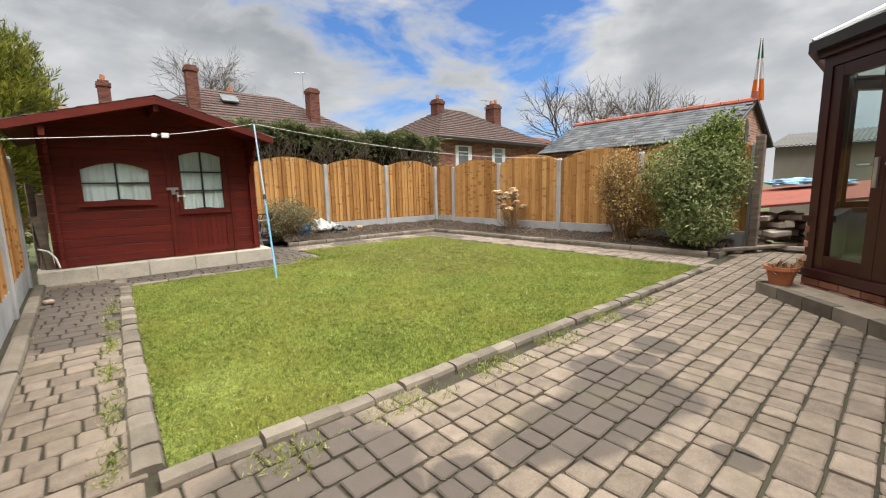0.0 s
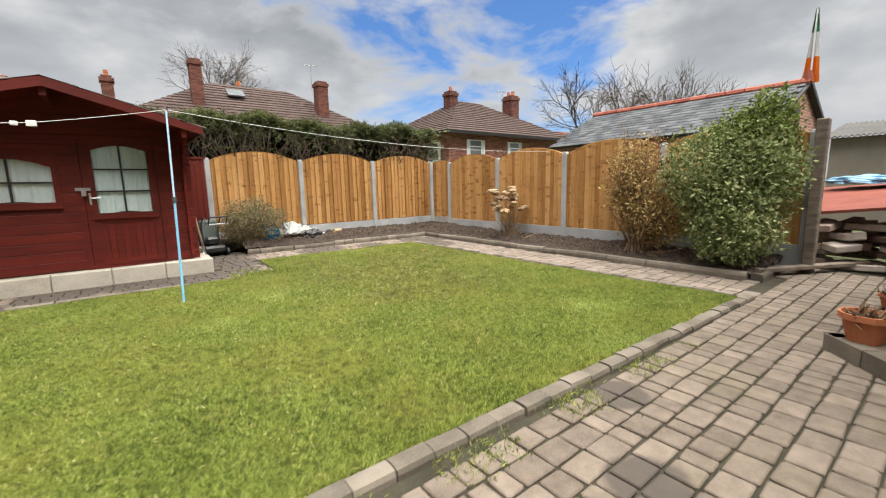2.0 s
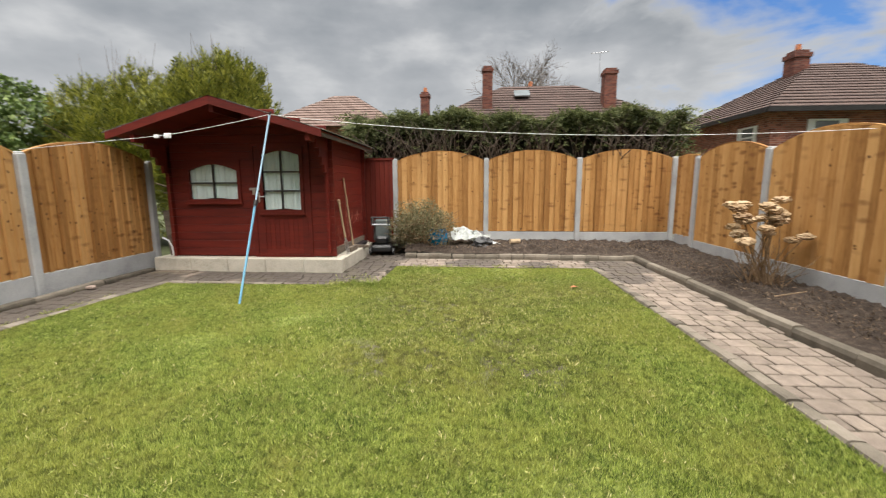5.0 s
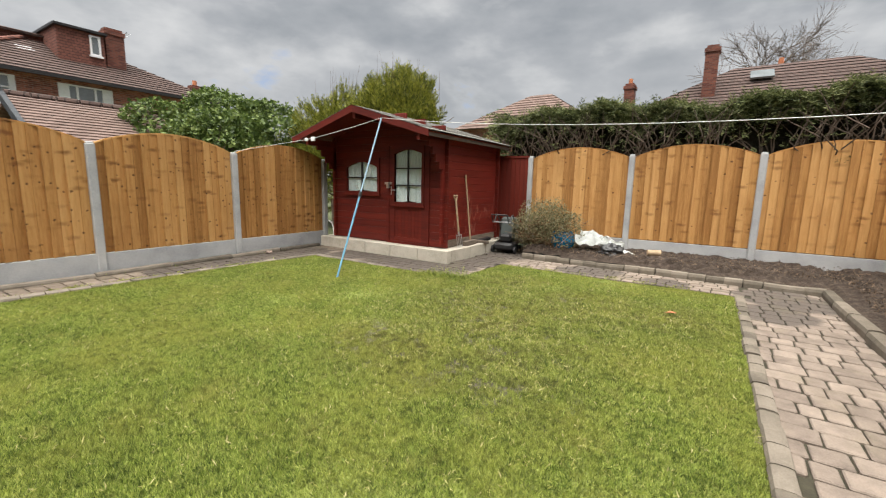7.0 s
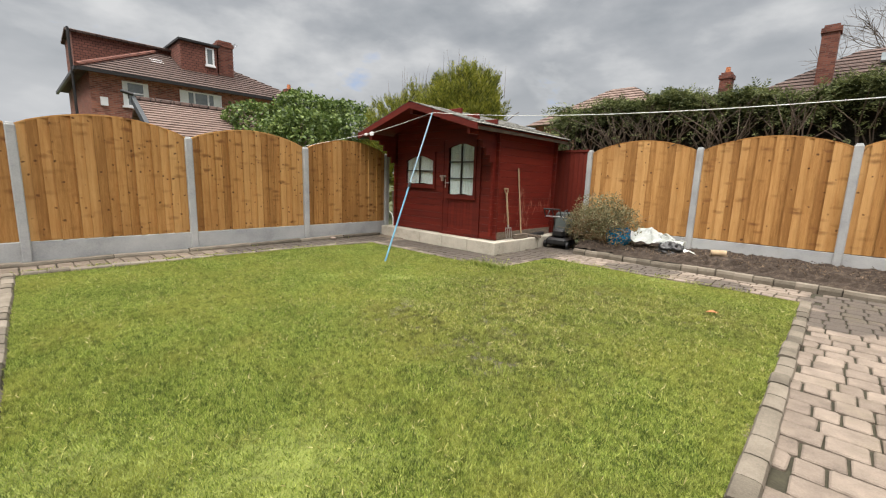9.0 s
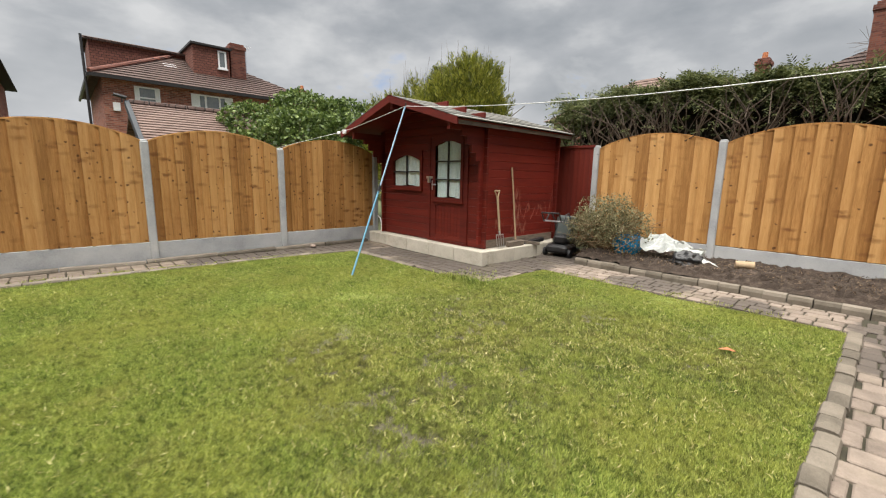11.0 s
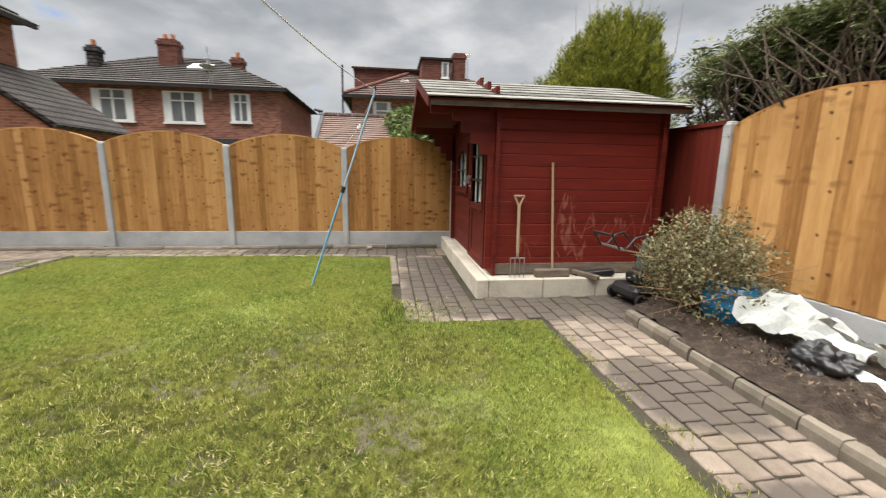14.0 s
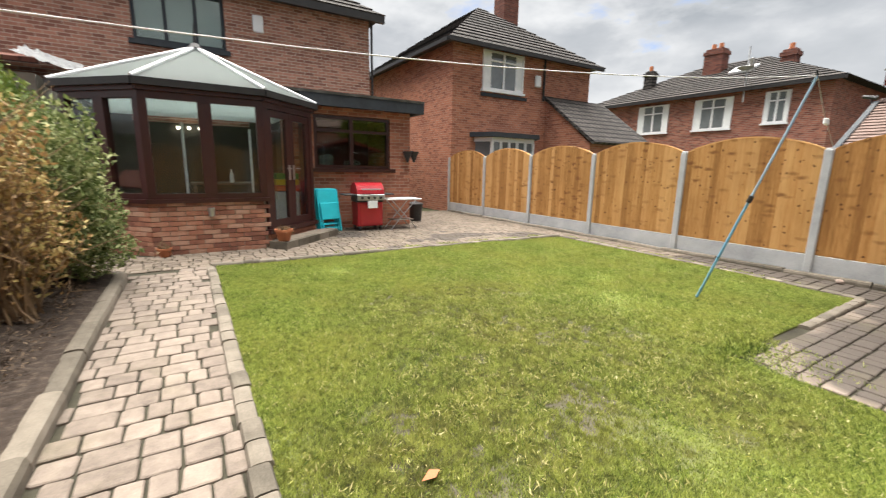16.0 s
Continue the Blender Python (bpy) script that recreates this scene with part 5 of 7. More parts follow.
    part("finial", bm, M_LEAD, c)
    part("wall_light", rod(rod(bmesh.new(), (7.06, 1.3, 0.65), (7.06, 1.36, 0.65), 0.05, 0.05, 12), (7.06, 1.37, 0.57), (7.06, 1.37, 0.7), 0.04, 0.05, 12), M_STEEL, c)
    part("conservatory_floor", prism(bmesh.new(), [(8.78, HOUSE_Y), (8.78, 0.22), (7.8, 1.2), (6.28, 1.2), (5.3, 0.22), (5.3, HOUSE_Y)], -0.05, 0.28), M_OLDWOOD, c)
    part("roof_blind", prism(bmesh.new(), [(8.75, HOUSE_Y + 0.1), (8.75, 0.2), (7.78, 1.17), (6.3, 1.17), (5.33, 0.2), (5.33, HOUSE_Y + 0.1)], 2.43, 2.445), M_BLIND, c, "white roof blinds under the glazing")
    # inner walls and the sheet over the opening have indoor shade painted in
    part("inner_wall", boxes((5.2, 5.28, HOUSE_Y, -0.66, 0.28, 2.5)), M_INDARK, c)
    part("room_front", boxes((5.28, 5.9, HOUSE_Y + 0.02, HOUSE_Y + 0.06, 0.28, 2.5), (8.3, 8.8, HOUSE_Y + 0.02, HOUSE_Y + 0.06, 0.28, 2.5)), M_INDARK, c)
    part("opening_shade_sheet", boxes((5.9, 8.3, HOUSE_Y + 0.01, HOUSE_Y + 0.03, 0.28, 2.3)), M_INDARK, c)


build_conservatory()


def door_step():
    s = thing("door_step", "grey block-edged step below the conservatory doors", "step", kind="structure")
    outer = [(6.24, 1.44), (6.2, 1.66), (5.98, 1.74), (4.78, 0.6), (4.86, 0.34), (5.18, 0.36)]
    part("step_slab", prism(bmesh.new(), [(6.2, 1.33), (6.14, 1.5), (6.0, 1.55), (4.9, 0.5), (4.96, 0.32), (5.18, 0.3)], -0.08, 0.115), M_PAVE, s)
    a, b = (6.02, 1.66), (4.81, 0.52)
    for i in range(5):
        part("edge_block", bar_between(bmesh.new(), a, b, i / 5 + 0.004, (i + 1) / 5 - 0.004, -0.05, 0.12, 0.1, 0.0), M_KERB, s)
    part("edge_block", bar_between(bmesh.new(), (6.26, 1.42), (6.03, 1.66), 0.02, 0.98, -0.05, 0.12, 0.1, 0.0), M_KERB, s)
    part("edge_block", bar_between(bmesh.new(), (4.8, 0.51), (4.92, 0.24), 0.02, 0.98, -0.05, 0.12, 0.1, 0.0), M_KERB, s)


door_step()


# ---- things on the patio ----
def lathe(bm, profile, seg=20, at=(0, 0, 0)):
    rings = []
    for r, z in profile:
        rings.append([bm.verts.new((at[0] + r * math.cos(2 * math.pi * i / seg), at[1] + r * math.sin(2 * math.pi * i / seg), at[2] + z)) for i in range(seg)])
    for a, b in zip(rings, rings[1:]):
        for i in range(seg):
            bm.faces.new((a[i], a[(i + 1) % seg], b[(i + 1) % seg], b[i]))
    bm.faces.new(rings[0][::-1])
    bmesh.ops.recalc_face_normals(bm, faces=bm.faces)
    return bm


def flower_pot(at, r, h, label):
    p = thing("flower_pot", label, "flower pot", at)
    part("pot", lathe(bmesh.new(), [(r * 0.62, 0), (r * 0.86, h * 0.78), (r, h * 0.8), (r, h), (r * 0.9, h), (r * 0.82, h * 0.8)]), M_TERRA, p)
    part("soil", lathe(bmesh.new(), [(r * 0.8, h * 0.7), (r * 0.84, h * 0.84), (0.002, h * 0.87)]), M_SOIL, p)
    rng = np.random.default_rng(int(r * 1000))
    pts = rng.normal(size=(60, 3)) * (r * 0.35, r * 0.35, 0.01) + (0, 0, h * 0.86)
    ob = new("dead_growth", leaf_mesh("dead_growth", pts, 0.09, M_STALK, rng, up=0.8, slim=0.2))
    ob.parent = p


flower_pot((6.02, 1.45, 0.115), 0.15, 0.2, "terracotta flower pot with dead stems on the step")
flower_pot((7.72, 1.46, 0.0), 0.1, 0.13, "small terracotta flower pot against the brick wall")


def folded_chair(x, y, k):
    c = thing("folding_chair", "folded turquoise plastic garden chair leaning on the wall", "chair", (x, y, 0), 8 + 3 * k, "folded garden chairs")
    m = pose(0, 0, 0.0, 12, 0, 0)
    for sx in (-0.235, 0.235):
        part("leg", box(bmesh.new(), sx - 0.016, sx + 0.016, -0.018, 0.018, 0.0, 0.9, 0.006, m), M_TURQ, c)
        part("back_leg", box(bmesh.new(), sx * 0.86 - 0.014, sx * 0.86 + 0.014, 0.02, 0.05, 0.0, 0.62, 0.006, m), M_TURQ, c)
    for z in (0.08, 0.17):
        part("crossbar", box(bmesh.new(), -0.22, 0.22, -0.01, 0.014, z - 0.016, z + 0.016, 0.004, m), M_TURQ, c)
    part("backrest", box(bmesh.new(), -0.225, 0.225, -0.012, 0.026, 0.57, 0.92, 0.014, m), M_TURQ, c)
    part("seat", box(bmesh.new(), -0.215, 0.215, 0.012, 0.05, 0.26, 0.62, 0.014, m), M_TURQ, c)


for k in range(3):
    folded_chair(4.86 - 0.03 * k, -0.12 + 0.09 * k, k)


def barbecue():
    b = thing("barbecue", "red gas barbecue with a domed lid and side shelves", "barbecue", (3.98, 0.02, 0))
    part("firebox", boxes((-0.3, 0.3, -0.22, 0.22, 0.62, 0.8), bevel=0.02), M_DARK, b)
    part("control_panel", boxes((-0.31, 0.31, 0.22, 0.27, 0.66, 0.79), bevel=0.01), M_STEEL, b)
    for i in range(4):
        part("knob", rod(bmesh.new(), (-0.21 + i * 0.14, 0.27, 0.72), (-0.21 + i * 0.14, 0.305, 0.72), 0.028, 0.024, 12), M_DARK, b)
    bm = bmesh.new()
    n = 8
    rings = []
    for sx in (-0.31, 0.31):
        rings.append([bm.verts.new((sx, 0.24 * math.cos(math.pi * i / n), 0.8 + 0.24 * math.sin(math.pi * i / n))) for i in range(n + 1)])
    for i in range(n):
        bm.faces.new((rings[0][i], rings[0][i + 1], rings[1][i + 1], rings[1][i]))
    bm.faces.new(rings[0])
    bm.faces.new(rings[1][::-1])
    bm.faces.new((rings[0][0], rings[1][0], rings[1][n], rings[0][n]))
    bmesh.ops.recalc_face_normals(bm, faces=bm.faces)
    lid = part("lid", bm, M_BBQRED, b)
    part("lid_handle", rod(bmesh.new(), (-0.22, 0.27, 0.9), (0.22, 0.27, 0.9), 0.014), M_STEEL, lid)
    part("cabinet", boxes((-0.29, 0.29, -0.2, 0.2, 0.1, 0.62), bevel=0.015), M_BBQRED, b)
    part("cabinet_door", boxes((-0.24, 0.24, 0.2, 0.215, 0.14, 0.58), bevel=0.006), M_BBQRED, b)
    part("tea_towel", boxes((-0.12, 0.1, 0.305, 0.315, 0.5, 0.66), bevel=0.003), M_CURTAIN, b)
    for sx, w in ((-0.31, -0.26), (0.31, 0.26)):
        part("side_shelf", boxes((min(sx, sx + w), max(sx, sx + w), -0.2, 0.2, 0.77, 0.8), bevel=0.008), M_DARK, b)
    for sx in (-0.24, 0.24):
        for sy in (-0.16, 0.16):
            part("wheel", rod(bmesh.new(), (sx - 0.02, sy, 0.05), (sx + 0.02, sy, 0.05), 0.05, 0.05, 14), M_DARK, b)


barbecue()


def folding_table():
    t = thing("folding_table", "small white-topped folding table with thin metal legs", "table", (3.2, 0.1, 0))
    part("tabletop", boxes((-0.42, 0.42, -0.25, 0.25, 0.66, 0.69), bevel=0.01), M_WHITE, t)
    for sy in (-0.18, 0.18):
        for a, b in ((-0.32, 0.3), (0.32, -0.3)):
            part("leg", rod(bmesh.new(), (a, sy, 0.0), (b, sy, 0.66), 0.012), M_STEEL, t)
    part("shelf", boxes((-0.25, 0.25, -0.16, 0.16, 0.2, 0.22)), M_STEEL, t)


folding_table()
bm = lathe(bmesh.new(), [(0.16, 0), (0.2, 0.42), (0.215, 0.44), (0.2, 0.46), (0.05, 0.5), (0.002, 0.51)], at=(2.25, -1.0, 0))
solid("dustbin", bm, M_BLACKBAG, "black plastic dustbin at the house corner", "bin")


def bracket():
    b = thing("hanging_basket", "dark hanging-basket cones on the kitchen wall", "planter", (2.72, -0.4, 0))
    for x in (-0.05, 0.12):
        part("cone", rod(bmesh.new(), (x, 0.12, 1.5), (x, 0.12, 1.75), 0.02, 0.12, 12), M_DARK, b)
    part("arm", boxes((-0.02, 0.0, 0.0, 0.14, 1.74, 1.77)), M_DARK, b)


bracket()


# ---- inside the conservatory ----
def window_table():
    t = thing("side_table", "dark wooden side table inside the conservatory", "table", (6.7, -1.2, 0.28))
    part("tabletop", boxes((-0.6, 0.6, -0.35, 0.35, 0.68, 0.72), bevel=0.01), M_OLDWOOD, t)
    for sx in (-0.52, 0.52):
        for sy in (-0.28, 0.28):
            part("leg", boxes((sx - 0.03, sx + 0.03, sy - 0.03, sy + 0.03, 0, 0.68)), M_OLDWOOD, t)


window_table()
for dz, col in ((0.28, (0.5, 0.5, 0.48)), (0.86, (0.55, 0.1, 0.04)), (0.98, (0.6, 0.42, 0.03)), (1.1, (0.06, 0.25, 0.05))):
    m = surface("toy_box_colour", [(0.3, tuple(c * 0.8 for c in col)), (0.7, col)], 4, 50, 0.5, 0.05)
    solid("storage_box", boxes((5.42, 5.85, -0.35, 0.0, dz + 0.005, dz + (0.57 if dz < 0.5 else 0.115)), bevel=0.008), m, "coloured storage box stacked beside the conservatory doors", "box", "stacked storage boxes")
solid("bottle", lathe(bmesh.new(), [(0.04, 0), (0.04, 0.16), (0.015, 0.22), (0.015, 0.27), (0.002, 0.27)], at=(6.55, -1.05, 1.0)), M_WHITE, "white plastic bottle on the side table", "bottle")
for k in range(3):
    solid("spotlight", rod(bmesh.new(), (7.0 + 0.22 * k, HOUSE_Y + 0.12, 2.2), (7.0 + 0.22 * k, HOUSE_Y + 0.16, 2.19), 0.035, 0.035, 12), M_SPOT, "small lit spotlight inside the house", "spotlight", "row of spotlights")
vb = thing("vertical_pole", "white floor-standing clothes airer pole inside", "airer", (7.35, 0.6, 0.28))
part("pole", rod(bmesh.new(), (0, 0, 0), (0, 0, 1.75), 0.02), M_WHITE, vb)
part("pole", rod(bmesh.new(), (-1.0, 0, 0), (-1.0, 0, 1.7), 0.02), M_WHITE, vb)


# ---- washing line and prop ----
pole = thing("clothes_prop", "thin blue metal clothes prop leaning on the lawn", "clothes prop")
A, B = Vector((2.55, 6.43, 0.0)), Vector((2.67, 7.2, 2.2))
part("lower_tube", rod(bmesh.new(), A, A.lerp(B, 0.52), 0.0135), M_POLE, pole)
part("upper_tube", rod(bmesh.new(), A.lerp(B, 0.5), B, 0.011), M_POLEPALE, pole, "pale worn upper tube")
part("clamp", rod(bmesh.new(), A.lerp(B, 0.5), A.lerp(B, 0.53), 0.024), M_DARK, pole)
part("hook", rod(bmesh.new(), B, B + Vector((0.02, 0, 0.05)), 0.008), M_DARK, pole)


def sag(a, b, drop, n=14):
    a, b = Vector(a), Vector(b)
    return [tuple(a.lerp(b, i / n) - Vector((0, 0, drop * 4 * (i / n) * (1 - i / n)))) for i in range(n + 1)]


line = thing("washing_line", "white plastic washing line between fence posts", "washing line")
tube("line", sag((-0.05, 6.6, 1.76), (1.49, 6.95, 1.945), 0.0) + sag((1.49, 6.95, 1.945), (2.67, 7.2, 2.21), 0.01)[1:] + sag((2.67, 7.2, 2.21), (9.2, 6.6, 1.88), 0.145)[1:], 0.0032, M_LINE, line)
for x, y, z, s in ((1.5, 6.955, 1.94, 0.04), (1.38, 6.925, 1.93, 0.028)):
    part("tensioner", boxes((x - s, x + s, y - 0.015, y + 0.015, z - s * 0.8, z + s * 0.7), bevel=0.006), M_WHITE, line, "white plastic line tensioner")


# ---- tools and clutter round the shed ----
def garden_fork():
    f = thing("garden_fork", "digging fork with a worn wooden shaft against the shed", "garden fork")
    top, foot = Vector((2.985, 8.77, 1.1)), Vector((3.08, 8.75, 0.48))
    d = (top - foot).normalized()
    part("shaft", rod(bmesh.new(), foot, top - d * 0.1, 0.018), M_HANDLE, f)
    bm = bmesh.new()
    for s in (-1, 1):
        rod(bm, top - d * 0.12, top + Vector((0, 0.055 * s, 0)), 0.012)
    rod(bm, top + Vector((0, -0.06, 0)), top + Vector((0, 0.06, 0)), 0.014)
    part("handle", bm, M_HANDLE, f)
    bm = rod(bmesh.new(), foot, foot - d * 0.06, 0.016, 0.014)
    rod(bm, foot - d * 0.06 + Vector((0, -0.085, 0)), foot - d * 0.06 + Vector((0, 0.085, 0)), 0.009)
    for k in range(4):
        o = Vector((0, -0.08 + k * 0.0533, 0))
        rod(bm, foot - d * 0.06 + o, foot - d * 0.285 + o + Vector((0.005, 0, 0)), 0.007, 0.004)
    part("tines", bm, M_STEEL, f)


garden_fork()
br = thing("broom", "long-handled broom leaning on the shed wall", "broom")
part("handle", rod(bmesh.new(), (3.09, 9.16, 0.3), (2.965, 9.14, 1.47), 0.014), M_HANDLE, br)
part("head", boxes((3.04, 3.12, 8.96, 9.36, 0.2, 0.29), bevel=0.01), M_OLDWOOD, br)
old = thing("timber_offcut", "dark broken timber offcuts lying on the plinth", "timber")
part("plank", box(bmesh.new(), -0.22, 0.22, -0.05, 0.05, 0, 0.06, 0.006, pose(3.06, 9.68, 0.2, 0, -8, 78)), M_BLACKBAG, old)
part("plank", box(bmesh.new(), -0.16, 0.16, -0.04, 0.04, 0, 0.05, 0.006, pose(3.1, 9.55, 0.2, 0, 5, 40)), M_OLDWOOD, old)


def lawnmower():
    m = thing("lawn_mower", "dark electric lawn mower with a grey grass box and bent handle", "lawn mower", (3.42, 10.02, 0), 8)
    part("deck", boxes((-0.2, 0.2, -0.22, 0.2, 0.06, 0.2), bevel=0.04), M_DARK, m)
    part("motor_cover", boxes((-0.12, 0.12, -0.12, 0.14, 0.2, 0.36), bevel=0.04), M_BLACKBAG, m)
    bm = box(bmesh.new(), -0.17, 0.17, -0.11, 0.15, 0.0, 0.46, 0.05, pose(0, 0.1, 0.22, -14, 0, 0))
    part("grass_box", bm, M_GREYBOX, m, "grey-green plastic grass box")
    for sx in (-0.22, 0.22):
        for sy in (-0.15, 0.15):
            part("wheel", rod(bmesh.new(), (sx - 0.02, sy, 0.07), (sx + 0.02, sy, 0.07), 0.07, 0.07, 14), M_BLACKBAG, m)
    for sx in (-0.15, 0.15):
        tube("handle_bar", [(sx, 0.12, 0.3), (sx, 0.0, 0.6), (sx, -0.14, 0.74), (sx, -0.24, 0.72), (sx, -0.33, 0.62), (sx, -0.42, 0.62), (sx, -0.52, 0.76)], 0.011, M_DARK, m)
    tube("handle_bar", [(-0.15, -0.52, 0.76), (0.15, -0.52, 0.76)], 0.013, M_DARK, m)
    part("knob", rod(bmesh.new(), (-0.17, -0.4, 0.62), (0.18, -0.4, 0.62), 0.014), M_STEEL, m)


lawnmower()


def crumpled(name, at, size, mat, seed, label, category, parent=None):
    bm = bmesh.new()
    bmesh.ops.create_icosphere(bm, subdivisions=5, radius=1.0)
    for v in bm.verts:
        n = noise.noise(v.co * 2.3 + Vector((seed, 0, 0))) * 0.4 + noise.noise(v.co * 6 + Vector((0, seed, 0))) * 0.16
        c = v.co * (1 + n)
        v.co = Vector((at[0] + c.x * size[0], at[1] + c.y * size[1], at[2] + max(-0.02, c.z * size[2])))
    for f in bm.faces:
        f.smooth = True
    if parent:
        return part(name, bm, mat, parent, label)
    return solid(name, bm, mat, label, category)


sack = thing("rubbish_sacks", "crumpled torn white plastic over a dark hollow on the soil", "sack")


def torn_sheet():
    """A stiff white sheet, arched up over a dark hollow, with ragged edges."""
    bm = bmesh.new()
    nu, nv = 30, 16
    grid = []
    for i in range(nu + 1):
        u = i / nu
        row = []
        for j in range(nv + 1):
            v = j / nv
            rag = 0.05 * noise.noise(Vector((u * 9, v * 3, 2)))
            z = 0.2 + 0.05 * (1 - u) + (0.27 - 0.1 * u) * math.sin(math.pi * (0.12 + 0.8 * v)) + 0.1 * noise.noise(Vector((u * 4.5, v * 4, 7))) + 0.04 * noise.noise(Vector((u * 13, v * 12, 3)))
            row.append(bm.verts.new((4.8 + 0.74 * u + rag, 9.86 + 0.46 * v + 0.14 * u * (1 - v) + rag, max(0.19, z))))
        grid.append(row)
    for i in range(nu):
        for j in range(nv):
            u, v = i / nu, j / nv
            if not (u > 0.55 and 0.3 < v < 0.62 and noise.noise(Vector((u * 8, v * 8, 1))) > -0.1):
                bm.faces.new((grid[i][j], grid[i + 1][j], grid[i + 1][j + 1], grid[i][j + 1]))
    bmesh.ops.solidify(bm, geom=bm.faces[:], thickness=0.008)
    part("white_sheet", bm, M_BAG, sack, "stiff torn white plastic sheet")


torn_sheet()
# black lump stands in for the shaded opening under the sheet
crumpled("black_hollow", (5.4, 9.96, 0.19), (0.2, 0.13, 0.15), M_BLACKBAG, 5, "", "", sack)
crumpled("torn_flap", (5.6, 10.02, 0.19), (0.13, 0.05, 0.06), M_BAG, 9, "", "", sack)
solid("broken_pipe", lathe(bmesh.new(), [(0.05, -0.1), (0.052, 0.09), (0.058, 0.1), (0.04, 0.1), (0.038, 0.0)]), M_HANDLE, "short pale clay pipe lying on the soil", "pipe").matrix_basis = pose(6.02, 10.12, 0.25, 0, 90, 20)
solid("ceramic_planter", lathe(bmesh.new(), [(0.12, 0), (0.19, 0.06), (0.225, 0.18), (0.2, 0.3), (0.17, 0.34), (0.18, 0.36), (0.15, 0.36), (0.15, 0.3)], at=(4.5, 10.12, 0.14)), M_BLUEPOT, "round blue glazed planter under the shrub", "planter")
junk = thing("scrap_timber", "scrap boards and bent pipe leaning between shed and fence", "timber")
for k, (x, y, h, tilt) in enumerate(((0.14, 8.62, 1.05, 4), (0.2, 8.56, 0.75, -5), (0.1, 8.8, 1.2, 2))):
    part("board", box(bmesh.new(), -0.05, 0.05, -0.012, 0.012, 0, h, 0.003, pose(x, y, 0.195, -3, tilt, 20 * k)), M_OLDWOOD, junk)
tube("bent_pipe", [(0.3, 8.42, 0.22), (0.27, 8.44, 0.36), (0.2, 8.46, 0.46), (0.1, 8.47, 0.5)], 0.012, M_WHITE, junk)
solid("stone", box(bmesh.new(), -0.05, 0.05, -0.04, 0.04, 0, 0.05, 0.015, pose(0.2, 7.0, 0.0, 0, 0, 25)), M_STONE, "loose stone lying on the path", "stone")


# ---- shrubs ----
def shrub(name, label, lobes, leaves, size, mat, stems, stem_mat, seed, up=0.4, slim=0.5, group="", shell=0.35):
    rng = np.random.default_rng(seed)
    base = np.array([np.mean([l[0] for l in lobes]), np.mean([l[1] for l in lobes]), 0.1])
    t = thing(name, label, "shrub", tuple(base))
    pts = lobed(leaves, rng, lobes, shell)
    pts = pts[pts[:, 2] > 0.14]
    ob = new("foliage", leaf_mesh("foliage", pts - base, size, mat, rng, up, slim))
    ob.parent = t
    segs = []
    top = max(l[2] for l in lobes)
    for k in range(stems):
        l = lobes[k % len(lobes)]
        tip = np.array(l[:3]) + rng.normal(size=3) * np.array(l[3:]) * 0.45
        a = base + rng.normal(size=3) * (0.09, 0.09, 0) - base
        tip = tip - base
        mid = (a * 0.5 + tip * 0.5) + rng.normal(size=3) * 0.05
        segs += [(a, mid, 0.014, 0.009), (mid, tip, 0.009, 0.003)]
        for _ in range(3):
            e = tip + rng.normal(size=3) * 0.16
            segs.append((mid * 0.4 + tip * 0.6, e, 0.005, 0.002))
    ob = new("stem_tangle", limbs_mesh("stem_tangle", segs, stem_mat))
    ob.parent = t
    return t


shrub("evergreen_shrub", "large variegated evergreen shrub beside the fence end", [(8.62, 3.1, 0.85, 0.62, 0.6, 0.75), (8.5, 3.4, 1.35, 0.5, 0.55, 0.6), (8.75, 2.85, 1.3, 0.5, 0.5, 0.6), (8.4, 3.0, 0.55, 0.5, 0.5, 0.42)], 17000, 0.06, M_VARIEG, 26, M_BARK, 11)
shrub("tall_green_shrub", "tall bright green shrub behind the variegated one", [(8.95, 2.95, 1.6, 0.45, 0.42, 0.6), (9.0, 2.85, 1.95, 0.32, 0.3, 0.45), (8.9, 3.2, 1.7, 0.35, 0.35, 0.45)], 6500, 0.065, M_GREEN, 16, M_BARK, 12)
shrub("brown_shrub", "brown half-dead shrub with dry leaves in the bed", [(8.66, 4.35, 1.15, 0.46, 0.55, 0.78), (8.6, 4.05, 0.75, 0.46, 0.42, 0.55), (8.72, 4.6, 1.25, 0.36, 0.4, 0.62)], 7000, 0.055, M_BROWNLEAF, 110, M_STALK, 13, shell=0.15)
shrub("grey_shrub", "small grey-green twiggy shrub in front of the fence", [(4.12, 10.1, 0.66, 0.5, 0.42, 0.42), (4.42, 10.02, 0.55, 0.45, 0.4, 0.4), (3.9, 10.05, 0.48, 0.36, 0.36, 0.36)], 10500, 0.037, M_GREYLEAF, 90, M_STALK, 14, shell=0.25)


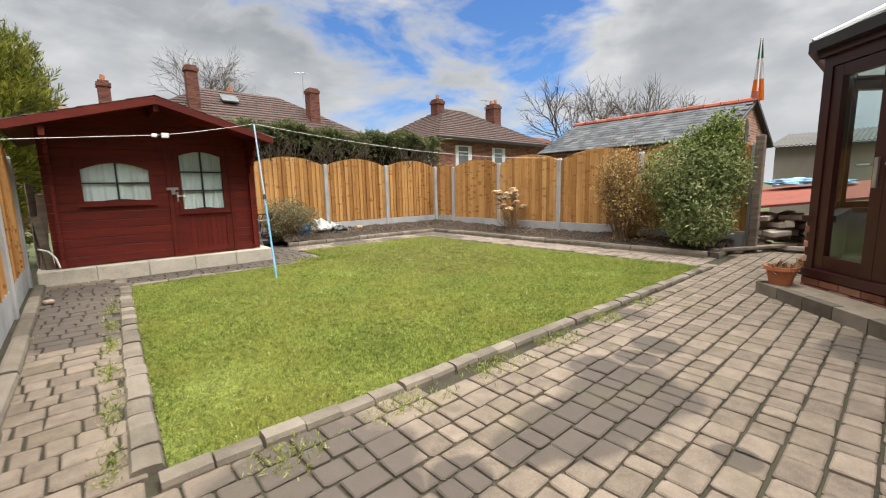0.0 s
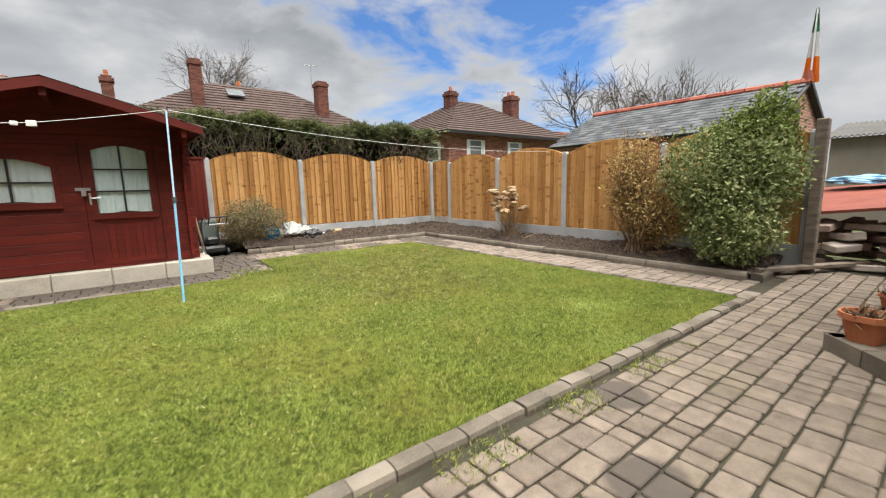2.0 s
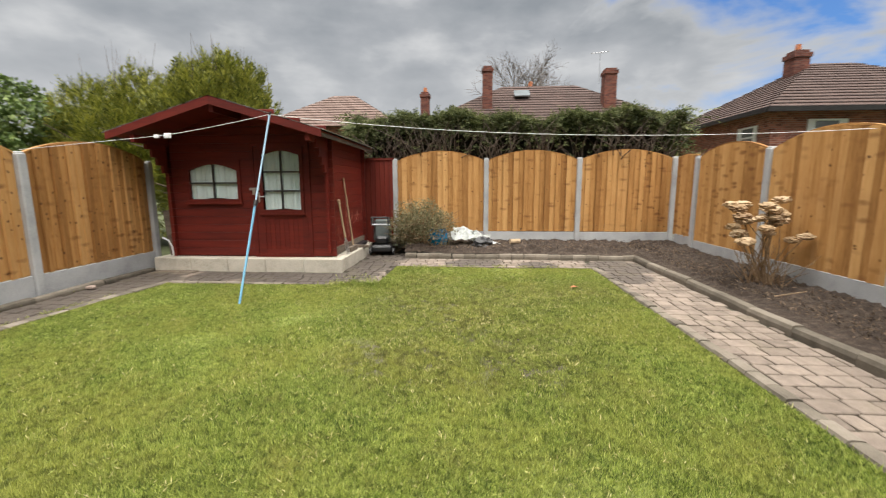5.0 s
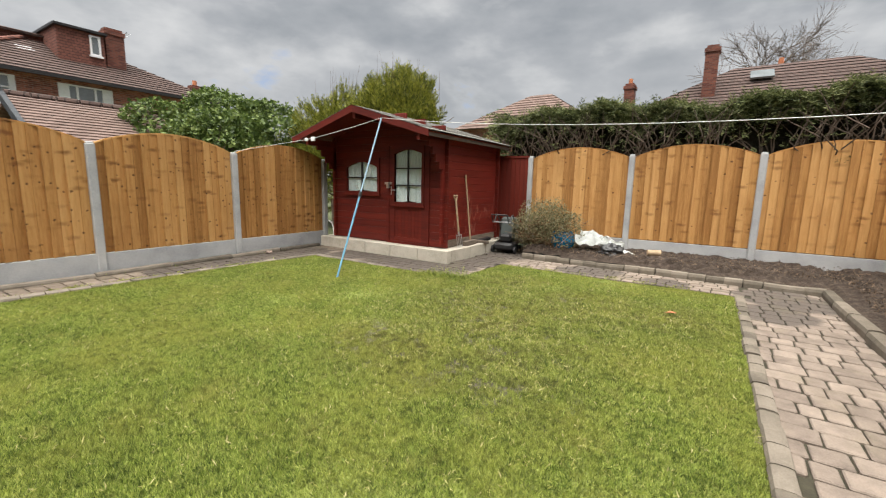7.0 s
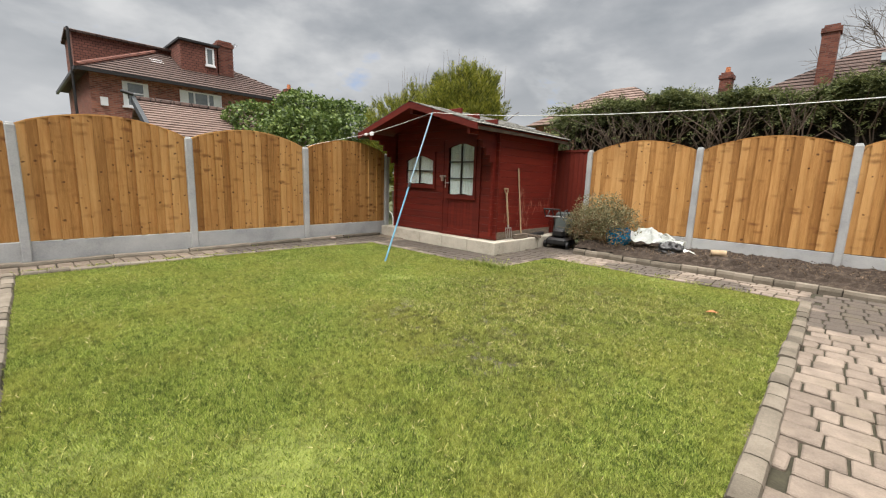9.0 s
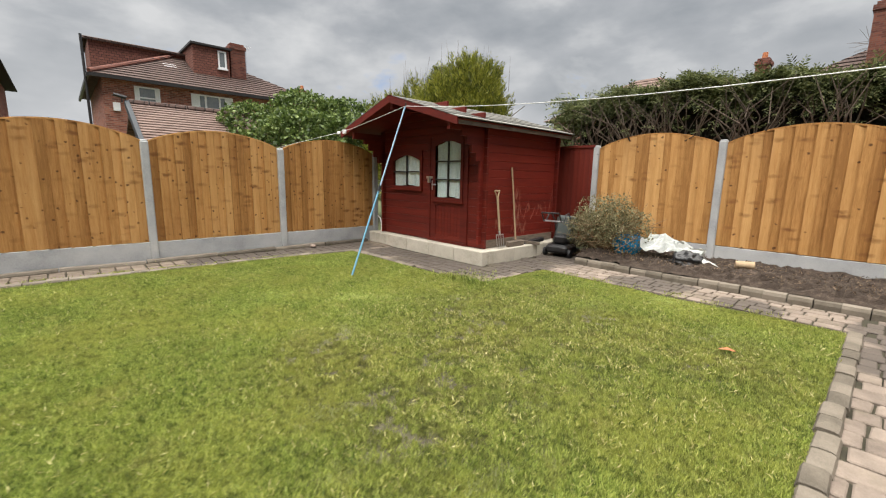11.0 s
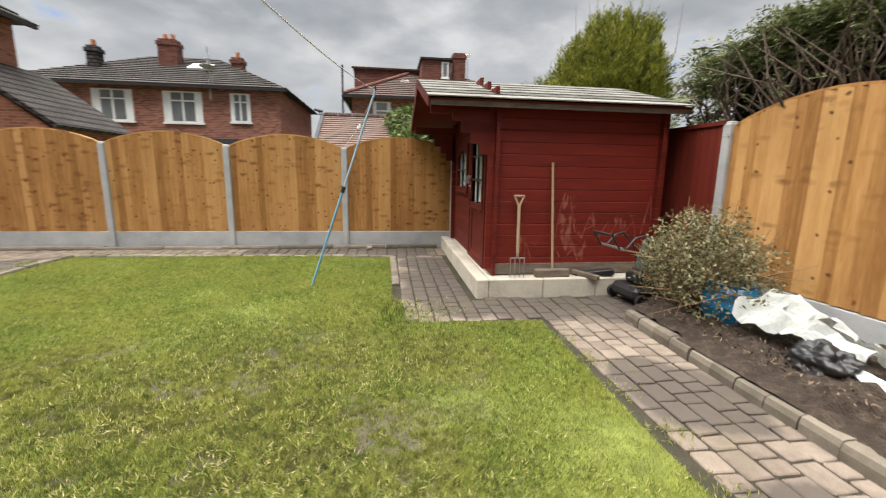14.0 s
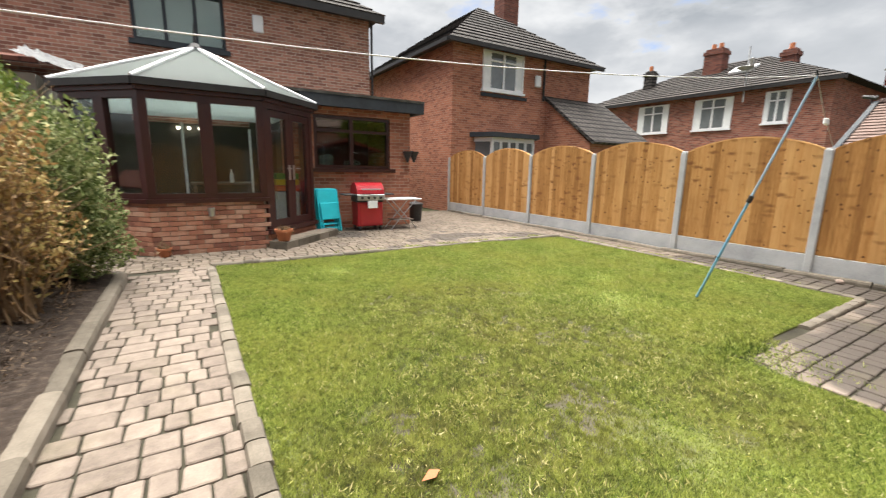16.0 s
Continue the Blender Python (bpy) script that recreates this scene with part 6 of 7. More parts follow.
def hydrangea():
    rng = np.random.default_rng(21)
    t = thing("hydrangea", "leafless hydrangea with dried tan flower heads", "shrub", (8.68, 7.2, 0.12))
    segs = []
    for k in range(26):
        a = rng.normal(size=3) * (0.07, 0.07, 0)
        ang, rad = rng.uniform(0, 2 * math.pi), rng.uniform(0.05, 0.42)
        tip = np.array((rad * math.cos(ang), rad * math.sin(ang), rng.uniform(0.62, 1.12) - rad * 0.3))
        mid = a * 0.45 + tip * 0.55 + rng.normal(size=3) * 0.03
        segs += [(a, mid, 0.009, 0.006), (mid, tip, 0.006, 0.004)]
        bm = bmesh.new()
        bmesh.ops.create_icosphere(bm, subdivisions=3, radius=1.0)
        s = rng.uniform(0.07, 0.1)
        for v in bm.verts:
            c = v.co * (1 + 0.35 * noise.noise(v.co * 5 + Vector((k * 3.0, 0, 0))) + rng.uniform(-0.12, 0.12))
            v.co = Vector((tip[0] + c.x * s, tip[1] + c.y * s, tip[2] + c.z * s * 0.5))
        part("flower_head", bm, M_HYDRANGEA, t)
    for k in range(60):
        a = rng.normal(size=3) * (0.1, 0.1, 0)
        segs.append((a, a + rng.normal(size=3) * (0.18, 0.18, 0.1) + (0, 0, 0.4), 0.005, 0.002))
    ob = new("stem_tangle", limbs_mesh("stem_tangle", segs, M_STALK))
    ob.parent = t


hydrangea()


def hedge():
    rng = np.random.default_rng(31)
    t = thing("hedge", "dark clipped conifer hedge with bare inner branches", "hedge", (6.0, 11.55, 0))
    n = 5600
    x = rng.uniform(2.75, 9.5, n)
    top = 2.84 + 0.07 * np.sin(x * 1.7) + 0.07 * np.sin(x * 5.3 + 1)
    face = rng.random(n) < 0.36
    y = np.where(face, -0.55 + rng.random(n) * 0.3, rng.uniform(-0.55, 0.75, n))
    z = np.where(face, top - 0.08 - rng.random(n) ** 1.5 * 0.42, top - 0.12 - rng.random(n) * 0.22)
    d = np.stack([rng.normal(size=n) * 0.6, np.where(face, -1.0, rng.normal(size=n) * 0.6 - 0.25), np.where(face, rng.normal(size=n) * 0.35, 0.45 + rng.random(n) * 0.5)], 1)
    ob = new("foliage", fronds("foliage", np.stack([x - 6.0, y, z], 1), d, 0.32, M_HEDGE, rng, 16, 0.085, 0.26))
    ob.parent = t
    # ragged sprays at both ends
    m = 320
    end = rng.random(m) < 0.5
    base = np.stack([np.where(end, -3.2, 3.3) + rng.normal(size=m) * 0.12, rng.uniform(-0.7, 0.6, m), rng.uniform(1.7, 2.85, m)], 1)
    d = np.stack([np.where(end, -1.0, 1.0), rng.normal(size=m) * 0.5, rng.normal(size=m) * 0.4 + 0.2], 1)
    ob = new("end_sprays", fronds("end_sprays", base, d, 0.5, M_HEDGE, rng, 16, 0.11, 0.34))
    ob.parent = t
    # low shoots among the bare trunks
    m = 160
    base = np.stack([rng.uniform(-3.2, 3.4, m), rng.uniform(-0.75, -0.5, m), rng.uniform(1.75, 2.2, m)], 1)
    d = np.stack([rng.normal(size=m), np.full(m, -0.7), rng.normal(size=m) * 0.5], 1)
    ob = new("low_shoots", fronds("low_shoots", base, d, 0.22, M_HEDGE, rng, 10, 0.07, 0.34))
    ob.parent = t
    segs = []
    for k in range(46):
        x0 = rng.uniform(-3.25, 3.4)
        a = np.array((x0, rng.uniform(-0.62, -0.35), 0.0))
        b = a + (rng.normal() * 0.2, -0.1, 1.75)
        segs.append((a, b, 0.04, 0.025))
        for _ in range(5):
            c = b + rng.normal(size=3) * (0.22, 0.1, 0.1) + (0, -0.1, 0.35)
            segs += [(b, c, 0.014, 0.009), (c, c + rng.normal(size=3) * (0.25, 0.15, 0.1) + (0, 0, 0.4), 0.009, 0.004)]
    ob = new("branchwork", limbs_mesh("branchwork", segs, M_BARK))
    ob.parent = t
    # near-black box: the shade deep in the hedge, put in as colour
    part("shade_core", boxes((-3.15, 3.35, -0.3, 0.55, 0.0, 2.6), bevel=0.15), surface("hedge_inner_shade", [(0.3, (0.012, 0.012, 0.008)), (0.7, (0.04, 0.035, 0.025))], 6, 30, 0.95, 0.9, depth=0.05), t)


hedge()


def conifer(x, y, lobes, sprays, label, mat, length, seed):
    rng = np.random.default_rng(seed)
    t = thing("conifer_tree", label, "tree", (x, y, 0))
    pts = lobed(sprays, rng, lobes, 0.55)
    d = pts - np.array([0, 0, 1.2])
    d /= np.linalg.norm(d, axis=1)[:, None]
    d += np.array([0, 0, 0.55]) + rng.normal(size=d.shape) * 0.22
    ob = new("crown", fronds("crown", pts, d, length, mat, rng, 14, 0.13, 0.2, 0.0, 0.42))
    ob.parent = t
    segs = [((0, 0, -0.1), (0, 0, 2.8), 0.16, 0.06)]
    for k in range(40):
        a = np.array((0, 0, rng.uniform(0.6, 2.6)))
        segs.append((a, a + rng.normal(size=3) * (0.8, 0.8, 0.3) + (0, 0, 0.5), 0.03, 0.008))
    for k in range(16):
        a = np.array((rng.normal() * 0.4, rng.normal() * 0.3, 3.5))
        segs.append((a, a + rng.normal(size=3) * (0.15, 0.15, 0.1) + (0, 0, 1.0), 0.008, 0.002))
    ob = new("trunk", limbs_mesh("trunk", segs, M_BARK))
    ob.parent = t


conifer(-0.75, 11.7, [(0, 0, 2.5, 1.25, 1.0, 1.3), (0.15, -0.05, 3.2, 0.95, 0.85, 0.9), (-0.6, 0.1, 2.6, 1.0, 0.9, 1.1), (-0.2, 0, 1.4, 1.3, 1.0, 1.2)], 6500, "rounded golden-green conifer behind the shed", M_CONIFER, 0.3, 41)
conifer(-3.1, 12.0, [(0, 0, 2.5, 1.5, 1.3, 1.35), (0.8, 0, 2.4, 1.2, 1.1, 1.2), (-1.2, 0.2, 2.2, 1.2, 1.2, 1.2), (0, 0, 1.4, 1.6, 1.2, 1.2)], 5500, "smaller golden-green conifer over the fence", M_CONIFER, 0.3, 42)


def ivy_mass():
    rng = np.random.default_rng(51)
    t = thing("ivy_mass", "thick mound of glossy ivy over the neighbour's garage", "ivy", (-6.0, 9.4, 0))
    lobes = [(0, 0.4, 2.7, 1.2, 1.3, 1.2), (0.4, 1.6, 2.6, 1.2, 1.2, 1.1), (-0.3, -1.0, 2.4, 1.0, 1.2, 1.0), (1.0, -0.2, 1.9, 1.0, 1.6, 1.2)]
    ob = new("leaves", leaf_mesh("leaves", lobed(27000, rng, lobes, 0.8), 0.105, M_IVY, rng, -0.3, 0.85))
    ob.parent = t
    segs = []
    for k in range(40):
        a = np.array((rng.uniform(-0.5, 0.8), rng.uniform(-1.5, 1.8), 0))
        segs.append((a, a + rng.normal(size=3) * (0.3, 0.3, 0.2) + (0, 0, 2.4), 0.03, 0.012))
    ob = new("stem_tangle", limbs_mesh("stem_tangle", segs, M_BARK))
    ob.parent = t


ivy_mass()


def bare_tree(x, y, h, seed, depth=4, label="bare winter tree behind the houses", r=0.16):
    rng = np.random.default_rng(seed)
    t = thing("bare_tree", label, "tree", (x, y, 0), group="bare trees behind the houses")
    ob = new("trunk", limbs_mesh("trunk", [((0, 0, -0.1), (0.05, 0, h * 0.45), r, r * 0.75)], M_BARK))
    ob.parent = t
    segs = []
    for k in range(4):
        segs += branching(rng, (0.05, 0, h * (0.36 + 0.03 * k)), (rng.normal() * 0.5, rng.normal() * 0.5, 1.0), h * 0.3, r * 0.5, depth, 0.55)
    ob = new("crown", limbs_mesh("crown", segs, M_BARK))
    ob.parent = t


bare_tree(8.0, 37.0, 10.5, 61)
bare_tree(20.5, 13.0, 6.2, 62, 3, r=0.1)
bare_tree(23.0, 12.0, 6.6, 63, 3, r=0.1)
bare_tree(25.0, 11.0, 6.4, 64, 3, r=0.1)
bare_tree(-22.0, 0.0, 6.0, 65, 3)


# ---- neighbouring houses ----
def far_window(parent, axis, c, a0, a1, z0, z1, mat=None, splits=2, trans=0.7, out=1):
    """A white window on a wall; axis 'y': the wall runs along x at y = c, 'x': along y at x = c. out: the side it faces."""
    mat = mat or M_WHITE

    def bx(p0, p1, d0, d1, q0, q1):
        d0, d1 = sorted((c + d0 * out, c + d1 * out))
        return (p0, p1, d0, d1, q0, q1) if axis == "y" else (d0, d1, p0, p1, q0, q1)

    b = 0.06
    w = part("window", boxes(bx(a0, a1, -0.02, 0.05, z0, z0 + b), bx(a0, a1, -0.02, 0.05, z1 - b, z1), bx(a0, a0 + b, -0.02, 0.049, z0 + b, z1 - b), bx(a1 - b, a1, -0.02, 0.049, z0 + b, z1 - b)), mat, parent)
    for i in range(1, splits):
        a = a0 + (a1 - a0) * i / splits
        part("mullion", boxes(bx(a - 0.04, a + 0.04, -0.02, 0.045, z0 + b, z1 - b)), mat, w)
    if trans:
        z = z0 + (z1 - z0) * trans
        part("transom", boxes(bx(a0 + b, a1 - b, -0.02, 0.04, z - 0.03, z + 0.03)), mat, w)
    part("pane", boxes(bx(a0 + b, a1 - b, 0.0, 0.012, z0 + b, z1 - b)), M_FARGLASS, w)
    for c0, c1 in ((a0 + b, a0 + (a1 - a0) * 0.2), (a1 - (a1 - a0) * 0.2, a1 - b)):
        part("curtain", boxes(bx(c0, c1, 0.012, 0.016, z0 + b, z1 - b)), M_CURTAIN, w)
    part("window_sill", boxes(bx(a0 - 0.05, a1 + 0.05, -0.02, 0.1, z0 - 0.08, z0)), mat, w)


M_FARGLASS = surface("dark_reflecting_pane", [(0.3, (0.1, 0.115, 0.12)), (0.7, (0.2, 0.22, 0.23))], 1.5, 20, 0.08, 0.0, spec=0.8)


def next_door():
    h = thing("neighbour_house", "orange-red brick house with a hipped tile roof next door", "house")
    y, ze = HOUSE_Y, 5.35
    part("wall", boxes((-6.7, -0.22, y - 8, y, -0.1, ze)), M_BRICK_ORANGE, h)
    part("roof", hip_roof(bmesh.new(), -6.7, -0.22, y - 8, y, ze, 7.9, 0.4), M_TILE_GREY, h)
    part("gutter", boxes((-7.0, 0.2, y + 0.36, y + 0.46, ze - 0.12, ze), (0.14, 0.24, y - 8, y + 0.36, ze - 0.12, ze)), M_LEAD, h)
    chimney(h, -5.2, y - 3.6, 6.2, 9.2, 0.8, 0.7, M_BRICK_SOOTY, 2)
    far_window(h, "y", y, -3.2, -1.4, 4.05, 5.3, M_WHITE, 2, 0.75)
    part("lintel", boxes((-3.4, -1.35, y, y + 0.05, 3.82, 3.93)), M_ROOFEDGE, h)
    # bay window
    bay = [(-1.15, y), (-1.5, y + 0.55), (-3.4, y + 0.55), (-3.75, y)]
    for z0, z1, m in ((-0.1, 1.1, M_BRICK_ORANGE), (1.1, 1.3, M_WHITE), (2.3, 2.45, M_WHITE)):
        part("bay_wall", prism(bmesh.new(), bay, z0, z1), m, h)
    part("bay_glass", prism(bmesh.new(), [(-1.2, y), (-1.53, y + 0.5), (-3.37, y + 0.5), (-3.7, y)], 1.3, 2.3), M_FARGLASS, h)
    for u in range(6):
        x = -1.53 - u * 0.368
        part("bay_mullion", boxes((x - 0.05, x + 0.05, y + 0.48, y + 0.55, 1.3, 2.3)), M_WHITE, h)
    part("bay_transom", boxes((-3.4, -1.5, y + 0.485, y + 0.545, 1.9, 1.96)), M_WHITE, h)
    part("bay_roof", prism(bmesh.new(), [(-0.95, y), (-1.4, y + 0.72), (-3.5, y + 0.72), (-3.95, y)], 2.45, 2.6), M_ROOFEDGE, h)
    # lean-to at the side of the rear wall
    part("annex_wall", prism(bmesh.new(), [(-4.4, y), (-4.4, y + 2.2), (-7.5, y + 2.2), (-7.5, y)], -0.1, 2.3), M_BRICK_ORANGE, h)
    bm = bmesh.new()
    v = [bm.verts.new(p) for p in ((-4.4, y, 2.3), (-4.4, y + 2.2, 2.3), (-4.4, y, 3.95), (-7.5, y, 2.3), (-7.5, y + 2.2, 2.3), (-7.5, y, 3.95))]
    for f in ((0, 1, 2), (3, 5, 4), (0, 2, 5, 3), (1, 4, 5, 2), (0, 3, 4, 1)):
        bm.faces.new([v[i] for i in f])
    bmesh.ops.recalc_face_normals(bm, faces=bm.faces)
    part("annex_gable", bm, M_BRICK_ORANGE, h)
    part("annex_roof", slab(bmesh.new(), [(-4.3, y, 4.1), (-4.3, y + 2.45, 2.35), (-7.6, y + 2.45, 2.35), (-7.6, y, 4.1)], 0.1), M_TILE_GREY, h)
    part("downpipe", rod(bmesh.new(), (-4.2, y + 0.05, 3.9), (-4.2, y + 0.05, ze), 0.04), M_LEAD, h)
    part("vent", boxes((-4.0, -3.75, y, y + 0.12, 4.35, 4.75), bevel=0.03), M_WHITE, h)


next_door()


def west_house():
    h = thing("semi_house", "red brick semi with a grey hipped roof and dormer lights", "house", (-1.6, -0.4, -0.1))
    part("wall", boxes((-21.0, -12.6, -9.0, 2.6, -0.1, 5.2)), M_BRICK, h)
    part("roof", hip_roof(bmesh.new(), -21.0, -12.6, -9.0, 2.6, 5.2, 7.4, 0.4), M_TILE_GREY, h)
    part("gutter", boxes((-12.25, -12.15, -9.3, 3.0, 5.06, 5.2)), M_LEAD, h)
    for y0, y1, z0 in ((0.35, 1.25, 3.65), (-2.6, -0.9, 3.55), (-5.6, -3.9, 3.55)):
        far_window(h, "x", -12.6, y0, y1, z0, 4.95, M_WHITE, 2, 0.7)
    chimney(h, -15.5, -3.4, 6.0, 7.9, 0.7, 0.9, M_BRICK_SOOTY, 2)
    chimney(h, -14.5, -6.4, 6.0, 7.2, 0.5, 0.5, M_TILE_GREY, 1)
    chimney(h, -15.5, -0.1, 6.0, 7.2, 0.5, 0.6, M_BRICK_SOOTY, 1)
    bm = rod(bmesh.new(), (-12.3, -0.4, 4.6), (-12.3, -0.4, 6.9), 0.03)
    lathe(bm, [(0.32, 0.1), (0.2, 0.03), (0.0, 0.0), (0.2, 0.04), (0.33, 0.12)], at=(-12.1, -0.4, 5.9))
    part("satellite_dish", bm, M_CONC, h, "grey satellite dish on a pole")
    part("roof_light", slab(bmesh.new(), [(-15.2, -2.2, 6.78), (-15.2, -1.2, 6.78), (-14.4, -1.2, 6.4), (-14.4, -2.2, 6.4)], 0.1), M_WHITE, h)
    part("flue", rod(bmesh.new(), (-14.6, -1.2, 6.2), (-14.4, -1.2, 6.9), 0.1, 0.1, 10), M_STEEL, h)
    part("porch_roof", boxes((-12.6, -11.9, -1.0, 2.0, 2.6, 2.8)), M_ROOFEDGE, h)


west_house()


def north_west_house():
    h = thing("dormer_house", "brick semi with red tile-hung box dormers", "house")
    x, y0, y1, ze, zr = -16.2, 5.45, 15.2, 5.3, 7.6
    part("wall", boxes((x - 8, x, y0, y1, -0.1, ze)), M_BRICK, h)
    part("roof", hip_roof(bmesh.new(), x - 8, x, y0, y1, ze, zr, 0.4), M_TILE_BROWN, h)
    part("gutter", boxes((x + 0.38, x + 0.48, y0 - 0.4, y1 + 0.4, ze - 0.14, ze), (x - 8.4, x + 0.38, y0 - 0.5, y0 - 0.4, ze - 0.14, ze)), M_LEAD, h)
    part("eaves_trim", boxes((x, x + 0.38, y0 - 0.4, y1 + 0.4, ze - 0.06, ze - 0.02)), M_WHITE, h)
    d = part("dormer", boxes((x - 5.0, x - 1.5, 9.3, 11.0, 5.4, 7.7)), M_TILE_RED, h)
    part("dormer_roof", boxes((x - 5.1, x - 1.35, 9.2, 11.1, 7.7, 7.8)), M_LEAD, d)
    far_window(h, "x", x - 1.5, 10.45, 10.85, 6.75, 7.6, M_WHITE, 1, None)
    g = part("gable_dormer", boxes((x - 6.2, x - 3.3, y0 - 0.1, 9.6, 5.4, 7.5)), M_TILE_RED, h)
    part("gable_dormer_roof", slab(bmesh.new(), [(x - 4.2, y0 - 0.25, 7.78), (x - 4.2, 9.7, 7.78), (x - 3.1, 9.7, 7.5), (x - 3.1, y0 - 0.25, 7.5)], 0.1), M_TILE_BROWN, g)
    part("gable_dormer_back_roof", slab(bmesh.new(), [(x - 4.2, y0 - 0.25, 7.78), (x - 4.2, 9.7, 7.78), (x - 6.3, 9.7, 7.5), (x - 6.3, y0 - 0.25, 7.5)], 0.1), M_TILE_BROWN, g)
    part("hip_ridge", rod(bmesh.new(), (x + 0.4, y0 - 0.4, ze + 0.06), (x - 4.0, y0 + 3.9, zr + 0.06), 0.1, 0.1, 8), M_TILE_RED, h)
    chimney(h, x - 1.95, 11.5, 5.9, 8.2, 0.55, 0.75, M_BRICK_SOOTY, 0)
    aerial(h, x - 2.3, 12.1, 6.9, 1.3)
    chimney(h, x - 1.6, 15.0, 5.4, 6.3, 0.5, 0.6, M_BRICK_SOOTY, 1)
    far_window(h, "x", x, 6.55, 7.5, 4.0, 5.05, M_WHITE, 1, 0.55)
    far_window(h, "x", x, 8.75, 10.6, 3.9, 5.05, M_WHITE, 3, None)
    part("skylight", slab(bmesh.new(), [(x - 2.3, 8.1, 6.72), (x - 2.3, 8.65, 6.72), (x - 1.75, 8.65, 6.43), (x - 1.75, 8.1, 6.43)], 0.05), M_WHITE, h)
    part("drainpipe", rod(bmesh.new(), (x + 0.1, y0 - 0.5, 1.0), (x - 0.3, y0 - 0.5, 6.9), 0.05), M_LEAD, h)
    part("alarm_box", boxes((x, x + 0.1, 5.75, 6.0, 3.9, 4.25)), M_WHITE, h)


north_west_house()


def side_garage():
    g = thing("garage", "neighbour's garage with a weathered red-brown tile roof", "garage")
    xr, zr, ze, y0, y1 = -6.9, 3.1, 1.75, 5.3, 9.8
    part("wall", boxes((xr - 2.0, xr + 2.0, y0 + 0.2, y1 - 0.2, -0.1, 1.9)), M_BRICK, g)
    rows = 18
    for sx in (-1, 1):
        for r in range(rows):
            u0, u1 = r / rows, (r + 1.3) / rows
            q = [(xr + sx * 2.35 * u, yy, zr + (ze - zr) * u + lift) for u, yy, lift in ((u0, y0, 0.0), (u0, y1, 0.0), (u1, y1, 0.03), (u1, y0, 0.03))]
            part("tile_course", slab(bmesh.new(), q, 0.025), M_TILE_PINK, g)
    part("gable", plate(bmesh.new(), [(xr - 2.0, 1.9), (xr + 2.0, 1.9), (xr, zr - 0.06)], y0 + 0.2, y0 + 0.3), M_BRICK, g)
    part("barge_board", slab(bmesh.new(), [(xr, y0 - 0.1, zr + 0.06), (xr, y0, zr + 0.06), (xr + 2.4, y0, ze + 0.05), (xr + 2.4, y0 - 0.1, ze + 0.05)], 0.16), M_ROOFEDGE, g)
    for i in range(10):
        part("ridge_tile", rod(bmesh.new(), (xr, y0 + i * 0.45, zr + 0.01), (xr, y0 + 0.42 + i * 0.45, zr + 0.01), 0.09, 0.09, 8), M_TILE_BROWN, g)
    part("cowl", rod(rod(bmesh.new(), (xr, y0 - 0.15, zr), (xr, y0 - 0.15, zr + 0.18), 0.02), (xr, y0 - 0.32, zr + 0.18), (xr, y0 - 0.05, zr + 0.12), 0.04, 0.05), M_DARK, g, "dark lamp head on the gable end")


side_garage()


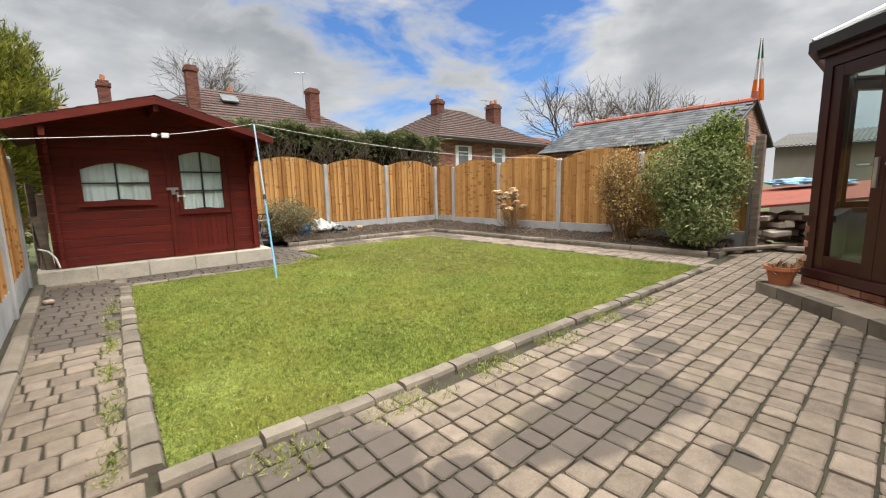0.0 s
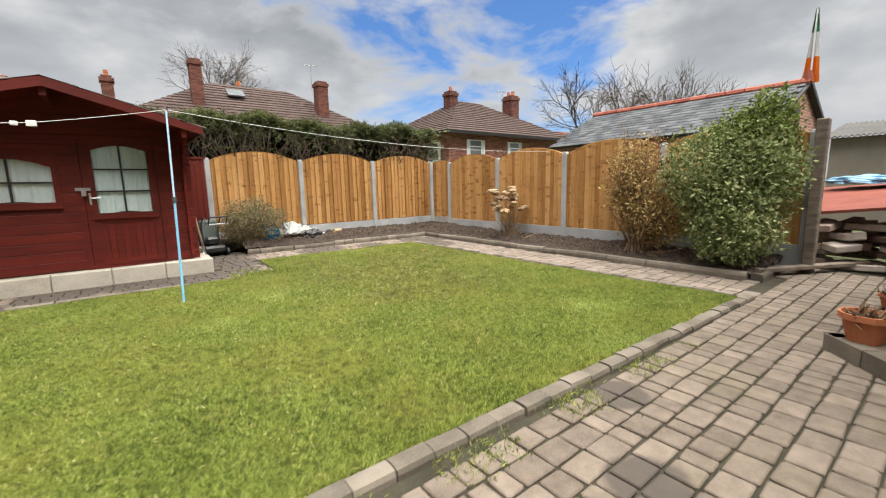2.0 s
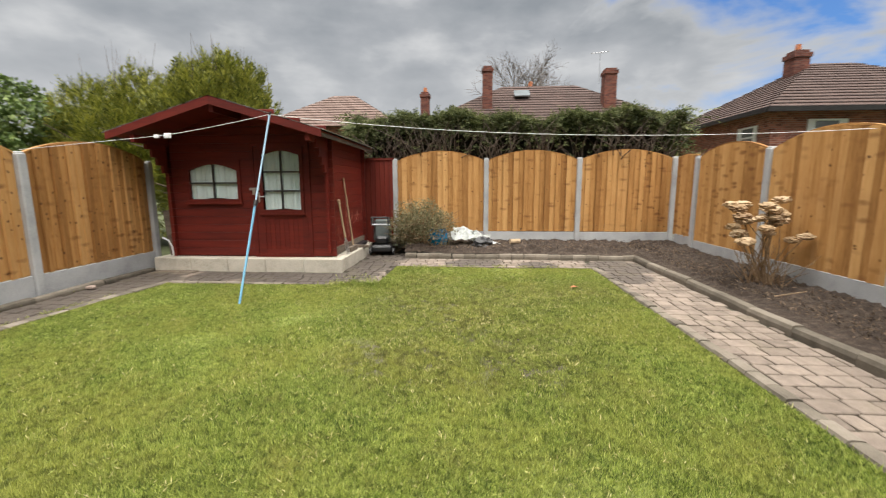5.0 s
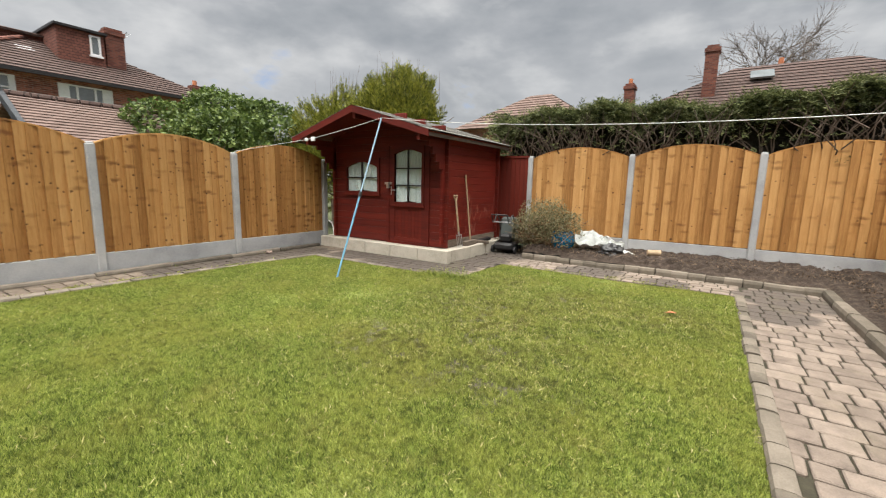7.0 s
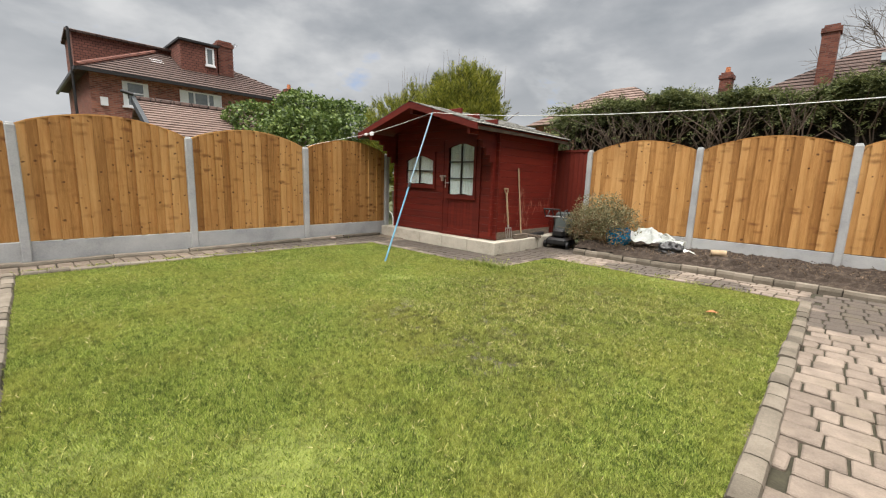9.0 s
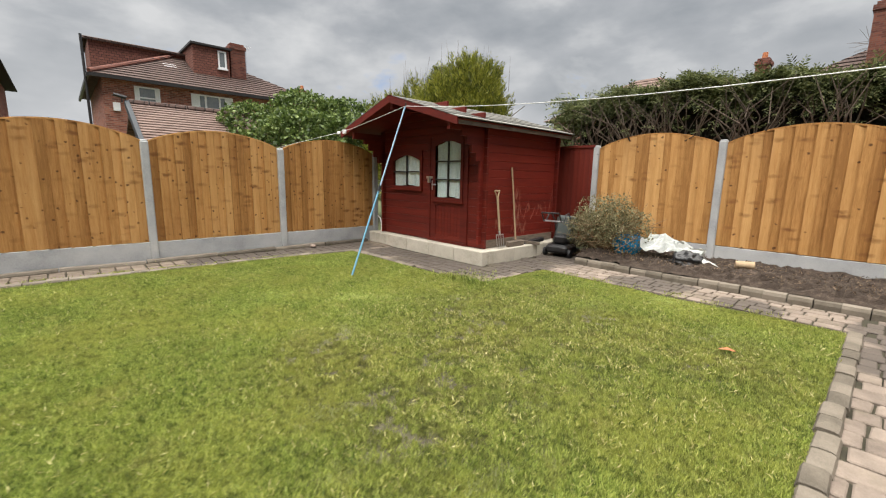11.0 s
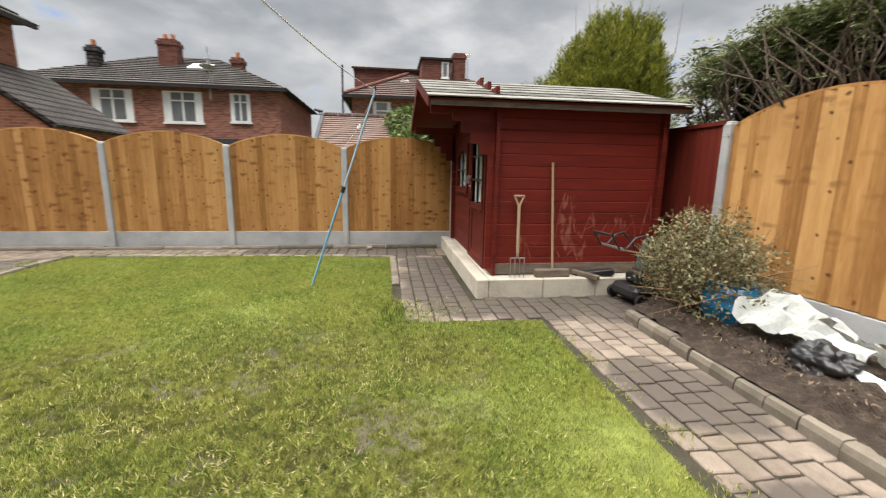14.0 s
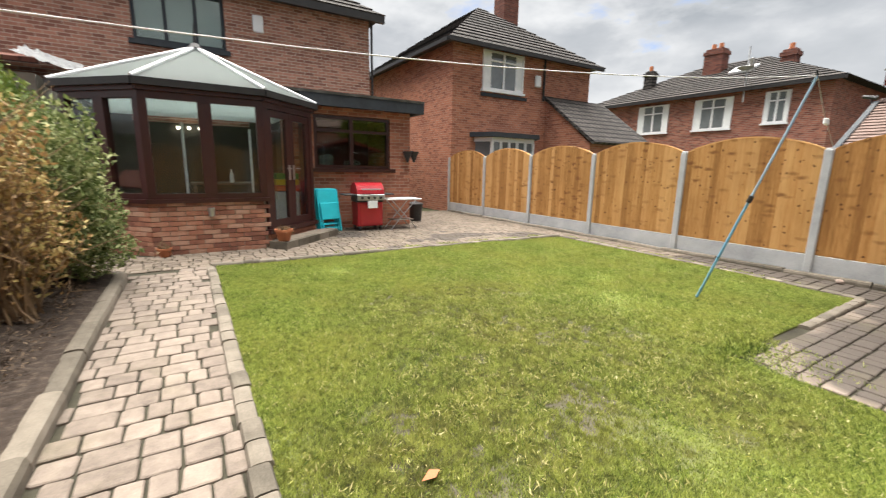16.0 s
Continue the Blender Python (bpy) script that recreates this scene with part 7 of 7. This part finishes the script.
def back_houses():
    h = thing("hipped_house", "brick house with a brown hipped tile roof behind the hedge", "house")
    part("wall", boxes((2.2, 16.2, 25.2, 33.0, -0.1, 4.4)), M_BRICK, h)
    part("roof", hip_roof(bmesh.new(), 2.2, 16.2, 25.2, 33.0, 4.4, 7.4, 0.4, hip=5.2), M_TILE_BROWN, h)
    chimney(h, 6.0, 26.9, 5.6, 8.0, 0.55, 0.6, M_BRICK_SOOTY, 0)
    chimney(h, 12.75, 26.8, 5.4, 7.7, 0.65, 0.7, M_BRICK_SOOTY, 0)
    chimney(h, 8.9, 30.6, 6.8, 7.7, 0.7, 0.5, M_BRICK_SOOTY, 2)
    aerial(h, 12.2, 26.8, 7.0, 1.6)
    part("skylight", slab(bmesh.new(), [(7.6, 28.0, 6.95), (8.5, 28.0, 6.95), (8.5, 27.4, 6.52), (7.6, 27.4, 6.52)], 0.08), M_FARGLASS, h)
    b = thing("brick_house", "brick house with white windows and a brown hipped roof", "house")
    part("wall", boxes((15.7, 25.5, 17.9, 26.0, -0.1, 3.95)), M_BRICK, b)
    part("roof", hip_roof(bmesh.new(), 15.7, 25.5, 17.9, 26.0, 3.95, 6.5, 0.45), M_TILE_BROWN, b)
    part("gutter", boxes((15.2, 26.0, 17.35, 17.45, 3.8, 3.95), (15.15, 15.25, 17.45, 26.4, 3.8, 3.95)), M_LEAD, b)
    for x0, x1 in ((16.9, 18.2), (20.0, 21.2)):
        far_window(b, "y", 17.9, x0, x1, 2.35, 3.6, M_WHITE, 1, 0.72, -1)
    far_window(b, "x", 15.7, 18.6, 19.7, 2.5, 3.5, M_WHITE, 1, 0.6, -1)
    chimney(b, 18.9, 21.6, 5.2, 6.9, 0.6, 0.65, M_BRICK_SOOTY, 1)
    chimney(b, 23.2, 20.6, 5.0, 6.9, 0.7, 0.8, M_BRICK_SOOTY, 2)
    aerial(b, 22.4, 20.6, 5.9, 1.2)
    c = thing("red_roof_house", "distant house with an orange-red tiled roof", "house")
    part("wall", boxes((34, 44, 24, 32, -0.1, 4.0)), M_BRICK, c)
    part("roof", hip_roof(bmesh.new(), 34, 44, 24, 32, 4.0, 6.4, 0.4), M_TILE_RED, c)
    d = thing("gable_house", "red-roofed house behind the conifer and shed", "house")
    part("wall", boxes((-6.0, 1.2, 24.0, 30.0, -0.1, 4.6)), M_BRICK, d)
    part("roof", hip_roof(bmesh.new(), -6.0, 1.2, 24.0, 30.0, 4.4, 6.6, 0.4), M_TILE_PINK, d)
    chimney(d, 2.3, 28.0, 4.4, 6.9, 0.5, 0.6, M_BRICK_SOOTY, 1)


back_houses()


def slate_outbuilding():
    o = thing("outbuilding", "brick outbuilding with a grey slate roof and red ridge", "outbuilding")
    x0, xr, x1, y0, y1, ze, zr = 13.3, 15.5, 17.7, 3.9, 9.5, 2.4, 3.45
    part("wall", boxes((x0, x1, y0, y1, -0.1, ze)), M_BRICK_OLD, o)
    for yy in (y0, y1 - 0.25):
        part("gable_wall", plate(bmesh.new(), [(x0, ze), (x1, ze), (xr, zr)], yy, yy + 0.25), M_BRICK_OLD, o)
    part("arched_vent", plate(bmesh.new(), arched_outline(xr - 0.6, xr - 0.25, 2.35, 2.95, 0.15), y0 - 0.02, y0 + 0.02), M_DARK, o)
    for sx in (-1, 1):
        xe = xr + sx * 2.4
        part("roof_deck", slab(bmesh.new(), [(xr, y0 - 0.1, zr + 0.02), (xr, y1 + 0.1, zr + 0.02), (xe, y1 + 0.1, ze - 0.07), (xe, y0 - 0.1, ze - 0.07)], 0.05), M_DARK, o)
    # slates on the slope that faces the garden
    rows, cols = 12, 21
    sl = math.hypot(2.4, zr + 0.09 - ze)
    tilt = math.degrees(math.atan2(zr + 0.09 - ze, 2.4))
    lengths = sl / rows
    me = mesh_from("slate", boxes((-0.13, 0.13, -lengths * 0.75, lengths * 0.75, -0.005, 0.005)), M_SLATE)
    for r in range(rows):
        for c in range(cols):
            u = (r + 0.5) / rows
            s = new("slate", me)
            s.parent = o
            s.matrix_basis = Matrix.Translation((xr - 2.4 * u, y0 - 0.05 + (c + 0.5 + 0.5 * (r % 2)) * 0.268, zr + 0.045 - (zr + 0.09 - ze) * u + random.uniform(0, 0.006))) @ pose(0, 0, 0, 0, 0, 90) @ pose(0, 0, 0, tilt * -1 + 2.0, 0, random.uniform(-1, 1))
    for i in range(13):
        part("ridge_tile", rod(bmesh.new(), (xr, y0 - 0.1 + i * 0.445, zr + 0.05), (xr, y0 + 0.32 + i * 0.445, zr + 0.05), 0.1, 0.1, 8), M_RIDGE, o)
    part("verge", slab(bmesh.new(), [(xr, y0 - 0.14, zr + 0.09), (xr, y0 - 0.06, zr + 0.09), (xr + 2.4, y0 - 0.06, ze), (xr + 2.4, y0 - 0.14, ze)], 0.1), M_DARK, o)
    part("ridge_end", rod(bmesh.new(), (xr, y0 - 0.05, zr + 0.05), (xr, y0 - 0.05, zr + 0.3), 0.1, 0.07, 8), M_RIDGE, o)


slate_outbuilding()


def flag():
    f = thing("flagpole", "slim flagpole with a green, white and orange flag", "flag", (16.6, 4.05, 0))
    part("pole", rod(bmesh.new(), (0, 0, 0), (0.05, 0, 5.5), 0.03, 0.02), M_WHITE, f)
    cols = [(0.02, 0.2, 0.08), (0.7, 0.7, 0.7), (0.75, 0.22, 0.02)]
    bm_rows = [(5.5, 4.9, 0.03, 0.08), (4.9, 4.3, 0.08, 0.13), (4.3, 3.65, 0.13, 0.18)]
    for k, (c, (za, zb, wa, wb)) in enumerate(zip(cols, bm_rows)):
        m = surface("flag_cloth", [(0.3, tuple(v * 0.8 for v in c)), (0.7, c)], 5, 40, 0.9, 0.1)
        bm = bmesh.new()
        n = 10
        ra = [bm.verts.new((0.06 + 0.03 * math.sin(i * 1.3 + k), -wa + 2 * wa * i / n, za)) for i in range(n + 1)]
        rb = [bm.verts.new((0.06 + 0.03 * math.sin(i * 1.3 + k + 0.6), -wb + 2 * wb * i / n, zb)) for i in range(n + 1)]
        for i in range(n):
            bm.faces.new((ra[i], ra[i + 1], rb[i + 1], rb[i]))
        bmesh.ops.solidify(bm, geom=bm.faces[:], thickness=0.006)
        part("flag_band", bm, m, f)


flag()


def yard_beyond():
    w = thing("yard_wall", "grey rendered outbuilding with a corrugated roof", "outbuilding")
    part("wall", boxes((19.0, 22.0, -3.0, 3.9, -0.1, 2.35)), M_RENDER, w)
    bm = bmesh.new()
    n = 60
    for i in range(n):
        ya, yb = -3.2 + i * 7.3 / n, -3.2 + (i + 1) * 7.3 / n
        ym = (ya + yb) / 2
        q = [(18.8, ya, 2.32), (18.8, ym, 2.38), (18.8, yb, 2.32), (22.0, yb, 2.95), (22.0, ym, 3.01), (22.0, ya, 2.95)]
        v = [bm.verts.new(p) for p in q]
        bm.faces.new((v[0], v[1], v[4], v[5]))
        bm.faces.new((v[1], v[2], v[3], v[4]))
    bmesh.ops.remove_doubles(bm, verts=bm.verts, dist=0.001)
    bmesh.ops.solidify(bm, geom=bm.faces[:], thickness=0.02)
    part("corrugated_roof", bm, M_CORR, w)
    r = thing("rubble_pile", "pile of old bricks and stone flags under a red sheet", "rubble")
    for k in range(70):
        lv = k // 14
        x, y = random.uniform(9.75, 11.0), 0.9 + (k % 14) * 0.14 + random.uniform(-0.04, 0.04)
        sx, sy, sz = random.uniform(0.12, 0.26), random.uniform(0.06, 0.12), random.uniform(0.035, 0.06)
        part("brick", box(bmesh.new(), -sx, sx, -sy, sy, -sz, sz, 0.012, pose(x, y, 0.03 + lv * 0.13, random.uniform(-9, 9), random.uniform(-9, 9), random.uniform(0, 180))), M_STONE, r)
    sh = thing("roof_sheet", "sloping red-brown sheet lying on the rubble pile", "sheet")
    part("sheet", slab(bmesh.new(), [(9.7, 2.75, 0.72), (9.6, 0.6, 0.98), (11.6, 0.6, 1.22), (11.6, 2.75, 1.05)], 0.04), M_REDSHEET, sh)
    t = thing("tarpaulin", "crumpled pale blue tarpaulin on the red sheet", "tarpaulin")
    crumpled("tarpaulin_fold", (11.3, 2.1, 1.14), (0.16, 0.5, 0.1), M_TARP, 8, "", "", t)
    crumpled("tarpaulin_fold", (11.2, 1.6, 1.14), (0.12, 0.3, 0.07), M_TARP, 6, "", "", t)
    g = thing("gate_post", "tall weathered grey timber post at the fence end", "post")
    part("post", boxes((9.05, 9.2, 2.28, 2.4, -0.05, 1.95), bevel=0.01), M_OLDWOOD, g)
    pl = thing("ground_plank", "old grey plank lying across the bed end", "timber")
    part("plank", box(bmesh.new(), -0.75, 0.75, -0.06, 0.06, 0, 0.05, 0.006, pose(9.0, 2.35, 0.06, 0, 0, -28)), M_OLDWOOD, pl)
    pier = thing("brick_pier", "low red brick pier beside the conservatory", "pier")
    part("pier", boxes((9.15, 9.45, 1.0, 1.3, -0.05, 0.75)), M_BRICK, pier)
    part("coping", boxes((9.1, 9.5, 0.95, 1.35, 0.75, 0.82), bevel=0.01), M_STONE, pier)
    # distant garden walls that close the plot
    lf = thing("fallen_leaf", "orange-brown fallen leaf lying on the lawn", "leaf", (6.5, 7.36, 0.03))
    part("blade", slab(bmesh.new(), [(-0.05, -0.02, 0.0), (0.0, -0.03, 0.012), (0.06, 0.01, 0.004), (0.0, 0.03, 0.014)], 0.002), M_TERRA, lf)
    sk = thing("twig", "short pale twig lying on the soil", "twig")
    part("stick", rod(bmesh.new(), (8.36, 6.5, 0.17), (8.44, 6.2, 0.3), 0.007, 0.004), M_HANDLE, sk)
    wl = thing("boundary_wall", "low brick boundary wall closing the plot", "wall", kind="structure")
    part("wall", boxes((9.5, 9.7, -3.1, 0.6, -0.1, 1.0)), M_BRICK, wl)


yard_beyond()


def neighbour_leanto():
    n = thing("lean_to", "neighbour's patched lean-to with red tiles and loose sheet", "lean-to")
    part("wall", boxes((9.3, 12.0, -3.0, -0.7, -0.1, 2.75)), M_RENDER, n)
    part("tiled_roof", slab(bmesh.new(), [(9.2, -3.15, 3.45), (12.2, -3.15, 3.45), (12.2, -0.5, 2.95), (9.2, -0.5, 2.95)], 0.08), M_TILE_RED, n)
    bm = bmesh.new()
    k = 14
    grid = [[bm.verts.new((8.75 + 0.75 * i / k, -0.45 - 0.9 * j / k, 3.02 - 0.22 * (1 - i / k) + 0.25 * j / k + 0.06 * noise.noise(Vector((i * 0.6, j * 0.5, 3.0))))) for j in range(k + 1)] for i in range(k + 1)]
    for i in range(k):
        for j in range(k):
            bm.faces.new((grid[i][j], grid[i + 1][j], grid[i + 1][j + 1], grid[i][j + 1]))
    bmesh.ops.solidify(bm, geom=bm.faces[:], thickness=0.012)
    part("loose_sheet", bm, M_CONC, n, "crumpled silver sheet patching the roof edge")


neighbour_leanto()


# ---- dwarf wall bricks ----
def dwarf_bricks():
    wall = bpy.data.objects["conservatory"]
    me = {}
    for key, l in (("s", 0.215), ("h", 0.1025)):
        bm = boxes((-l / 2, l / 2, -0.02, 0.045, -0.0325, 0.0325), bevel=0.004)
        me[key] = mesh_from("brick", bm, M_BRICKPIECE)
    for a, b, ztop in ((C1, C2, 0.78), (C0, C1, 0.78), (C2, C3, 0.22)):
        dx, dy = b[0] - a[0], b[1] - a[1]
        length = math.hypot(dx, dy)
        ang = math.degrees(math.atan2(dy, dx)) + 180
        for r in range(int((ztop + 0.05) / 0.075)):
            z = -0.02 + r * 0.075 + 0.0375
            x = 0.0 if r % 2 == 0 else -0.1125
            while x < length:
                lo, hi = max(0, x), min(length, x + 0.215)
                key = "s" if hi - lo > 0.16 else "h"
                if hi - lo > 0.07:
                    px, py = along(a, b, (lo + hi) / 2 / length, -0.028)
                    o = new("brick", me[key])
                    o.parent = wall
                    o.matrix_basis = pose(px, py, z, 0, 0, ang)
                x += 0.225


dwarf_bricks()


# ---- kerbs and block paving ----
def kerb_run(parent, a, b, width, z0, z1, length, mat):
    dx, dy = b[0] - a[0], b[1] - a[1]
    total = math.hypot(dx, dy)
    n = max(1, round(total / length))
    l = total / n
    bm = bmesh.new()
    h = z1 - z0
    prof = [(-width / 2, 0), (width / 2, 0), (width / 2, h * 0.72), (width * 0.4, h * 0.95), (width * 0.2, h), (-width * 0.22, h * 0.99), (-width * 0.42, h * 0.93), (-width / 2, h * 0.7)]
    ends = [[bm.verts.new((x, p, q)) for p, q in prof] for x in (-l / 2 + 0.004, l / 2 - 0.004)]
    k = len(prof)
    for i in range(k):
        bm.faces.new((ends[0][i], ends[0][(i + 1) % k], ends[1][(i + 1) % k], ends[1][i]))
    bm.faces.new(ends[0])
    bm.faces.new(ends[1][::-1])
    bmesh.ops.recalc_face_normals(bm, faces=bm.faces)
    me = mesh_from("kerb_stone", bm, mat)
    ang = math.degrees(math.atan2(dy, dx))
    for i in range(n):
        u = (i + 0.5) / n
        o = new("kerb_stone", me)
        o.parent = parent
        o.matrix_basis = pose(a[0] + dx * u + random.uniform(-0.006, 0.006), a[1] + dy * u + random.uniform(-0.006, 0.006), z0 + random.uniform(-0.008, 0.008), random.uniform(-2, 2), random.uniform(-1.5, 1.5), ang + random.uniform(-1.2, 1.2))


lk = thing("lawn_kerb", "weathered rounded block kerb round the lawn", "kerb", kind="structure")
kerb_run(lk, (0.68, 2.6), (7.16, 2.43), 0.11, -0.06, 0.04, 0.2, M_KERB)
kerb_run(lk, (0.65, 2.72), (0.92, 7.42), 0.13, -0.06, 0.03, 0.2, M_KERB)
kerb_run(lk, (7.16, 2.55), (7.14, 8.7), 0.11, -0.06, 0.035, 0.2, M_KERB)
kerb_run(lk, (1.0, 7.4), (2.6, 7.42), 0.1, -0.06, 0.025, 0.2, M_KERB)
bk = thing("bed_kerb", "rounded stone edging of the planting bed", "kerb", kind="structure")
kerb_run(bk, (8.1, 2.7), (8.08, 9.48), 0.13, -0.06, 0.09, 0.6, M_KERB)
kerb_run(bk, (8.08, 9.5), (3.95, 9.62), 0.13, -0.06, 0.09, 0.22, M_KERB)
kerb_run(bk, (8.12, 2.62), (8.9, 2.62), 0.13, -0.06, 0.09, 0.4, M_KERB)
fk = thing("fence_kerb", "rounded concrete edging beside the fence", "kerb", kind="structure")
kerb_run(fk, (0.06, -2.8), (0.08, 8.2), 0.12, -0.06, 0.05, 0.9, M_KERB)

BLOCKS = {}


def block_mesh(l, w, mat, var):
    """A tumbled paving block: a bevelled top with slightly uneven corners."""
    key = (l, w, mat.name, var)
    if key not in BLOCKS:
        rng = random.Random(int(l * 1000) * 7 + int(w * 1000) + var)
        bm = bmesh.new()
        j = lambda r: rng.uniform(-r, r)
        a, b, c = l / 2 - 0.0065, w / 2 - 0.0065, rng.uniform(0.006, 0.013)
        outline = [(-a + c, -b), (a - c, -b), (a, -b + c), (a, b - c), (a - c, b), (-a + c, b), (-a, b - c), (-a, -b + c)]
        foot = [(x + j(0.0035), y + j(0.0035)) for x, y in outline]
        lo = [bm.verts.new((x, y, -0.03)) for x, y in foot]
        mid = [bm.verts.new((x, y, -0.006)) for x, y in foot]
        top = [bm.verts.new((x * (1 - 0.007 / a), y * (1 - 0.007 / b), j(0.0012))) for x, y in foot]
        n = len(foot)
        for i in range(n):
            k = (i + 1) % n
            bm.faces.new((lo[i], lo[k], mid[k], mid[i]))
            bm.faces.new((mid[i], mid[k], top[k], top[i]))
        bm.faces.new(top)
        bmesh.ops.recalc_face_normals(bm, faces=bm.faces)
        BLOCKS[key] = mesh_from("paving_block", bm, mat)
    return BLOCKS[key]


def pave(name, label, area, holes, mat, near, seed, course=0.148, sizes=(0.12, 0.16, 0.21)):
    """Courses of mixed blocks along x over the polygon area. near(x, y): the stretch whose blocks are single pieces."""
    rng = random.Random(seed)
    p = thing(name, label, "paving", kind="structure")
    xs, ys = [q[0] for q in area], [q[1] for q in area]
    y = min(ys) + course / 2
    rest_v, rest_f, count = [], [], 0
    while y < max(ys):
        x = min(xs) - rng.uniform(0, 0.2)
        while x < max(xs):
            l = rng.choice(sizes)
            cx = x + l / 2
            x += l
            c = (np.array([cx]), np.array([y]))
            if not inside(*c, area)[0] or any(inside(*c, h)[0] for h in holes):
                continue
            m = pose(cx, y + rng.uniform(-0.003, 0.003), rng.uniform(-0.004, 0.002), rng.uniform(-0.5, 0.5), rng.uniform(-0.5, 0.5), rng.uniform(-1.2, 1.2))
            me = block_mesh(l, course, mat, rng.randrange(6))
            if near(cx, y) and count < 300:
                o = new("paving_block", me)
                o.parent = p
                o.matrix_basis = m
                count += 1
            else:
                k = len(rest_v)
                rest_v += [tuple(m @ v.co) for v in me.vertices]
                rest_f += [tuple(i + k for i in f.vertices) for f in me.polygons]
        y += course
    if rest_f:
        me = bpy.data.meshes.new("far_blocks")
        me.from_pydata(rest_v, [], rest_f)
        me.materials.append(mat)
        ob = tagged(new("far_blocks", me), kind="stuff")
        ob.parent = p


pave("patio", "worn buff block paving of the patio with muddy stains", [(0.12, -3.0), (9.4, -3.0), (9.4, 2.55), (7.2, 2.35), (0.12, 2.52)], [[(5.2, -3.1), (5.2, 0.36), (6.2, 1.38), (7.87, 1.38), (8.9, 0.36), (8.9, -3.1)], [(2.72, -3.1), (2.72, -0.42), (5.25, -0.42), (5.25, -3.1)]], M_PAVE, lambda x, y: 1.3 < x < 4.3 and 0.75 < y < 2.55, 1, 0.15, (0.11, 0.15, 0.195))
pave("left_path", "buff block path between lawn and fence", [(0.08, 2.52), (0.63, 2.52), (0.9, 7.42), (0.9, 8.27), (0.08, 8.27)], [], M_PAVE, lambda x, y: True, 2, 0.165, (0.12, 0.165, 0.22))
pave("right_path", "pinkish block path beside the planting bed", [(7.17, 2.4), (8.08, 2.62), (8.06, 9.45), (7.17, 9.45)], [], M_PAVE_PINK, lambda x, y: 3.0 < y < 8.8, 3, 0.172, (0.125, 0.17, 0.235))
pave("back_path", "pinkish block path in front of the shed and back bed", [(0.86, 7.46), (3.86, 7.46), (3.88, 8.78), (7.17, 8.72), (7.17, 9.5), (4.02, 9.58), (4.02, 10.1), (3.18, 10.1), (3.18, 8.27), (0.86, 8.27)], [], M_PAVE_PINK, lambda x, y: x > 1.5, 4)
